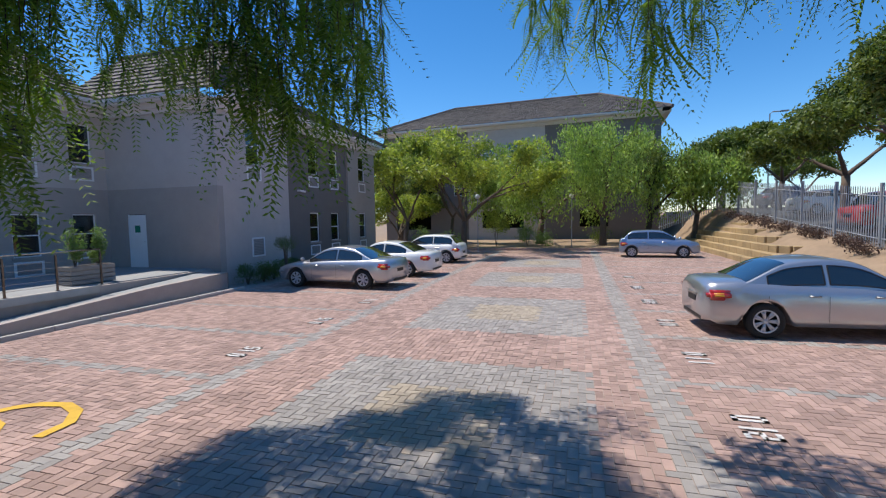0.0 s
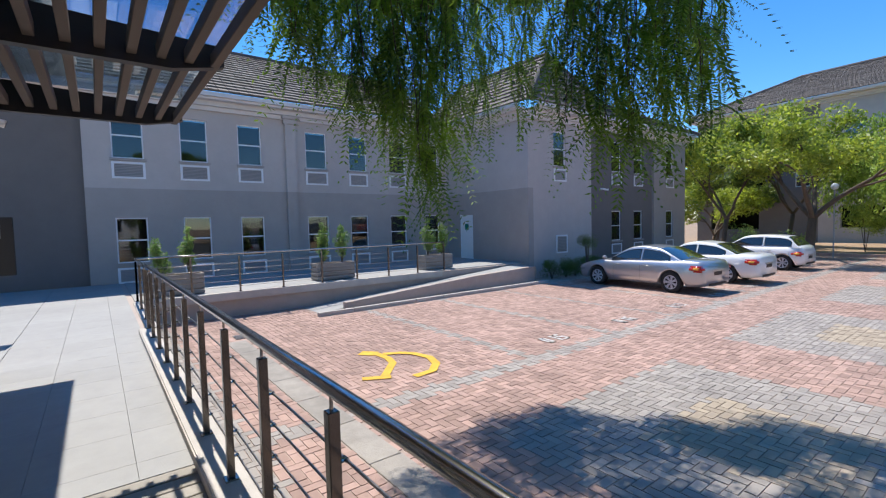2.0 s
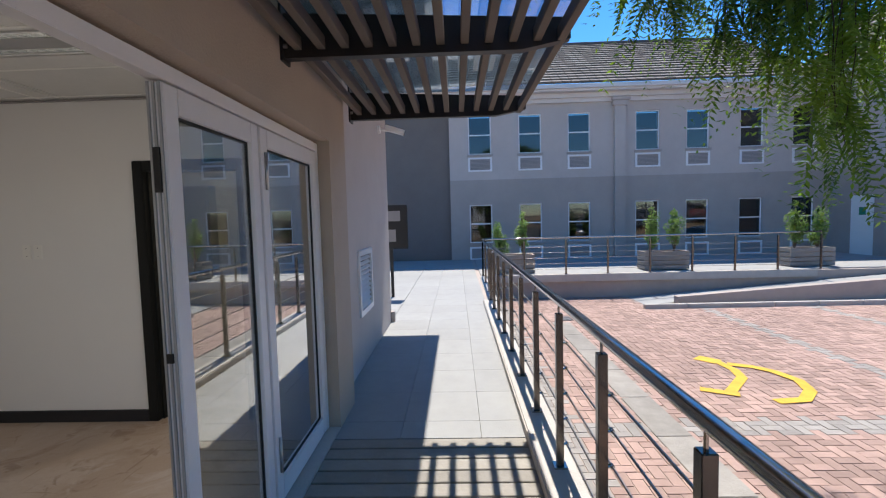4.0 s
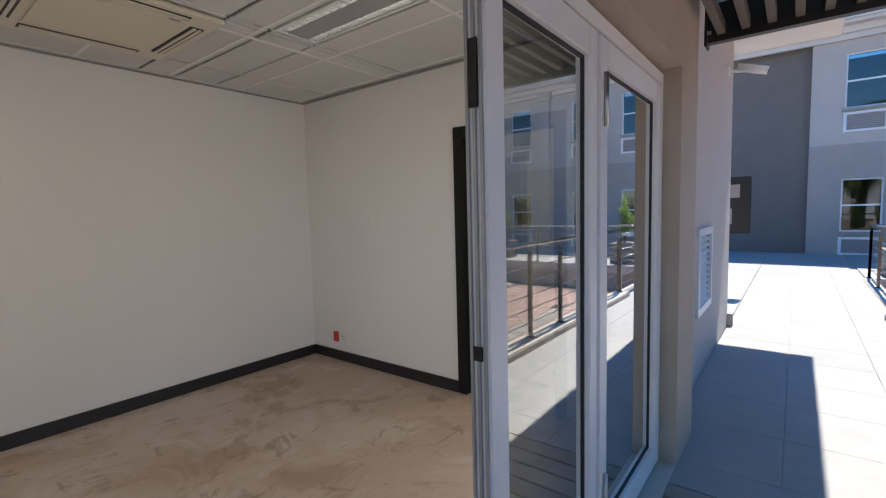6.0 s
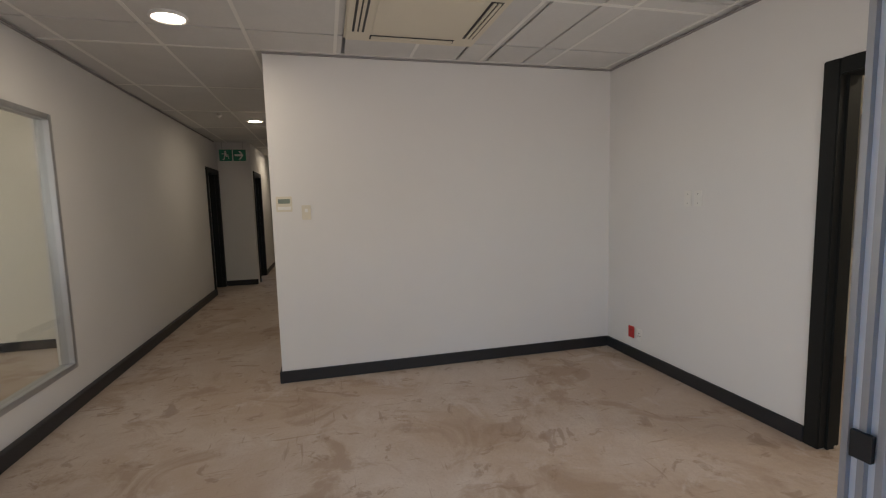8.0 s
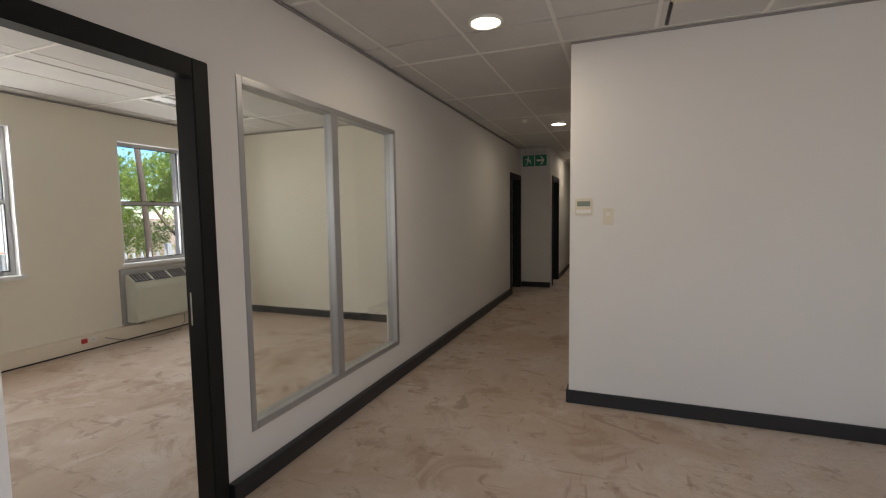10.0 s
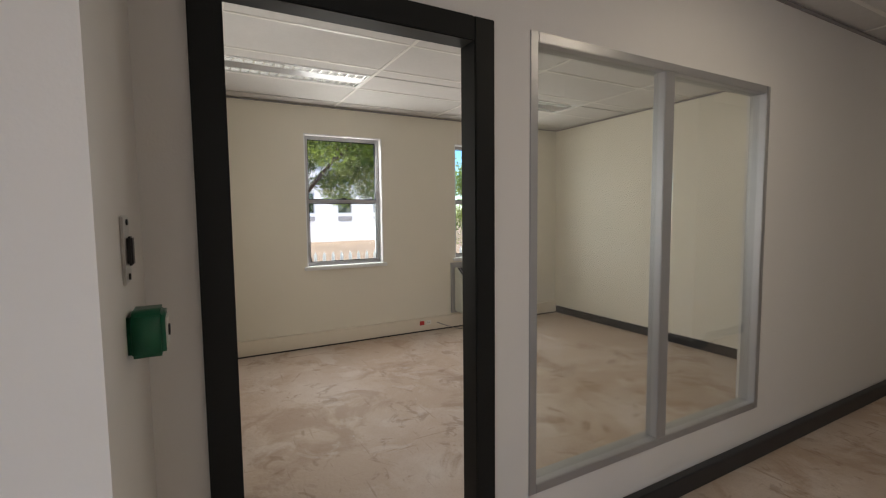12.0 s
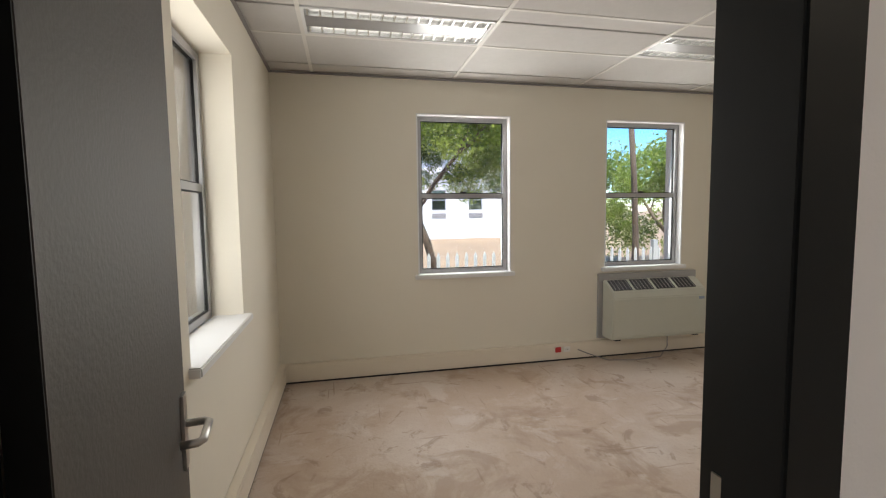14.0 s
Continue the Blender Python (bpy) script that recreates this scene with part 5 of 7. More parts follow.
    part("deck_garnish", boxed(-L2 - 0.016, -L2 + 0.03, -0.30, 0.30, deck[1] - 0.30, deck[1] - 0.255, bevel=0.008), M["steel_brushed"], c, "chrome garnish")
    part("number_plate", boxed(-L2 - 0.012, -L2 + 0.02, -0.22, 0.22, deck[1] - 0.42, deck[1] - 0.31), M["black"], c, "dark number plate")
    part("bumper_insert", boxed(-L2 - 0.004, -L2 + 0.03, -w * 0.6, w * 0.6, 0.27, 0.34), M["black"], c, "black bumper insert")
    part("grille", boxed(L2 - 0.03, L2 + 0.006, -w * 0.5, w * 0.5, 0.40, 0.52), M["black"], c, "black radiator grille")
    return c


G0 = LOT + 0.004
car("car", (-8.60, 13.9, G0), 176.0, "car_silver", 4.53, 1.76, 1.44, (0.98, 3.66), 0.325, (0.68, 0.93), (3.30, 2.45, 1.45, 0.62), (1.02, 0.98), "silver sedan with alloy wheels parked nose to the building")
car("car", (-8.30, 17.1, G0), 178.0, "car_white", 4.53, 1.78, 1.44, (0.98, 3.70), 0.325, (0.68, 0.93), (3.20, 2.45, 1.45, 0.62), (1.02, 0.98), "white sedan parked beside the silver one")
car("car", (-8.25, 22.6, G0), 178.0, "car_white", 4.0, 1.75, 1.50, (0.72, 3.25), 0.325, (0.74, 0.98), (2.95, 2.15, 0.62, 0.12), (1.02, 0.92), "white hatchback with dark windows under the trees")
car("car", (3.98, 9.75, G0), 4.0, "car_silver", 4.54, 1.76, 1.47, (0.98, 3.58), 0.325, (0.70, 0.95), (3.25, 2.42, 1.40, 0.62), (1.05, 1.0), "silver sedan with its tail to the aisle")
car("car", (3.72, 26.6, G0), -3.0, "car_blue", 3.95, 1.72, 1.50, (0.62, 3.15), 0.31, (0.76, 0.98), (2.95, 2.15, 0.62, 0.12), (1.05, 0.95), "pale blue hatchback at the far end of the yard")


# ---- plants ----
def branch(bm, p, d, length, r, depth, tips, spread=0.6, sag=0.0, rng=random):
    pts, rad = [Vector(p)], [r]
    d = Vector(d).normalized()
    for i in range(4):
        d = (d + Vector((rng.uniform(-1, 1), rng.uniform(-1, 1), rng.uniform(-0.6, 0.8))) * 0.17 - Vector((0, 0, sag))).normalized()
        pts.append(pts[-1] + d * length / 4)
        rad.append(r * (1 - 0.42 * (i + 1) / 4))
    tube(bm, pts, rad, 7 if r > 0.04 else 4, cap=False)
    tips.append((pts[-1], depth))
    tips.append((pts[-2], depth))
    if depth:
        for k in range(3):
            s = (d + Vector((rng.uniform(-1, 1), rng.uniform(-1, 1), rng.uniform(-0.35, 0.75))) * spread).normalized()
            branch(bm, pts[-1 - (k % 2)], s, length * 0.72, rad[-1] * 0.8, depth - 1, tips, spread, sag, rng)


def leaves(name, centres, count, radius, size, mat, parent, seed=0, flat=0.7, hang=0.0, aspect=0.45, lab="small green leaves"):
    """Many small leaves in clumps round the centres, one mesh."""
    rng = np.random.default_rng(seed)
    cs = np.array([tuple(c) for c in centres])
    idx = rng.integers(0, len(cs), count)
    v = rng.normal(size=(count, 3))
    v /= np.linalg.norm(v, axis=1)[:, None]
    rr = radius * rng.uniform(0.25, 1.0, (count, 1)) ** 0.6 * rng.uniform(0.6, 1.25, (len(cs), 1))[idx]
    pos = cs[idx] + v * rr * np.array([1, 1, flat])
    if hang:
        pos[:, 2] -= hang * rng.uniform(0, 1, count) ** 1.5
    a = rng.normal(size=(count, 3))
    if hang:
        a[:, 2] -= 2.2
    a /= np.linalg.norm(a, axis=1)[:, None]
    b = np.cross(a, rng.normal(size=(count, 3)))
    b /= np.linalg.norm(b, axis=1)[:, None]
    s = size * rng.uniform(0.6, 1.3, (count, 1))
    quad = np.stack([pos - a * s * 0.5, pos + b * s * aspect * 0.5, pos + a * s * 0.5, pos - b * s * aspect * 0.5], 1).reshape(-1, 3)
    me = bpy.data.meshes.new(name)
    me.from_pydata(quad.tolist(), [], np.arange(count * 4).reshape(-1, 4).tolist())
    me.materials.append(M[mat])
    ob = new(name, me)
    ob.parent = parent
    return tagged(ob, lab, kind="stuff")


def tree(name, at, height, crown, mat, lab, seed, trunk_r=0.16, lean=(0.1, 0.0), fork=0.35, n=26000, size=0.10, clump=0.75, hang=0.0, spread=0.75, bark="bark", stems=3, flat=0.7, depth=2):
    rng = random.Random(seed)
    t = base(name, at, lab, "tree")
    bm = bmesh.new()
    f = height * fork
    pts = [(0, 0, -0.3), (lean[0] * 0.1 * f, 0, f * 0.3), (lean[0] * 0.5 * f, lean[1] * 0.4 * f, f * 0.65), (lean[0] * f, lean[1] * f, f)]
    tube(bm, pts, [trunk_r * 1.35, trunk_r * 1.05, trunk_r * 0.95, trunk_r * 0.9], 10)
    tips = []
    for k in range(stems):
        an = 2 * math.pi * (k + rng.uniform(-0.2, 0.2)) / stems
        d = (math.cos(an) * spread, math.sin(an) * spread, 1.0)
        branch(bm, pts[-1], d, (height - f) * 0.42 * crown, trunk_r * 0.62, depth, tips, 0.8, 0.02, rng)
    part("trunk", bm, M[bark], t, "forked brown trunk and limbs", True)
    leaves("crown", [p for p, dd in tips if dd < depth], int(n * 0.62), clump * 0.86, size * 1.4, mat, t, seed, flat, hang)
    return t


tree("tree", (-17.5, 42.0, LOT), 7.5, 1.0, "dark_leaf", "dense dark green tree in the gap between the buildings", 33, 0.15, (0.1, 0.0), 0.2, 16000, 0.2, 1.2)
tree("tree", (-14.6, 34.0, LOT), 5.0, 1.0, "green_leaf", "small bright green tree in the gap between the buildings", 34, 0.12, (0.1, 0.0), 0.2, 14000, 0.14, 0.9)


def bush(name, at, r, h, mat, lab, seed, n=1500, size=0.06, stem=0.0):
    b = base(name, at, lab, "shrub")
    bm = bmesh.new()
    for k in range(5):
        an = k * 1.257 + seed
        tube(bm, [(0, 0, -0.05), (r * 0.15 * math.cos(an), r * 0.15 * math.sin(an), stem + h * 0.3), (r * 0.5 * math.cos(an), r * 0.5 * math.sin(an), stem + h * 0.75)], [0.02, 0.014, 0.006], 5)
    part("stem", bm, M["bark"], b, "thin brown stems")
    rng = random.Random(seed)
    cs = [(rng.uniform(-0.5, 0.5) * r, rng.uniform(-0.5, 0.5) * r, stem + h * rng.uniform(0.25, 0.85)) for _ in range(14)]
    leaves("foliage", cs, n, r * 0.5, size, mat, b, seed, 1.0)
    return b


tree("tree", (-8.0, 29.6, LOT), 9.6, 1.05, "green_leaf", "leafy green tree with a forked trunk beside the bays", 3, 0.22, (0.05, 0.0), 0.22, 32000, 0.16, 1.2, spread=1.0, stems=4)
tree("tree", (-12.6, 30.5, LOT), 8.6, 1.0, "green_leaf", "dark green tree beside the office block", 4, 0.15, (0.05, 0.1), 0.25, 22000, 0.17, 1.1)
tree("tree", (-10.8, 36.5, LOT), 9.5, 0.9, "green_leaf", "yellow-green tree before the far block", 14, 0.15, (0.05, 0.1), 0.25, 20000, 0.19, 1.2)
tree("tree", (-3.4, 36.2, LOT), 9.6, 1.05, "willow_leaf", "drooping pale green pepper tree by the planting bed", 5, 0.26, (0.1, 0.0), 0.22, 32000, 0.16, 1.2, hang=2.8, spread=1.0, stems=4)
tree("tree", (1.3, 34.5, LOT), 10.2, 1.05, "willow_leaf", "drooping bright green pepper tree at the yard's end", 6, 0.24, (0.0, 0.0), 0.22, 36000, 0.16, 1.25, hang=3.6, spread=1.0, stems=4)
tree("tree", (4.6, 36.8, LOT), 9.0, 0.9, "dark_leaf", "sparse tree with bare dark twigs", 7, 0.22, (0.1, 0.0), 0.25, 9000, 0.16, 1.0, bark="bark_dark")
tree("tree", (7.6, 36.0, LOT + 0.3), 8.0, 0.9, "willow_leaf", "drooping tree beside the terraces", 8, 0.18, (0.1, 0.0), 0.25, 22000, 0.17, 1.0, hang=2.0)
tree("tree", (11.2, 43.0, 1.9), 6.8, 1.0, "dark_leaf", "dense dark green tree above the bank", 9, 0.18, (0.1, 0.0), 0.26, 26000, 0.2, 1.3)
tree("tree", (12.4, 35.0, 1.6), 6.6, 1.05, "dark_leaf", "round-crowned dark green tree behind the fence", 10, 0.18, (0.1, 0.0), 0.32, 30000, 0.18, 1.2, spread=1.0, flat=0.6)
tree("tree", (12.6, 27.5, 1.0), 7.2, 1.05, "dark_leaf", "umbrella-shaped tree behind the palisade fence", 11, 0.2, (0.0, 0.0), 0.34, 34000, 0.17, 1.15, spread=1.05, flat=0.6)
tree("tree", (11.6, 19.5, 0.3), 8.4, 1.0, "dark_leaf", "broad dark green tree above the upper parking ground", 12, 0.2, (0.0, 0.0), 0.36, 38000, 0.14, 1.1, spread=1.0, flat=0.65)
tree("tree", (24.0, 60.0, 2.0), 6.2, 1.1, "dark_leaf", "dark tree beyond the upper parking ground", 13, 0.2, (0.0, 0.0), 0.3, 12000, 0.2, 1.2)


# planting bed at the far end
bed = base("planting_bed", (0, 0, LOT), "raised brown planting bed with a brick kerb", "planting bed")
part("soil", boxed(-14.5, 5.8, 31.4, 43.6, -0.05, 0.14, bevel=0.05), M["earth"], bed, "dry brown soil")
for k in range(40):
    part("kerb_brick", boxed(-14.5 + 0.5 * k, -14.02 + 0.5 * k, 31.1, 31.4, -0.05, 0.16, bevel=0.01), M["brick_red"], bed, "red brick kerb")
for i, (x, y, r, h, mt) in enumerate(((-9.6, 33.0, 1.0, 0.9, "shrub_leaf"), (-4.2, 34.6, 1.1, 1.6, "shrub_leaf"), (-3.0, 33.6, 0.9, 1.0, "shrub_leaf"), (1.2, 36.5, 1.0, 1.0, "dark_leaf"), (-12.2, 32.5, 1.1, 1.5, "shrub_leaf"), (3.4, 33.6, 0.9, 1.0, "dark_leaf"), (-10.9, 33.4, 0.9, 0.8, "shrub_leaf"))):
    bush("shrub", (x, y, LOT + 0.14), r, h, mt, "loose green shrub in the planting bed", 20 + i, 1600, 0.11)
bush("topiary_tree", (-6.4, 33.4, LOT + 0.14), 1.3, 1.7, "green_leaf", "small ball-headed tree in the planting bed", 31, 4200, 0.09, stem=0.9)
for x, y in ((-7.0, 29.6), (-0.9, 33.0)):
    p = base("lamp_post", (x, y, LOT), "slim grey lamp post with a round white globe", "street lamp")
    bm = bmesh.new()
    tube(bm, [(0, 0, 0), (0, 0, 3.6)], 0.035, 8)
    part("pole", bm, M["fence_steel"], p)
    bm = bmesh.new()
    bmesh.ops.create_uvsphere(bm, u_segments=16, v_segments=10, radius=0.17)
    bmesh.ops.translate(bm, verts=bm.verts[:], vec=(0, 0, 3.75))
    part("globe", bm, M["plastic_white"], p, "white globe", True)
# hedge beside the wing
for i in range(5):
    bush("shrub", (-12.3 + 0.1 * (i % 2), 13.4 + 0.75 * i, LOT), 0.55, 0.75, "dark_leaf", "low dark green shrub beside the wing wall", 40 + i, 2000, 0.05)
bush("topiary_tree", (-11.7, 14.9, LOT), 0.5, 0.6, "dark_leaf", "small clipped ball tree on a thin stem", 50, 2200, 0.04, stem=1.05)


# ---- planters on the walkway ----
def planter(at, rz, seed):
    p = base("planter", at, "grey slatted concrete planter box on the walkway", "planter", "planters on the walkway", rz=rz)
    for k in range(4):
        z = 0.02 + 0.13 * k
        for d in ((-0.62, 0.62, -0.27, -0.22), (-0.62, 0.62, 0.22, 0.27), (-0.62, -0.57, -0.22, 0.22), (0.57, 0.62, -0.22, 0.22)):
            part("slat", boxed(*d, z, z + 0.115, bevel=0.008, seg=1), M["planter"], p)
    part("soil", boxed(-0.57, 0.57, -0.22, 0.22, 0.05, 0.47), M["earth"], p, "dark soil")
    for s in (-0.32, 0.32):
        b = base("potted_shrub", tuple(p.matrix_world @ Vector((s, 0, 0.47))), "bushy light green shrub growing in the planter", "shrub", "planter shrubs")
        rng = random.Random(seed)
        bm = bmesh.new()
        cs = []
        for k in range(9):
            an, r = rng.uniform(0, 6.28), rng.uniform(0.03, 0.2)
            top = (r * math.cos(an), r * math.sin(an), rng.uniform(0.35, 1.15) * (1.2 - 2 * r))
            tube(bm, [(0, 0, -0.05), (top[0] * 0.4, top[1] * 0.4, top[2] * 0.5), top], [0.012, 0.009, 0.004], 4)
            cs += [top, (top[0] * 0.6, top[1] * 0.6, top[2] * 0.6), (top[0] * 0.8, top[1] * 0.8, top[2] * 0.8)]
        part("stem", bm, M["bark"], b, "thin stems")
        leaves("foliage", cs, 1500, 0.13, 0.07, "shrub_leaf", b, seed, 1.2)
        seed += 1


planter((-13.85, 0.55, 0.0), 90, 60)
planter((-13.95, 4.85, 0.0), 90, 62)
planter((-14.05, 8.9, 0.0), 90, 64)

# ---- terraces and palisade fence ----
tr = base("terraced_bank", (0, 0, LOT), "curved sandstone terrace steps up a dry bank", "retaining wall")
for lv in range(6):
    x0 = 7.05 + 0.40 * lv
    n0 = 17.2 + 2.5 * lv - (2.6 if lv == 0 else 0)
    pts = []
    for k in range(5):
        an = math.pi / 2 * k / 4
        pts.append((x0 + 0.75 * (1 - math.sin(an)) , n0 + 0.75 * (1 - math.cos(an)), an))
    steps = [(x0 + 0.72, n0 + 0.03, 0.42, math.pi / 2 - 0.15), (x0 + 0.33, n0 + 0.20, 0.42, math.pi / 2 - 0.75), (x0 + 0.07, n0 + 0.56, 0.42, 0.42)]
    steps += [(x0, n0 + 1.27 + 1.06 * k, 1.05, 0.0) for k in range(int((37.0 - n0) / 1.06))]
    for bx, by, ln, turn in steps:
        b = part("block", boxed(-0.17, 0.17, -ln / 2, ln / 2, -0.35, 0.14, bevel=0.02, seg=1), M["sandstone"], tr, "rough yellow sandstone block")
        b.location = (bx, by, 0.13 + 0.29 * lv)
        b.rotation_euler = (0, 0, turn + random.uniform(-0.015, 0.015))
    part("tread", boxed(x0 + 0.1, x0 + 0.75, n0 + 0.5, 37.0, -0.3, 0.235 + 0.29 * lv), M["earth"], tr, "sandy tread")


def palisade(name, a, b, h, lab, group="", spike=0.16, mat="fence_steel"):
    """A steel palisade between two ground points."""
    a, b = Vector(a), Vector(b)
    f = base(name, tuple(a), lab, "fence", group)
    d = b - a
    ang = math.atan2(d.y, d.x)
    run = math.hypot(d.x, d.y)
    n = int(run / spike)
    bmq = bmesh.new()
    vs = [bmq.verts.new(p) for p in ((-0.034, 0, 0.05), (0.034, 0, 0.05), (0.034, 0, h - 0.09), (0.0, 0, h), (-0.034, 0, h - 0.09), (0, 0.018, 0.05), (0, 0.018, h - 0.09))]
    bmq.faces.new((vs[0], vs[5], vs[6], vs[4]))
    bmq.faces.new((vs[5], vs[1], vs[2], vs[6]))
    bmq.faces.new((vs[4], vs[6], vs[3]))
    bmq.faces.new((vs[6], vs[2], vs[3]))
    me = None
    for k in range(n):
        q = d * ((k + 0.5) / n)
        if me is None:
            ob = part("pale", bmq, M[mat], f)
            me = ob.data
        else:
            ob = new("pale", me)
            ob.parent = f
        ob.location, ob.rotation_euler = q, (0, 0, ang)
    for z in (0.35, h - 0.35):
        bm = bmesh.new()
        tube(bm, [Vector((0, 0, z)), d + Vector((0, 0, z))], 0.022, 4)
        part("rail", bm, M[mat], f)
    for k in range(int(run / 2.9) + 1):
        q = d * min(1, k * 2.9 / run)
        part("post", boxed(q.x - 0.05, q.x + 0.05, q.y - 0.05, q.y + 0.05, q.z - 0.3, q.z + h + 0.12), M[mat], f)
    return f


palisade("palisade_fence", (9.7, 9.0, 0.12), (9.7, 19.0, 0.30), 2.2, "grey steel palisade fence on top of the bank", "bank fences", 0.14)
palisade("palisade_fence", (9.7, 19.0, 0.30), (9.6, 38.0, 1.9), 2.2, "grey steel palisade fence above the terraces", "bank fences", 0.15)
palisade("palisade_fence", (9.6, 38.0, 1.9), (6.2, 42.0, 0.2), 2.0, "dark steel palisade fence behind the trees", "bank fences", 0.2)
upl = base("upper_parking", (0, 0, 0), "asphalt upper parking ground", kind="structure")
bm = bmesh.new()
rows = [[bm.verts.new((x, y, land(60, y) + 0.10)) for x in (10.6, 30, 70)] for y in (6, 14, 17, 19, 24, 30, 38, 60)]
for r, q in zip(rows, rows[1:]):
    for k in range(2):
        bm.faces.new((r[k], r[k + 1], q[k + 1], q[k]))
part("surface", bm, M["asphalt"], upl, "grey asphalt")
for x, y, rz, paint, ln, ht, lab in ((13.1, 23.8, 8, "car_red", 4.6, 1.72, "bright red high-sided car behind the fence"), (13.7, 31.2, 8, "car_white", 4.2, 1.5, "white car behind the fence"),
                                     (13.6, 36.5, 8, "car_grey", 4.2, 1.55, "grey car behind the fence"), (18.6, 21.0, 82, "car_grey", 4.2, 1.55, "grey car further back on the upper ground"), (19.0, 27.0, 82, "car_white", 4.2, 1.55, "white car further back on the upper ground")):
    car("car", (x, y, land(60, y) + 0.10), rz, paint, ln, 1.78, ht, (0.85, 3.45), 0.33, (0.80, 1.03), (3.0, 2.3, 1.0, 0.5), (1.08, 1.0), lab)
sl2 = base("street_light", (14.2, 42.0, 1.9), "tall street light with a flat head above the trees", "street lamp")
bm = bmesh.new()
tube(bm, [(0, 0, 0), (0, 0, 7.6), (0.2, 0, 7.75), (0.9, 0, 7.75)], 0.05, 8)
part("pole", bm, M["fence_steel"], sl2)
part("lamp_head", boxed(0.7, 1.3, -0.12, 0.12, 7.7, 7.82, bevel=0.03), M["fence_steel"], sl2)
rng = random.Random(77)
for i in range(30):
    y = 10 + 0.75 * i + rng.uniform(-0.4, 0.4)
    bush("dry_shrub", (9.3 + rng.uniform(-0.4, 0.2), y, land(9.3, y) - 0.02), 0.5, 0.35, "twig", "dry brown shrub on the bank", 80 + i, 260, 0.09)

# outside the office's east windows
palisade("palisade_fence", (7.6, -15.0, -0.5), (7.6, 2.0, -0.5), 1.23, "pale steel palisade fence behind the offices", "garden fences", 0.175, "fence_pale")
g = tree("tree", (8.6, -4.9, -0.35), 5.0, 1.1, "garden_leaf", "gnarled garden tree outside the office", 15, 0.085, (-0.1, 0.25), 0.36, 20000, 0.085, 0.8, spread=1.3, flat=0.8)
rng = random.Random(151)
leaves("crown", [(rng.uniform(-1.2, 2.4), rng.uniform(-3.4, 2.2), rng.uniform(2.25, 4.6)) for _ in range(90)], 60000, 0.5, 0.062, "garden_leaf", g, 152, 0.8)
leaves("crown", [(rng.uniform(-0.6, 2.4), rng.uniform(-3.4, 2.2), rng.uniform(2.3, 4.6)) for _ in range(90)], 52000, 0.45, 0.062, "dark_leaf", g, 154, 0.8)
g = tree("tree", (9.2, -9.9, -0.35), 7.0, 1.0, "garden_leaf", "leaning garden tree outside the office", 16, 0.07, (-0.02, 0.06), 0.55, 6000, 0.085, 0.9)
g = tree("tree", (12.5, -13.5, -0.35), 4.6, 1.0, "garden_leaf", "dense green tree further back", 17, 0.13, (0, 0), 0.2, 14000, 0.1, 0.9)
leaves("crown", [(rng.uniform(-1.5, 2.0), rng.uniform(-4.5, 3.6), rng.uniform(0.6, 3.2)) for _ in range(60)], 34000, 0.6, 0.1, "garden_leaf", g, 153, 0.9)
NBW = [-15.15 + 2.6 * k for k in range(8)]
nb = base("neighbour_building", (30.0, 0.0, 0.0), "sunlit cream building beyond the garden fence", "building")
wall("wall", "y", (0.0, 0.3), (-17.0, 8.0), (-0.5, 6.0), [(y, y + 1.0, 1.6, 3.0) for y in NBW], "white_wall", "cream rendered wall", parent=nb)
# solid block behind the openings, its near-black colour imitating unlit rooms
part("wall", boxed(0.3, 8.0, -17.0, 8.0, -0.5, 6.0), M["dark_inside"], nb, "near-black solid for the unlit inside")
tiled_slope("tile_field", nb, (-0.6, 8.5, 5.95), (-0.6, -17.5, 5.95), (4.5, -17.5, 8.6), (4.5, 8.5, 8.6), 12, 0.6)
for y in NBW:
    wn2 = new("window")
    wn2.parent = nb
    part("pane", boxed(0.12, 0.14, y + 0.05, y + 0.95, 1.65, 2.95), M["car_glass"], wn2)
    bm = bmesh.new()
    for p in ((y, y + 0.06, 1.6, 3.0), (y + 0.94, y + 1.0, 1.6, 3.0), (y + 0.06, y + 0.94, 2.94, 3.0), (y + 0.06, y + 0.94, 1.6, 1.66), (y + 0.06, y + 0.94, 2.28, 2.33)):
        box(bm, 0.06, 0.1, *p)
    part("window_frame", bm, M["alu_grey"], wn2)
    part("grille", boxed(-0.03, -0.001, y, y + 1.0, 1.1, 1.4), M["grille_grey"], wn2, "air grille")


# ---- the pepper tree overhead ----
TIPS = [(80, 27), (77, 24), (74, 19), (68, 14), (62, 12), (60, 9), (58, 4.5), (56, 6), (54, 12), (48, 14), (44, 13), (38, 11), (33, 8.5), (28, 11), (25, 9), (22.5, 10), (20.5, 21), (18.5, 34), (8, 34), (6, 30), (4.2, 15), (0, 17),
        (-4, 14), (-8, 13), (-12, 14), (-15, 19), (-20, 20), (-32, 21)]


def tip_angle(h):
    for (a, ea), (b, eb) in zip(TIPS, TIPS[1:]):
        if a >= h >= b:
            return ea + (eb - ea) * (a - h) / (a - b)
    return 30


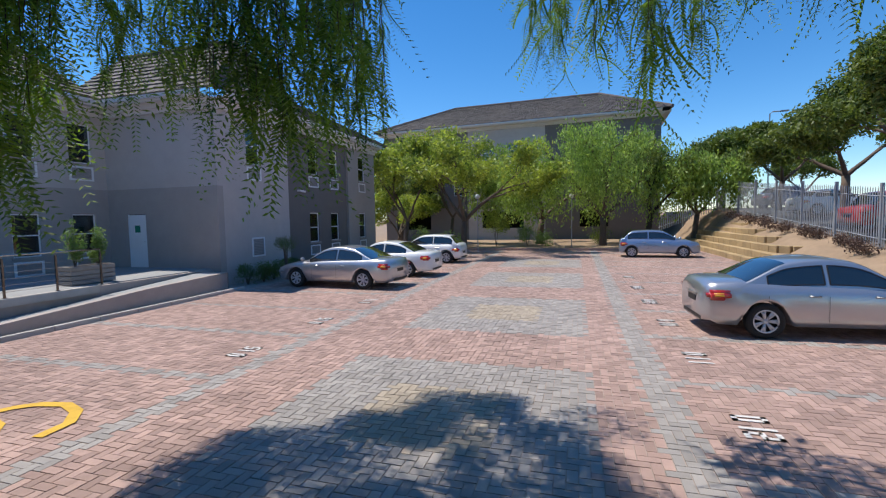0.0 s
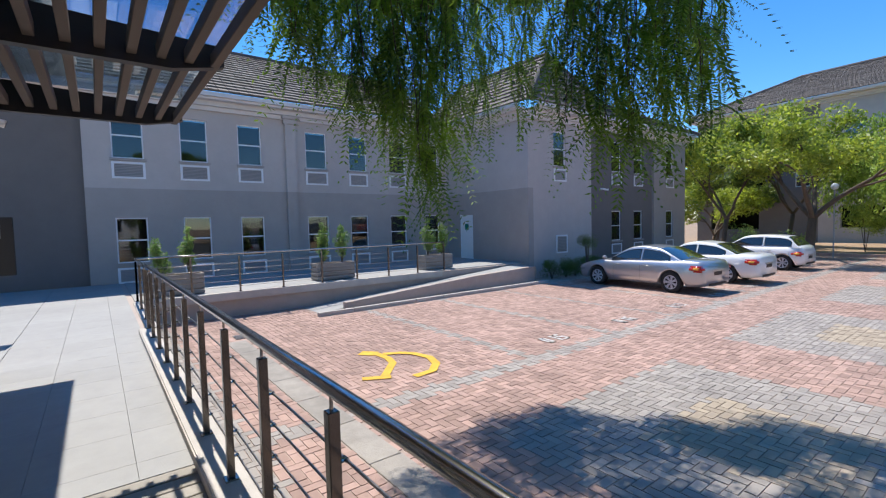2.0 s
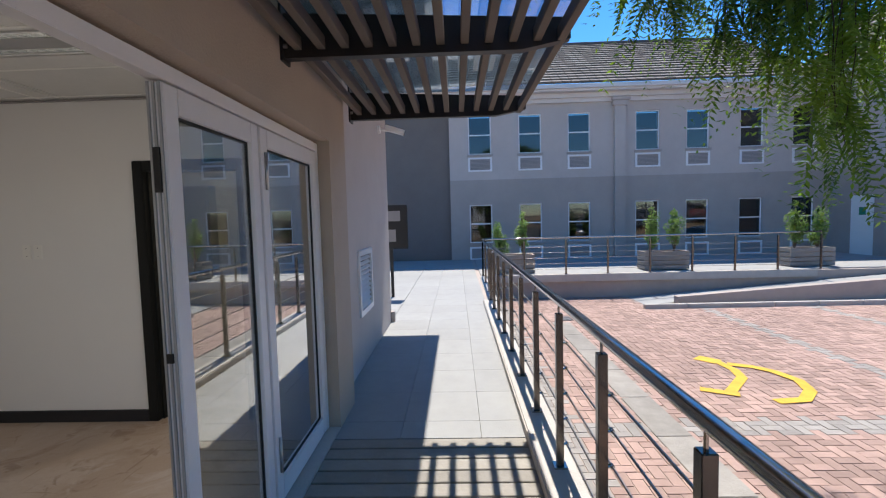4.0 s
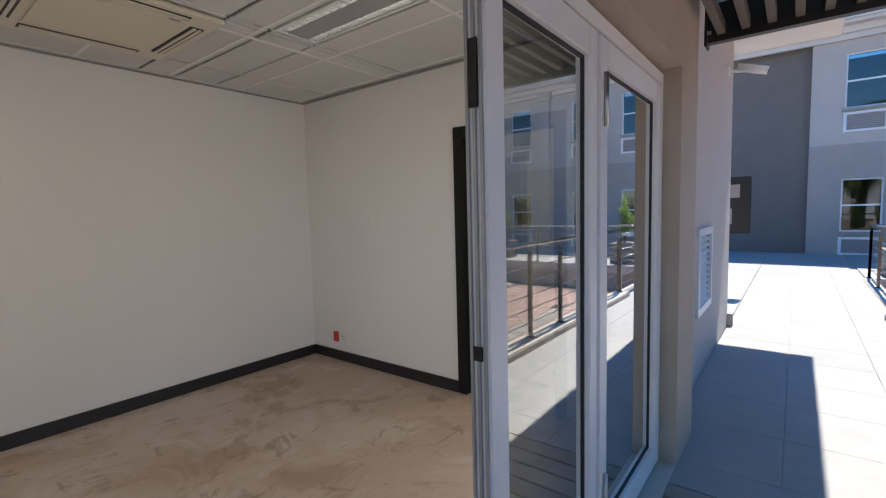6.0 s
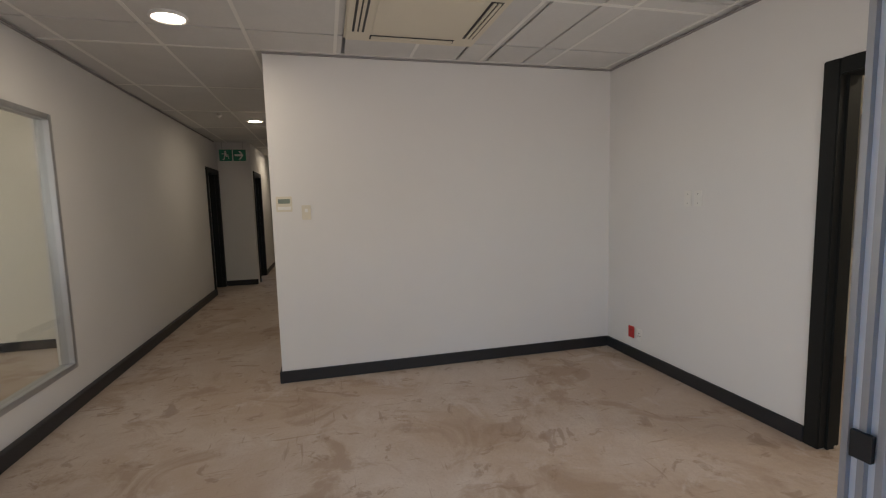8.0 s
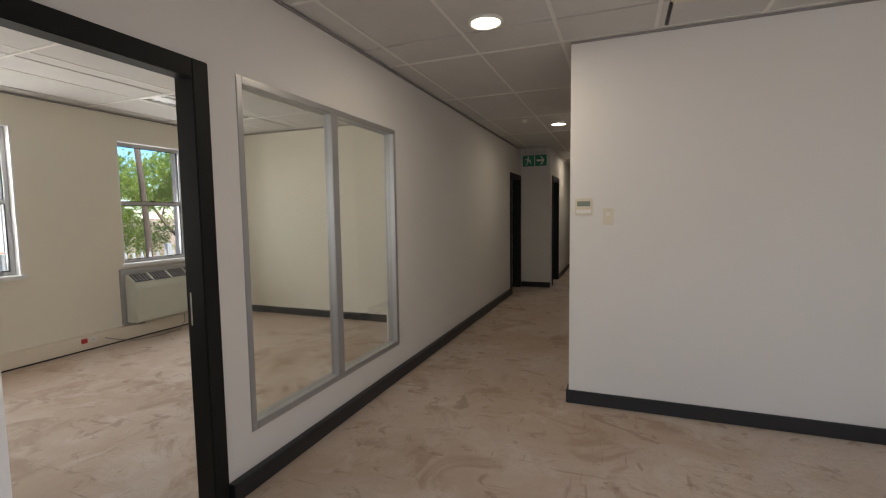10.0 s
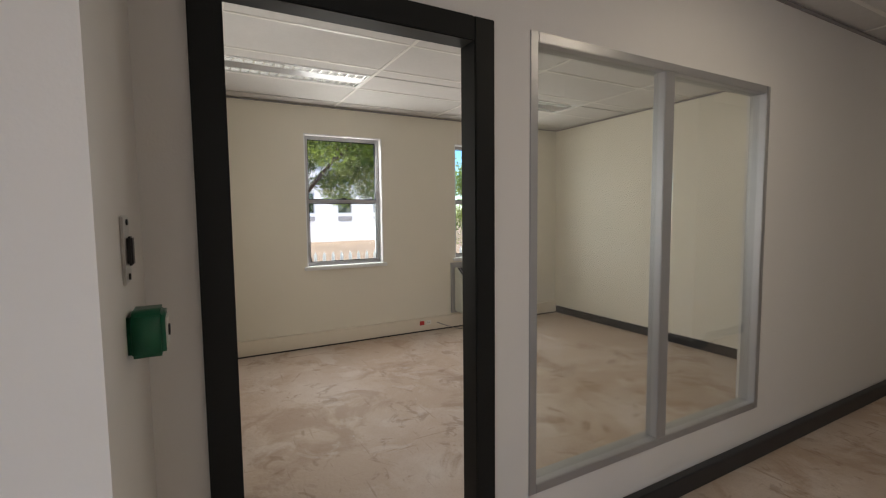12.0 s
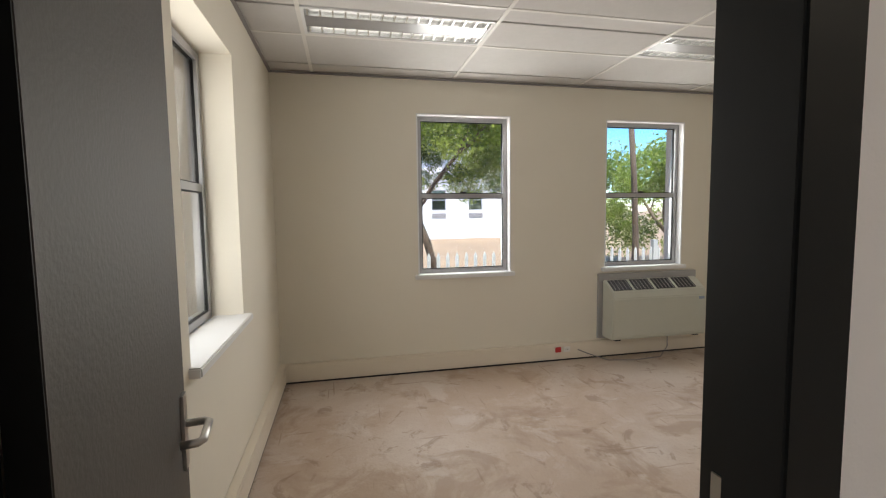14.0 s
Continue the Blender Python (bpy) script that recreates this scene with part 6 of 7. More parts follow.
pt = base("pepper_tree", (6.4, 1.8, LOT), "large pepper tree with drooping feathery green branches over the yard", "tree")
inv = pt.matrix_world.inverted()
rng = random.Random(11)
bm = bmesh.new()
tube(bm, [(0, 0, -0.3), (-0.1, 0.1, 1.2), (-0.5, 0.2, 2.6), (-1.2, 0.3, 3.8)], [0.42, 0.34, 0.28, 0.24], 12)
for tgt in ((-5.0, 1.2, 5.3), (-8.0, 0.8, 5.2), (-10.5, 1.4, 5.0), (-11.6, -0.8, 5.2), (-3.0, 1.6, 5.6), (-7.0, 2.4, 5.4)):
    mid = (tgt[0] * 0.45 - 0.6, tgt[1] * 0.4 + rng.uniform(-0.3, 0.3), 5.0)
    tube(bm, [(-1.2, 0.3, 3.8), mid, tgt], [0.16, 0.10, 0.03], 7)
part("trunk", bm, M["bark"], pt, "thick gnarled trunk and limbs", True)

nr = np.random.default_rng(8)
# one frond: leaflets in pairs along a drooping rachis, along +x, drooping to -z
leafl = []
for k in range(20):
    s = 0.012 + k * 0.0122
    droop = -1.3 * s * s / 0.2
    ll = 0.052 * (1 - 0.55 * abs(k / 19 - 0.35))
    for side in (-1, 1):
        a = np.array([s, 0, droop])
        d = np.array([0.62, side * 0.76, -0.22])
        d /= np.linalg.norm(d)
        w = np.array([0.78, -side * 0.6, 0.1]) * 0.0060
        leafl.append([a, a + d * ll * 0.45 + w, a + d * ll, a + d * ll * 0.45 - w])
frond = np.array(leafl).reshape(-1, 3)
quads, stems = [], bmesh.new()
strands = []
BOUGHS = (80, 77, 73.5, 70, 66, 61.5, 57.8, 54, 49, 44.5, 40, 36, 32.5, 28.5, 25.5, 22.8, 4, 1, -4, -8.5, -13, -17.5, -22, -27, -31)
for k in range(340):
    bough = BOUGHS[k % len(BOUGHS)]
    off = rng.gauss(0, 1.15)
    h = bough + off
    e = tip_angle(h)
    if (e > 29 and rng.random() < 0.9) or (h < 52 and rng.random() < 0.35):
        continue
    r = (3.6 + 0.9 * math.sin(bough * 1.7) if h > 10 else 4.4 + 0.8 * math.sin(bough * 1.7)) + rng.uniform(-0.25, 0.25)
    up = abs(rng.gauss(0, 1.0)) * (4.6 if h > -10 else 3.0) + 0.7 * off * off
    strands.append((h, min(e + up, 31), r))
for h, e, r in strands:
    x, y = -0.6 - r * math.sin(radians(h)), -0.8 + r * math.cos(radians(h))
    tip = 1.64 + r * math.tan(radians(e))
    root = tip + rng.uniform(1.3, 2.3)
    if y < 0.3:
        root = min(root, 4.6)
    n = 7
    dx, dy = rng.uniform(-0.4, 0.4), rng.uniform(-0.4, 0.4)
    pts = []
    for i in range(n):
        f = i / (n - 1)
        pts.append(Vector((x + dx * (1 - f) ** 2 + 0.03 * rng.uniform(-1, 1), y + dy * (1 - f) ** 2 + 0.03 * rng.uniform(-1, 1), root + (tip - root) * f)))
    tube(stems, [inv @ p for p in pts], [0.006 - 0.0007 * i for i in range(n)], 4, cap=False)
    m = int((root - tip) / 0.085)
    for q in range(m):
        f = 1 - (q / m) * 0.97
        if rng.random() < (0.55 if f < 0.55 else 0.22):
            continue
        i = min(int(f * (n - 1)), n - 2)
        p = inv @ pts[i].lerp(pts[i + 1], f * (n - 1) - i)
        an = q * 2.4 + rng.uniform(-0.5, 0.5)
        pitch = rng.uniform(-1.15, 0.15)
        ca, sa, cp, sp = math.cos(an), math.sin(an), math.cos(pitch), math.sin(pitch)
        R = np.array([[ca * cp, -sa, -ca * sp], [sa * cp, ca, -sa * sp], [sp, 0, cp]])
        roll = rng.uniform(-0.6, 0.6)
        cr, sr = math.cos(roll), math.sin(roll)
        R = R @ np.array([[1, 0, 0], [0, cr, -sr], [0, sr, cr]])
        quads.append(frond * rng.uniform(0.8, 1.35) @ R.T + np.array(p))
tagged(part("hanging_twig", stems, M["twig"], pt), "thin red-brown hanging twigs", kind="stuff")
V = np.concatenate(quads)
me = bpy.data.meshes.new("fronds")
me.from_pydata(V.tolist(), [], np.arange(len(V)).reshape(-1, 4).tolist())
me.materials.append(M["pepper_leaf"])
fr = new("fronds", me)
fr.parent = pt
tagged(fr, "feathery drooping green leaflets", kind="stuff")
cs = []
while len(cs) < 95:
    x, y = rng.uniform(-6.7, -2.75), rng.uniform(1.2, 5.4)
    if y < 5.35 - 0.42 * abs(x + 4.0) - (0.5 if x < -5.6 else 0):
        cs.append(inv @ Vector((x, y, rng.uniform(5.1, 5.9))))
for k in range(55):
    cs.append(inv @ Vector((rng.uniform(-1.9, 5.0), rng.uniform(0.0, 4.5), rng.uniform(5.1, 6.2))))
leaves("crown", cs, 150000, 0.46, 0.088, "pepper_leaf", pt, 9, 0.7, 0.3, 0.3)


# ---- inside: fixtures ----
def troffer(name, x0, x1, y0, y1, lab="recessed fluorescent fitting with mirror louvres"):
    """A 600 x 1200 recessed fitting with two rows of bright cross blades either side of a centre strip."""
    t = base(name, ((x0 + x1) / 2, (y0 + y1) / 2, CEIL), lab, "ceiling light", "ceiling lights")
    w, l = (x1 - x0) / 2, (y1 - y0) / 2
    bm = bmesh.new()
    for d in ((-w + 0.012, -w + 0.03, -l + 0.012, l - 0.012), (w - 0.03, w - 0.012, -l + 0.012, l - 0.012), (-w + 0.03, w - 0.03, -l + 0.012, -l + 0.03), (-w + 0.03, w - 0.03, l - 0.03, l - 0.012)):
        box(bm, *d, -0.004, 0.09)
    part("frame", bm, M["white_paint"], t)
    part("housing", boxed(-w + 0.012, w - 0.012, -l + 0.012, l - 0.012, 0.09, 0.095), M["white_paint"], t, "white housing")
    part("centre_strip", boxed(-0.07, 0.07, -l + 0.03, l - 0.03, 0.0, 0.006), M["alu_grey"], t, "flat grey centre strip")
    for s in (-1, 1):
        a, b = sorted((s * 0.075, s * (w - 0.035)))
        for e in (a, b - 0.004):
            part("reflector", boxed(e, e + 0.004, -l + 0.03, l - 0.03, 0.0, 0.05), M["louvre"], t, "mirror reflector")
        n = 16
        blade = None
        for k in range(n):
            y = -l + 0.05 + (2 * l - 0.1) * k / (n - 1)
            if blade is None:
                blade = part("blade", boxed(a + 0.004, b - 0.004, -0.004, 0.004, 0.0, 0.04), M["louvre"], t, "mirror cross blade")
                ob = blade
            else:
                ob = new("blade", blade.data)
                ob.parent = t
                tagged(ob, "mirror cross blade")
            ob.location = (0, y, 0)
        bm = bmesh.new()
        tube(bm, [(s * (w / 2 + 0.01), -l + 0.06, 0.06), (s * (w / 2 + 0.01), l - 0.06, 0.06)], 0.014, 10)
        # tube is off; its glow only imitates daylight glints
        part("tube", bm, M["unlit_tube_glow"], t, "fluorescent tube", True)
    return t


troffer("ceiling_light", *T1)
troffer("ceiling_light", *T2)
troffer("ceiling_light", *TL)


def downlight(x, y, watts):
    t = base("downlight", (x, y, CEIL), "round recessed downlight with a warm glowing lens", "ceiling light", "corridor downlights")
    bm = bmesh.new()
    ring = [(0.10 * math.cos(2 * math.pi * k / 24), 0.10 * math.sin(2 * math.pi * k / 24), -0.012) for k in range(25)]
    tube(bm, ring, 0.012, 6, cap=False)
    part("trim_ring", bm, M["plastic_white"], t, "white trim ring", True)
    bm = bmesh.new()
    bmesh.ops.create_circle(bm, cap_ends=True, segments=24, radius=0.092)
    bmesh.ops.translate(bm, verts=bm.verts[:], vec=(0, 0, -0.010))
    part("lens", bm, M["downlight"], t, "glowing lens")
    ld = bpy.data.lights.new("downlight_lamp", "AREA")
    ld.shape, ld.size, ld.energy, ld.color = "DISK", 0.16, watts, (1.0, 0.86, 0.66)
    new("downlight_lamp", ld).matrix_world = pose(x, y, CEIL - 0.03)


downlight(-0.99, -4.88, 2.2)
downlight(-0.99, -8.42, 1.1)
downlight(-1.05, -12.3, 1.6)

# daylight in the openings
for nm, sx, sz, watts, eye, aim in (("window_daylight", 0.76, 1.2, 5.5, (1.75, -2.30, 1.6), (1.75, -3.5, 1.5)), ("window_daylight", 0.76, 1.25, 11, (3.735, -4.176, 1.6), (2.0, -4.1, 1.45)),
                                    ("window_daylight", 0.78, 1.25, 7, (3.735, -6.02, 1.6), (2.0, -6.0, 1.45)), ("door_daylight", 3.3, 2.0, 9.5, (-2.7, -2.18, 1.15), (-2.6, -4.0, 0.9))):
    ld = bpy.data.lights.new(nm, "AREA")
    ld.shape, ld.size, ld.size_y, ld.energy, ld.color = "RECTANGLE", sx, sz, watts, (1.0, 0.96, 0.91)
    new(nm, ld).matrix_world = look(eye, aim)
downlight(-5.35, -3.0, 3.5)

# air-conditioning cassette
ac = base("ceiling_cassette", ((AC[0] + AC[1]) / 2, (AC[2] + AC[3]) / 2, CEIL), "yellowed square air-conditioning cassette in the ceiling", "air conditioner")
part("panel", boxed(-0.475, 0.475, -0.475, 0.475, -0.03, 0.0, bevel=0.012), M["plastic_cream"], ac)
part("intake_grille", boxed(-0.30, 0.30, -0.30, 0.30, -0.038, -0.0301, bevel=0.004), M["plastic_cream"], ac)
for rz in (0, 90, 180, 270):
    fl = part("air_slot", boxed(-0.30, 0.30, 0.345, 0.425, -0.032, -0.0302), M["black"], ac, "dark air slot")
    fl.rotation_euler = (0, 0, radians(rz))
    for o in (0.362, 0.392):
        fl = part("flap", boxed(-0.29, 0.29, o, o + 0.018, -0.040, -0.033), M["plastic_cream"], ac)
        fl.rotation_euler = (0, 0, radians(rz))
part("badge", boxed(-0.28, -0.22, 0.318, 0.335, -0.0315, -0.030), M["grille_grey"], ac, "small grey badge")


def plate(name, lab, cat, x, y, z, w, h, face, mat, bits=()):
    """A wall plate at (x, y, z), its centre; face: 'N' (looks to +y), 'E' (+x), 'W' (-x), 'S' (-y)."""
    rz = {"N": 0, "E": -90, "S": 180, "W": 90}[face]
    p = base(name, (x, y, z), lab, cat, rz=rz)
    part("plate", boxed(-w / 2, w / 2, 0.0005, 0.010, -h / 2, h / 2, bevel=0.003), M[mat], p)
    for nm, x0, x1, z0, z1, dpt, mt in bits:
        part(nm, boxed(x0, x1, 0.010, 0.010 + dpt, z0, z1, bevel=0.001, seg=1), M[mt], p)
    return p


plate("thermostat", "cream wall thermostat with a small grey-green display", "thermostat", -1.545, -5.46, 1.455, 0.12, 0.12, "N", "plastic_cream",
      [("display", -0.045, 0.045, 0.005, 0.040, 0.002, "lcd"), ("button", -0.05, 0.05, -0.045, -0.02, 0.002, "plastic_white")])
plate("light_switch", "white single rocker light switch", "light switch", -1.71, -5.46, 1.385, 0.07, 0.115, "N", "plastic_cream",
      [("rocker", -0.012, 0.012, 0.002, 0.030, 0.003, "plastic_white"), ("screw", -0.003, 0.003, 0.044, 0.05, 0.001, "steel_brushed"), ("screw", -0.003, 0.003, -0.05, -0.044, 0.001, "steel_brushed")])
for y in (-4.48, -4.385):
    plate("light_switch", "white blank wall plate beside its twin", "light switch", -4.475, y, 1.415, 0.07, 0.115, "E", "plastic_white",
          [("screw", -0.003, 0.003, 0.03, 0.036, 0.001, "black"), ("screw", -0.003, 0.003, -0.036, -0.03, 0.001, "black")])
plate("socket_outlet", "red dedicated power socket above the skirting", "power socket", -4.475, -5.10, 0.235, 0.075, 0.105, "E", "plastic_red", [("pin_hole", -0.004, 0.004, 0.015, 0.025, 0.001, "black")])
plate("socket_outlet", "white power socket above the skirting", "power socket", -4.475, -4.99, 0.23, 0.07, 0.105, "E", "plastic_white",
      [("pin_hole", -0.004, 0.004, 0.012, 0.022, 0.001, "black"), ("pin_hole", -0.016, -0.008, -0.012, -0.004, 0.001, "black"), ("pin_hole", 0.008, 0.016, -0.012, -0.004, 0.001, "black")])
# distribution board in the small room
db = base("distribution_board", (-6.2, -4.12, 1.51), "grey metal distribution board seen through the doorway", "electrical cabinet")
part("body", boxed(0.0, 0.16, -0.3, 0.3, -0.54, 0.54, bevel=0.005), M["alu_grey"], db)
part("cabinet_door", boxed(0.16, 0.175, -0.28, 0.28, -0.52, 0.52, bevel=0.004), M["alu_grey"], db)
part("lock", boxed(0.176, 0.19, -0.25, -0.22, 0.03, 0.14), M["black"], db, "black lock")
part("warning_label", boxed(0.1755, 0.177, -0.27, -0.14, 0.44, 0.49), M["line_yellow"], db, "small yellow label")

# exit sign
sg = base("exit_sign", (-0.16, -10.60, 2.378), "green exit sign with a running figure and an arrow", "exit sign")
sg.scale = (0.87, 1.0, 0.92)
part("board", boxed(-0.42, 0.12, -0.012, 0.012, -0.125, 0.125, bevel=0.003), M["plastic_white"], sg, "white board")
for x0, x1 in ((-0.405, -0.16), (-0.14, 0.105)):
    part("panel", boxed(x0, x1, 0.0125, 0.0145, -0.11, 0.11), M["sign_green"], sg, "green panel")
bm = bmesh.new()
v = [bm.verts.new((x, 0.0165, z)) for x, z in ((0.02 - 0.38, 0.0), (-0.30, 0.08), (-0.26, 0.08), (-0.315, 0.02), (-0.19, 0.02), (-0.19, -0.02), (-0.315, -0.02), (-0.26, -0.08), (-0.30, -0.08))]
bm.faces.new(v)
part("arrow", bm, M["plastic_white"], sg, "white arrow")
bm = bmesh.new()
for a, b, c, d in ((-0.03, 0.0, 0.055, 0.085), (-0.035, 0.005, -0.01, 0.05), (0.005, 0.05, 0.02, 0.035), (-0.07, -0.035, 0.0, 0.015), (-0.07, -0.02, -0.03, -0.01), (-0.08, -0.065, -0.07, -0.03), (0.0, 0.015, -0.07, -0.01), (0.015, 0.045, -0.085, -0.07)):
    box(bm, a, b, 0.0150, 0.0165, c, d)
part("figure", bm, M["plastic_white"], sg, "white pictogram")
bm = bmesh.new()
for x in (-0.35, 0.05):
    tube(bm, [(x, 0, 0.12), (x, 0, 0.27)], 0.006, 6)
part("hanger", bm, M["steel_brushed"], sg, "thin hangers")
for x, y in ((-0.62, -8.0),):
    s = base("sprinkler", (x, y, CEIL), "small white ceiling sensor", "sensor")
    bm = bmesh.new()
    tube(bm, [(0, 0, 0), (0, 0, -0.03), (0, 0, -0.05)], [0.03, 0.03, 0.012], 10)
    part("body", bm, M["plastic_white"], s)

# trunking in the office
for nm, d in (("trunking", (3.54, 3.59, -7.254, -2.53)), ("trunking", (0.95, 3.54, -2.58, -2.53))):
    t = base(nm, (0, 0, 0.015), "cream metal cable trunking along the skirting", "cable trunking")
    part("body", boxed(*d, 0.0, 0.150, bevel=0.004), M["trunking"], t)
    if d[1] - d[0] < 0.1:
        part("lid", boxed(d[0] - 0.003, d[0] - 0.0005, d[2] + 0.03, d[3] - 0.06, 0.02, 0.125), M["trunking"], t)
    else:
        part("lid", boxed(d[0] + 0.03, d[1] - 0.03, d[2] - 0.003, d[2] - 0.0005, 0.02, 0.125), M["trunking"], t)
    # solid black strip paints the shade below the trunking
    part("gap", boxed(d[0] + 0.004, d[1] - 0.002, d[2] + 0.004, d[3] - 0.002, -0.0145, 0.0), M["black"], t, "black strip for the shade under the trunking")
plate("socket_outlet", "small red power socket on the trunking", "power socket", 3.5365, -5.075, 0.112, 0.06, 0.05, "W", "plastic_red")
plate("socket_outlet", "small white power socket on the trunking", "power socket", 3.5365, -5.165, 0.112, 0.07, 0.05, "W", "plastic_white", [("pin_hole", -0.01, -0.004, -0.004, 0.004, 0.001, "black"), ("pin_hole", 0.01, 0.016, -0.004, 0.004, 0.001, "black")])

# wall air conditioner
u = base("wall_air_conditioner", (3.59, -6.055, 0.205), "beige console air conditioner under the window", "air conditioner")
part("back_plate", boxed(-0.03, 0.0, -0.56, 0.54, -0.02, 0.62), M["alu_grey"], u, "grey back plate")
bm = bmesh.new()
pr = [(-0.03, 0.0), (-0.20, 0.0), (-0.215, 0.03), (-0.22, 0.40), (-0.19, 0.47), (-0.06, 0.56), (-0.03, 0.56)]
a = [bm.verts.new((x, -0.53, z)) for x, z in pr]
b = [bm.verts.new((x, 0.50, z)) for x, z in pr]
bm.faces.new(a)
bm.faces.new(b[::-1])
for i in range(len(pr)):
    j = (i + 1) % len(pr)
    bm.faces.new((a[i], b[i], b[j], a[j]))
bmesh.ops.recalc_face_normals(bm, faces=bm.faces[:])
bmesh.ops.bevel(bm, geom=bm.edges[:], offset=0.008, segments=2, affect="EDGES")
part("casing", bm, M["ac_grey"], u)
for k in range(4):
    g = part("air_grille", boxed(-0.07, 0.07, -0.10, 0.10, 0.0, 0.006), M["black"], u, "dark outlet grille")
    g.location, g.rotation_euler = (-0.128, -0.33 + 0.235 * k, 0.516), (0, radians(-34.5), 0)
    for j in range(5):
        gl = part("grille_bar", boxed(-0.07, 0.07, -0.003, 0.003, 0.006, 0.011), M["grille_grey"], u, "grey grille bar")
        gl.location, gl.rotation_euler = (-0.128, -0.33 + 0.235 * k - 0.08 + 0.04 * j, 0.516), (0, radians(-34.5), 0)
part("badge", boxed(-0.2235, -0.22, -0.50, -0.44, 0.36, 0.385), M["car_blue"], u, "small blue badge")
for y in (-0.45, 0.42):
    part("foot", boxed(-0.18, -0.05, y - 0.03, y + 0.03, -0.015, 0.0), M["black"], u, "black foot")
cb = base("power_cable", (3.45, -5.90, 0.0), "loose grey cable hanging from the air conditioner", "cable")
bm = bmesh.new()
tube(bm, [(0.05, -0.35, 0.17), (0.02, -0.33, 0.08), (-0.05, -0.2, 0.006), (-0.08, 0.1, 0.006), (-0.02, 0.35, 0.006), (0.06, 0.5, 0.05), (0.08, 0.62, 0.10)], 0.005, 6)
part("cable", bm, M["grille_grey"], cb, "", True)

# release button and break-glass box by the entrance
RB = (-0.345, -2.56)
pb = base("release_button", (RB[0], RB[1], 1.375), "brushed steel plate with a black rocker button", "door release", rz=180)
part("plate", boxed(-0.045, 0.045, 0.0005, 0.006, -0.065, 0.065, bevel=0.003), M["steel_brushed"], pb)
part("rocker", boxed(-0.015, 0.015, 0.006, 0.016, -0.03, 0.025, bevel=0.003), M["black"], pb, "black rocker")
for z in (-0.052, 0.052):
    bm = bmesh.new()
    tube(bm, [(0, 0.004, z), (0, 0.009, z)], 0.006, 8)
    part("screw", bm, M["black"], pb)
bg = base("break_glass_box", (RB[0] + 0.005, RB[1], 1.212), "green emergency break-glass call point", "call point", rz=180)
part("body", boxed(-0.047, 0.047, 0.0005, 0.062, -0.042, 0.045, bevel=0.008, seg=3), M["plastic_green"], bg, "", True)
part("front", boxed(-0.032, 0.032, 0.0622, 0.065, -0.030, 0.028, bevel=0.003), M["plastic_white"], bg, "white front label")
part("push_disc", boxed(-0.010, 0.010, 0.0652, 0.067, -0.010, 0.010, bevel=0.003), M["black"], bg, "black push mark")

# on the walkway wall
vt = base("wall_vent", (-6.045, -2.06, 0.915), "large white louvred wall vent", "air vent")
bm = bmesh.new()
for p in ((-0.36, 0.36, -0.36, -0.30), (-0.36, 0.36, 0.30, 0.36), (-0.36, -0.31, -0.30, 0.30), (0.31, 0.36, -0.30, 0.30)):
    box(bm, p[0], p[1], 0.001, 0.025, p[2], p[3])
part("vent_frame", bm, M["alu_white"], vt)
lv = None
for k in range(11):
    if lv is None:
        bm = bmesh.new()
        v = [bm.verts.new(p) for p in ((-0.31, -0.02, 0.036), (0.31, -0.02, 0.036), (0.31, 0.012, 0.008), (-0.31, 0.012, 0.008), (-0.31, 0.010, 0.003), (0.31, 0.010, 0.003))]
        bm.faces.new((v[0], v[1], v[2], v[3]))
        bm.faces.new((v[3], v[2], v[5], v[4]))
        lv = part("slat", bm, M["alu_white"], vt, "angled slat")
        ob = lv
    else:
        ob = new("slat", lv.data)
        ob.parent = vt
        tagged(ob, "angled slat")
    ob.location = (0, 0, -0.30 + 0.054 * k)
part("backing", boxed(-0.32, 0.32, -0.09, -0.08, -0.31, 0.31), M["dark_inside"], vt, "dark duct")
cc = base("security_camera", (-7.3, -2.06, 2.86), "white bullet security camera on a wall bracket", "security camera")
bm = bmesh.new()
tube(bm, [(0, 0.0, 0), (0, 0.03, 0)], 0.055, 16)
part("mount", bm, M["white_paint"], cc)
bm = bmesh.new()
tube(bm, [(0, 0.03, 0), (-0.02, 0.10, -0.01), (-0.06, 0.16, -0.01)], 0.016, 8)
part("arm", bm, M["white_paint"], cc, "", True)
bm = bmesh.new()
tube(bm, [(-0.02, 0.10, 0.03), (-0.04, 0.36, -0.05)], 0.042, 16)
part("housing", bm, M["white_paint"], cc, "", True)
bm = bmesh.new()
tube(bm, [(-0.04, 0.361, -0.05), (-0.041, 0.366, -0.052)], 0.034, 16)
part("lens", bm, M["black"], cc, "dark lens")
part("skirting_block", boxed(-8.0, -7.9, -2.06, -2.0, 0.0, 0.16, bevel=0.005), M["plinth"], base("wall_foot", (0, 0, 0), "small rendered block at the wall's foot", kind="structure"))

nb2 = base("notice_board", (-10.2, -2.35, 1.45), "dark framed notice board in the side passage", "notice board")
part("frame", boxed(-0.04, 0.0, -0.35, 0.35, -0.45, 0.45, bevel=0.01), M["black"], nb2)
part("sheet", boxed(0.001, 0.004, -0.16, 0.10, -0.30, -0.05), M["grille_grey"], nb2, "grey notice sheet")
part("sheet", boxed(0.001, 0.004, -0.22, 0.2, 0.12, 0.33), M["grille_grey"], nb2, "grey notice sheet")
part("stand", boxed(-0.04, 0.0, -0.03, 0.03, -1.45, -0.45), M["black"], nb2)


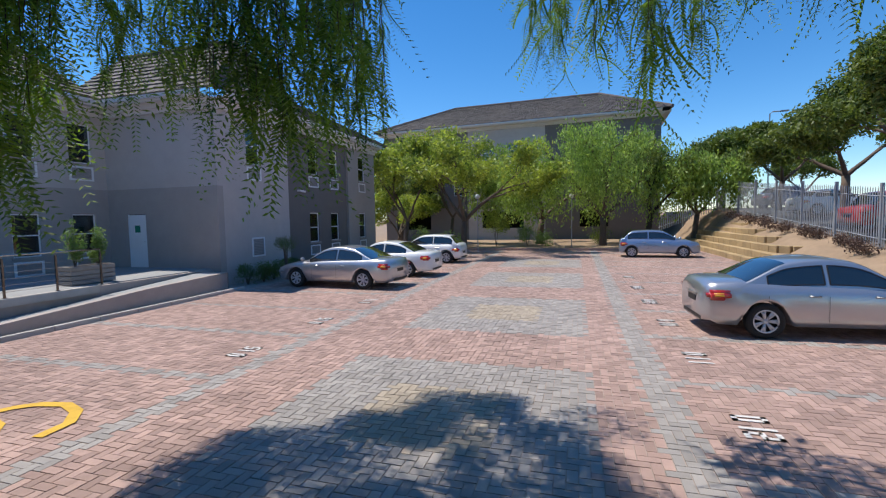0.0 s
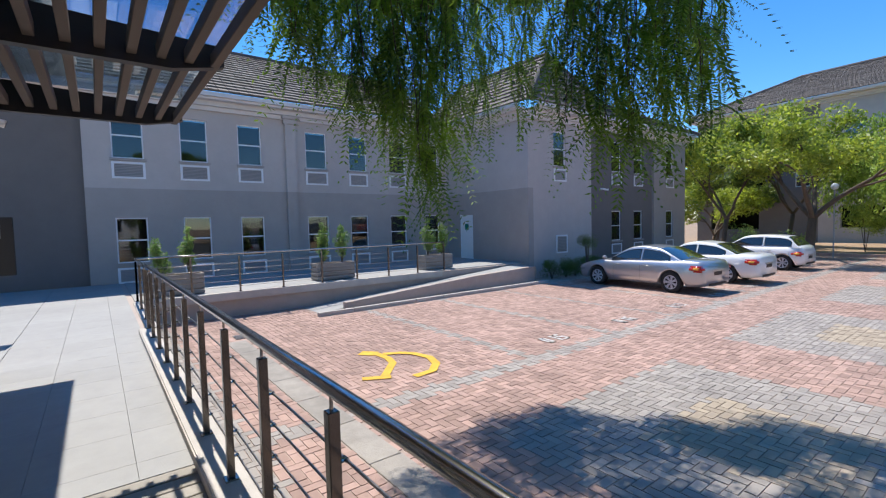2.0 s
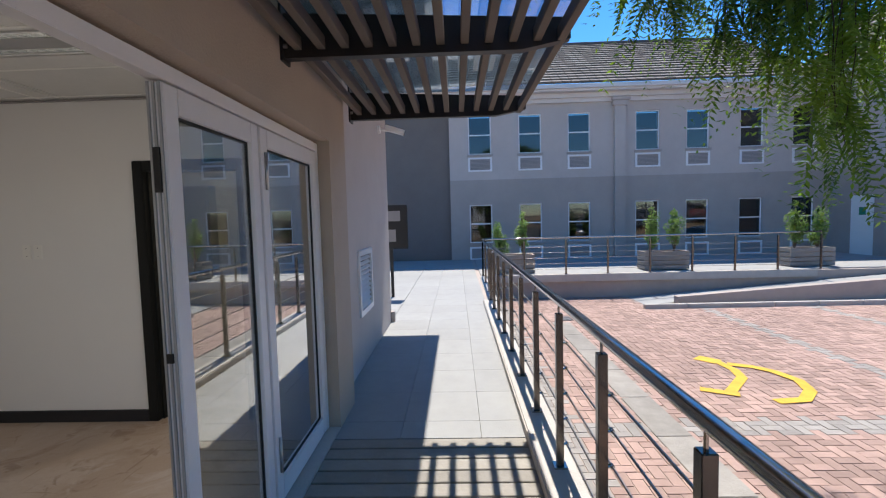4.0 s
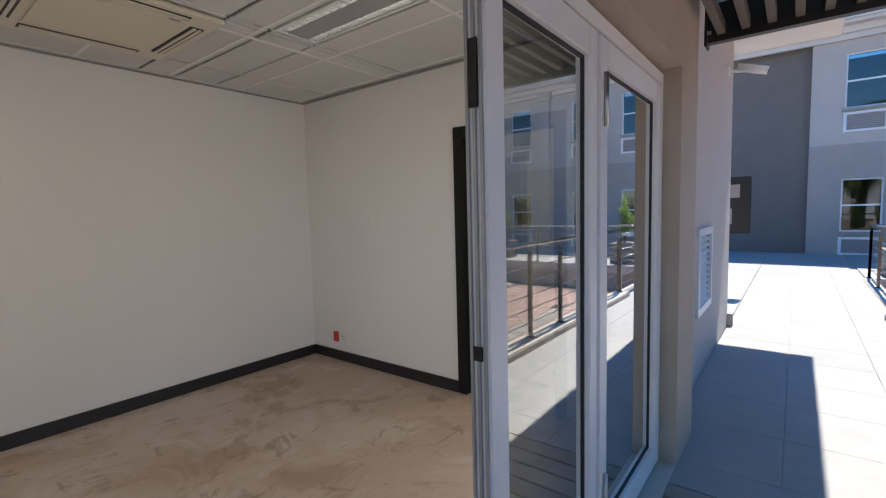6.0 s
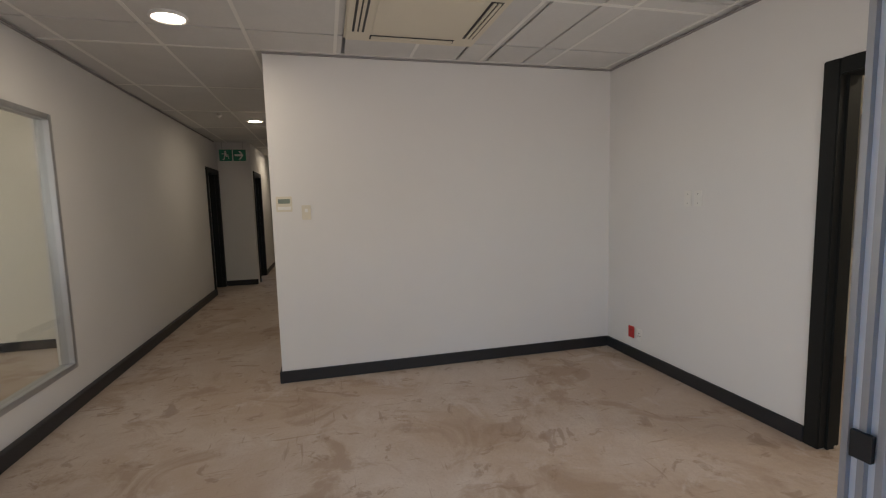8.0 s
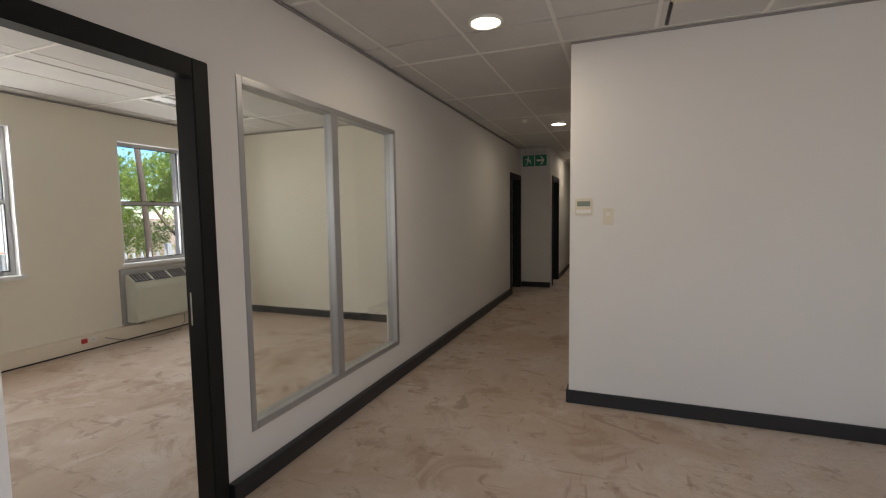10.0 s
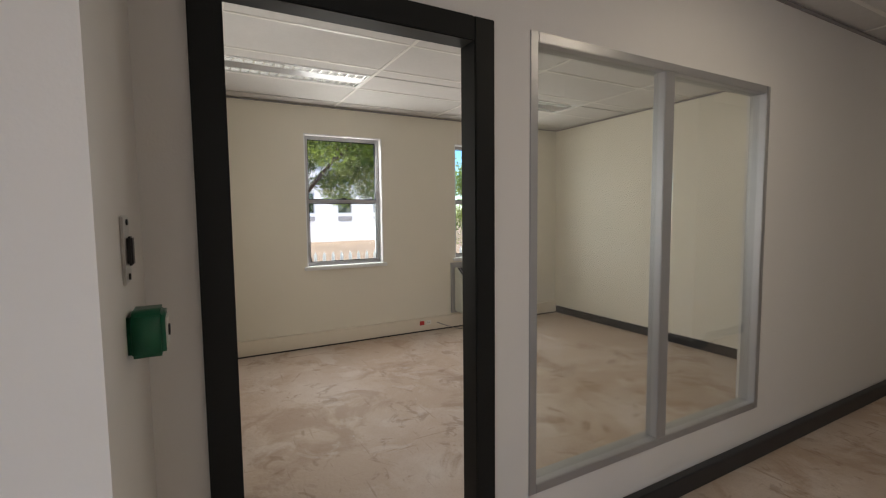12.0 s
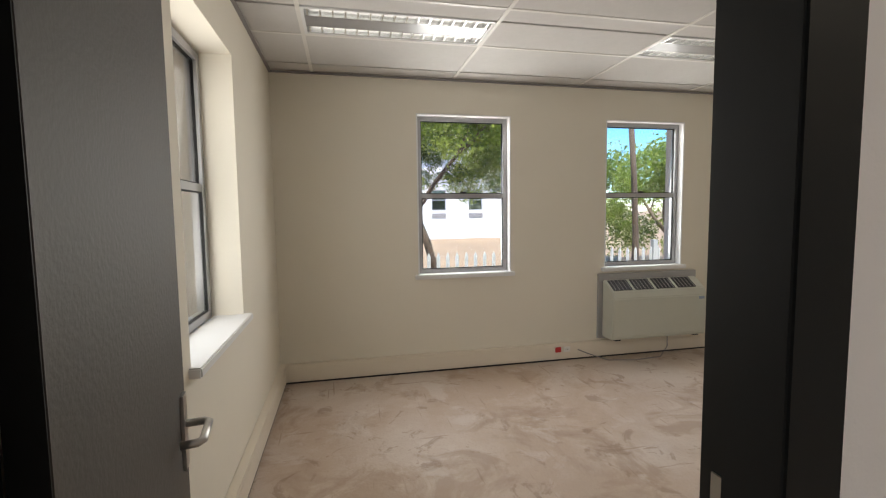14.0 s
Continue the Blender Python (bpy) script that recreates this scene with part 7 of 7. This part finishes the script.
# ---- paving bricks, last ----
def zone(x, y):
    """0 red, 1 grey, 2 yellow brick."""
    for y0 in (2.3, 8.3, 14.4, 20.5):
        u, v = x + 4.12, y - y0
        if 0 <= u <= 3.75 and 0 <= v <= 3.98:
            if 1.05 < u < 2.7 and 1.15 < v < 2.85:
                return 2
            return 1
    if 0.30 < x < 0.72:
        return 1
    if -5.75 < x < -5.42:
        return 1
    if x > 0.72 and abs((y - 6.1 + 1.25) % 2.5 - 1.25) < 0.10:
        return 1
    if -11.6 < x < -5.75 and abs((y - 4.75 + 1.25) % 2.5 - 1.25) < 0.10 and y > 4:
        return 1
    if y < 0.25:
        return 1
    return 0


CELL = 0.106
CHANNEL = (0.98, 1.32)
channel_slab = None
for k in range(19):
    if channel_slab is None:
        channel_slab = part("channel_slab", boxed(-0.494, 0.494, -0.18, 0.18, -0.05, 0.006, bevel=0.006, seg=1), M["channel"], pavement, "pale cast concrete channel slab")
        ob = channel_slab
    else:
        ob = new("channel_slab", channel_slab.data)
        ob.parent = pavement
        tagged(ob, "pale cast concrete channel slab")
    ob.location = (-9.9 + k, 1.15, 0.0)
grate = base("drain_grate", (-10.75, 1.33, LOT), "small dark square drain grate in the paving", "drain")
# no hole here: black slab paints the shade of the pit
part("pit", boxed(-0.19, 0.19, -0.13, 0.13, -0.02, 0.006), M["black"], grate, "black slab for the shade between the bars")
for k in range(9):
    part("bar", boxed(-0.18 + 0.042 * k, -0.165 + 0.042 * k, -0.125, 0.125, 0.0062, 0.012), M["grille_grey"], grate, "iron bar")
NEAR = (-3.6, -0.9, 0.15, 2.45)
verts, faces, mats, near = [], [], [], []
rng = np.random.default_rng(5)
for i in range(int(-14.4 / CELL), int(8.0 / CELL)):
    for j in range(-1, int(31.0 / CELL)):
        r = (i - j) % 4
        if r not in (0, 3):
            continue
        x0, y0 = i * CELL, j * CELL
        x1, y1 = (x0 + 2 * CELL, y0 + CELL) if r == 0 else (x0 + CELL, y0 + 2 * CELL)
        if x0 < -11.6 and y0 > 3.4:
            continue
        if x0 > 6.9 and y0 > 12:
            continue
        if CHANNEL[0] < (y0 + y1) / 2 < CHANNEL[1] and x0 > -10.4:
            continue
        mi = zone((x0 + x1) / 2, (y0 + y1) / 2)
        if NEAR[0] < x0 < NEAR[1] and NEAR[2] < y0 < NEAR[3] and len(near) < 300:
            near.append((x0, y0, r, mi))
            continue
        g = 0.003
        h = rng.uniform(-0.0025, 0.0025)
        b = len(verts)
        verts += [(x0 + g, y0 + g, LOT - 0.03), (x1 - g, y0 + g, LOT - 0.03), (x1 - g, y1 - g, LOT - 0.03), (x0 + g, y1 - g, LOT - 0.03)]
        t = rng.uniform(-0.0015, 0.0015, 4)
        c = 0.0055
        verts += [(x0 + c, y0 + c, LOT + h + t[0]), (x1 - c, y0 + c, LOT + h + t[1]), (x1 - c, y1 - c, LOT + h + t[2]), (x0 + c, y1 - c, LOT + h + t[3])]
        faces += [(b + 4, b + 5, b + 6, b + 7), (b, b + 1, b + 5, b + 4), (b + 1, b + 2, b + 6, b + 5), (b + 2, b + 3, b + 7, b + 6), (b + 3, b, b + 4, b + 7)]
        mats += [mi] * 5
me = bpy.data.meshes.new("brick_field")
me.from_pydata(verts, [], faces)
for nm in ("brick_red", "brick_grey", "brick_yellow"):
    me.materials.append(M[nm])
me.polygons.foreach_set("material_index", mats)
ob = new("brick_field", me)
tagged(ob, "red, grey and yellow clay paving bricks laid in herringbone", kind="stuff")
ob.parent = pavement
ob.matrix_parent_inverse = pavement.matrix_world.inverted()
single = {}
for x0, y0, r, mi in near:
    key = (r, mi)
    if key not in single:
        w, l = (2 * CELL, CELL) if r == 0 else (CELL, 2 * CELL)
        bm = boxed(0.004, w - 0.004, 0.004, l - 0.004, -0.03, 0.0, bevel=0.005, seg=1)
        me = bpy.data.meshes.new("brick")
        bm.to_mesh(me)
        bm.free()
        nm = ("red", "grey", "yellow")[mi]
        if "one_" + nm not in M:
            c = {"red": (0.43, 0.285, 0.235), "grey": (0.35, 0.315, 0.285), "yellow": (0.41, 0.335, 0.25)}[nm]
            M["one_" + nm] = material("brick_single_" + nm, c, 0.85, vary=0.13, scale=5, bump=0.6, bump_scale=120, per_object=0.11)
        me.materials.append(M["one_" + nm])
        single[key] = me
    ob = new("brick", single[key])
    ob.parent = pavement
    ob.location = (x0, y0, rng.uniform(-0.002, 0.002))

# painted marks
mk = base("bay_markings", (0, 0, LOT + 0.0075), "worn white painted bay numbers and a yellow disabled symbol", "road marking")
DIG = {"0": "abcdef", "1": "bc", "2": "abged", "3": "abgcd", "4": "fgbc", "5": "afgcd", "6": "afgcde", "7": "abc", "8": "abcdefg", "9": "abcfgd"}
SEG = {"a": (0, 1, 0.84, 1), "g": (0, 1, 0.42, 0.58), "d": (0, 1, 0, 0.16), "f": (0, 0.34, 0.5, 1), "e": (0, 0.34, 0, 0.5), "b": (0.66, 1, 0.5, 1), "c": (0.66, 1, 0, 0.5)}


def number(text, x, y, rz):
    n = new("bay_number")
    n.parent = mk
    n.location, n.rotation_euler = (x, y, 0), (0, 0, radians(rz))
    tagged(n, "worn white stencilled bay number")
    for k, ch in enumerate(text):
        bm = bmesh.new()
        for s in DIG[ch]:
            a, b, c, d = SEG[s]
            ox = (k - len(text) / 2) * 0.21
            box(bm, ox + a * 0.15, ox + b * 0.15, c * 0.36, d * 0.36, 0.002, 0.006)
        part("digit", bm, M["line_white"], n)


for k in range(6):
    number(f"{12 - k:03d}", 1.12, 4.75 + 2.5 * k + 0.05, -90)
for k in range(5):
    number(f"{15 + k:03d}", -6.05, 6.0 + 2.5 * k, 90)
# wheelchair symbol
ws = new("wheelchair_symbol")
ws.parent = mk
tagged(ws, "yellow painted wheelchair symbol")


def stroke(name, pts, width):
    bm = bmesh.new()
    pv = None
    for i, p in enumerate(pts):
        p = Vector(p).to_3d()
        d = (Vector(pts[min(i + 1, len(pts) - 1)]) - Vector(pts[max(i - 1, 0)])).to_3d().normalized()
        n = Vector((-d.y, d.x, 0)) * width / 2
        cur = (bm.verts.new(p - n), bm.verts.new(p + n), bm.verts.new(p + n + Vector((0, 0, 0.002))), bm.verts.new(p - n + Vector((0, 0, 0.002))))
        if pv:
            for a in range(4):
                bm.faces.new((pv[a], pv[(a + 1) % 4], cur[(a + 1) % 4], cur[a]))
        pv = cur
    ob = part(name, bm, M["line_yellow"], ws)
    ob.location.z = 0.0012 * len(ws.children)


stroke("head", [(-7.90, 2.66), (-7.66, 2.86)], 0.24)
stroke("body_stroke", [(-7.7, 2.85), (-7.30, 2.88), (-7.0, 2.80), (-6.48, 2.33)], 0.13)
stroke("foot_stroke", [(-6.42, 2.42), (-6.62, 2.04)], 0.14)
stroke("wheel_arc", [(-7.56, 2.93), (-7.42, 3.20), (-7.22, 3.36), (-6.85, 3.44), (-6.5, 3.32), (-6.24, 3.06), (-6.2, 2.7)], 0.14)
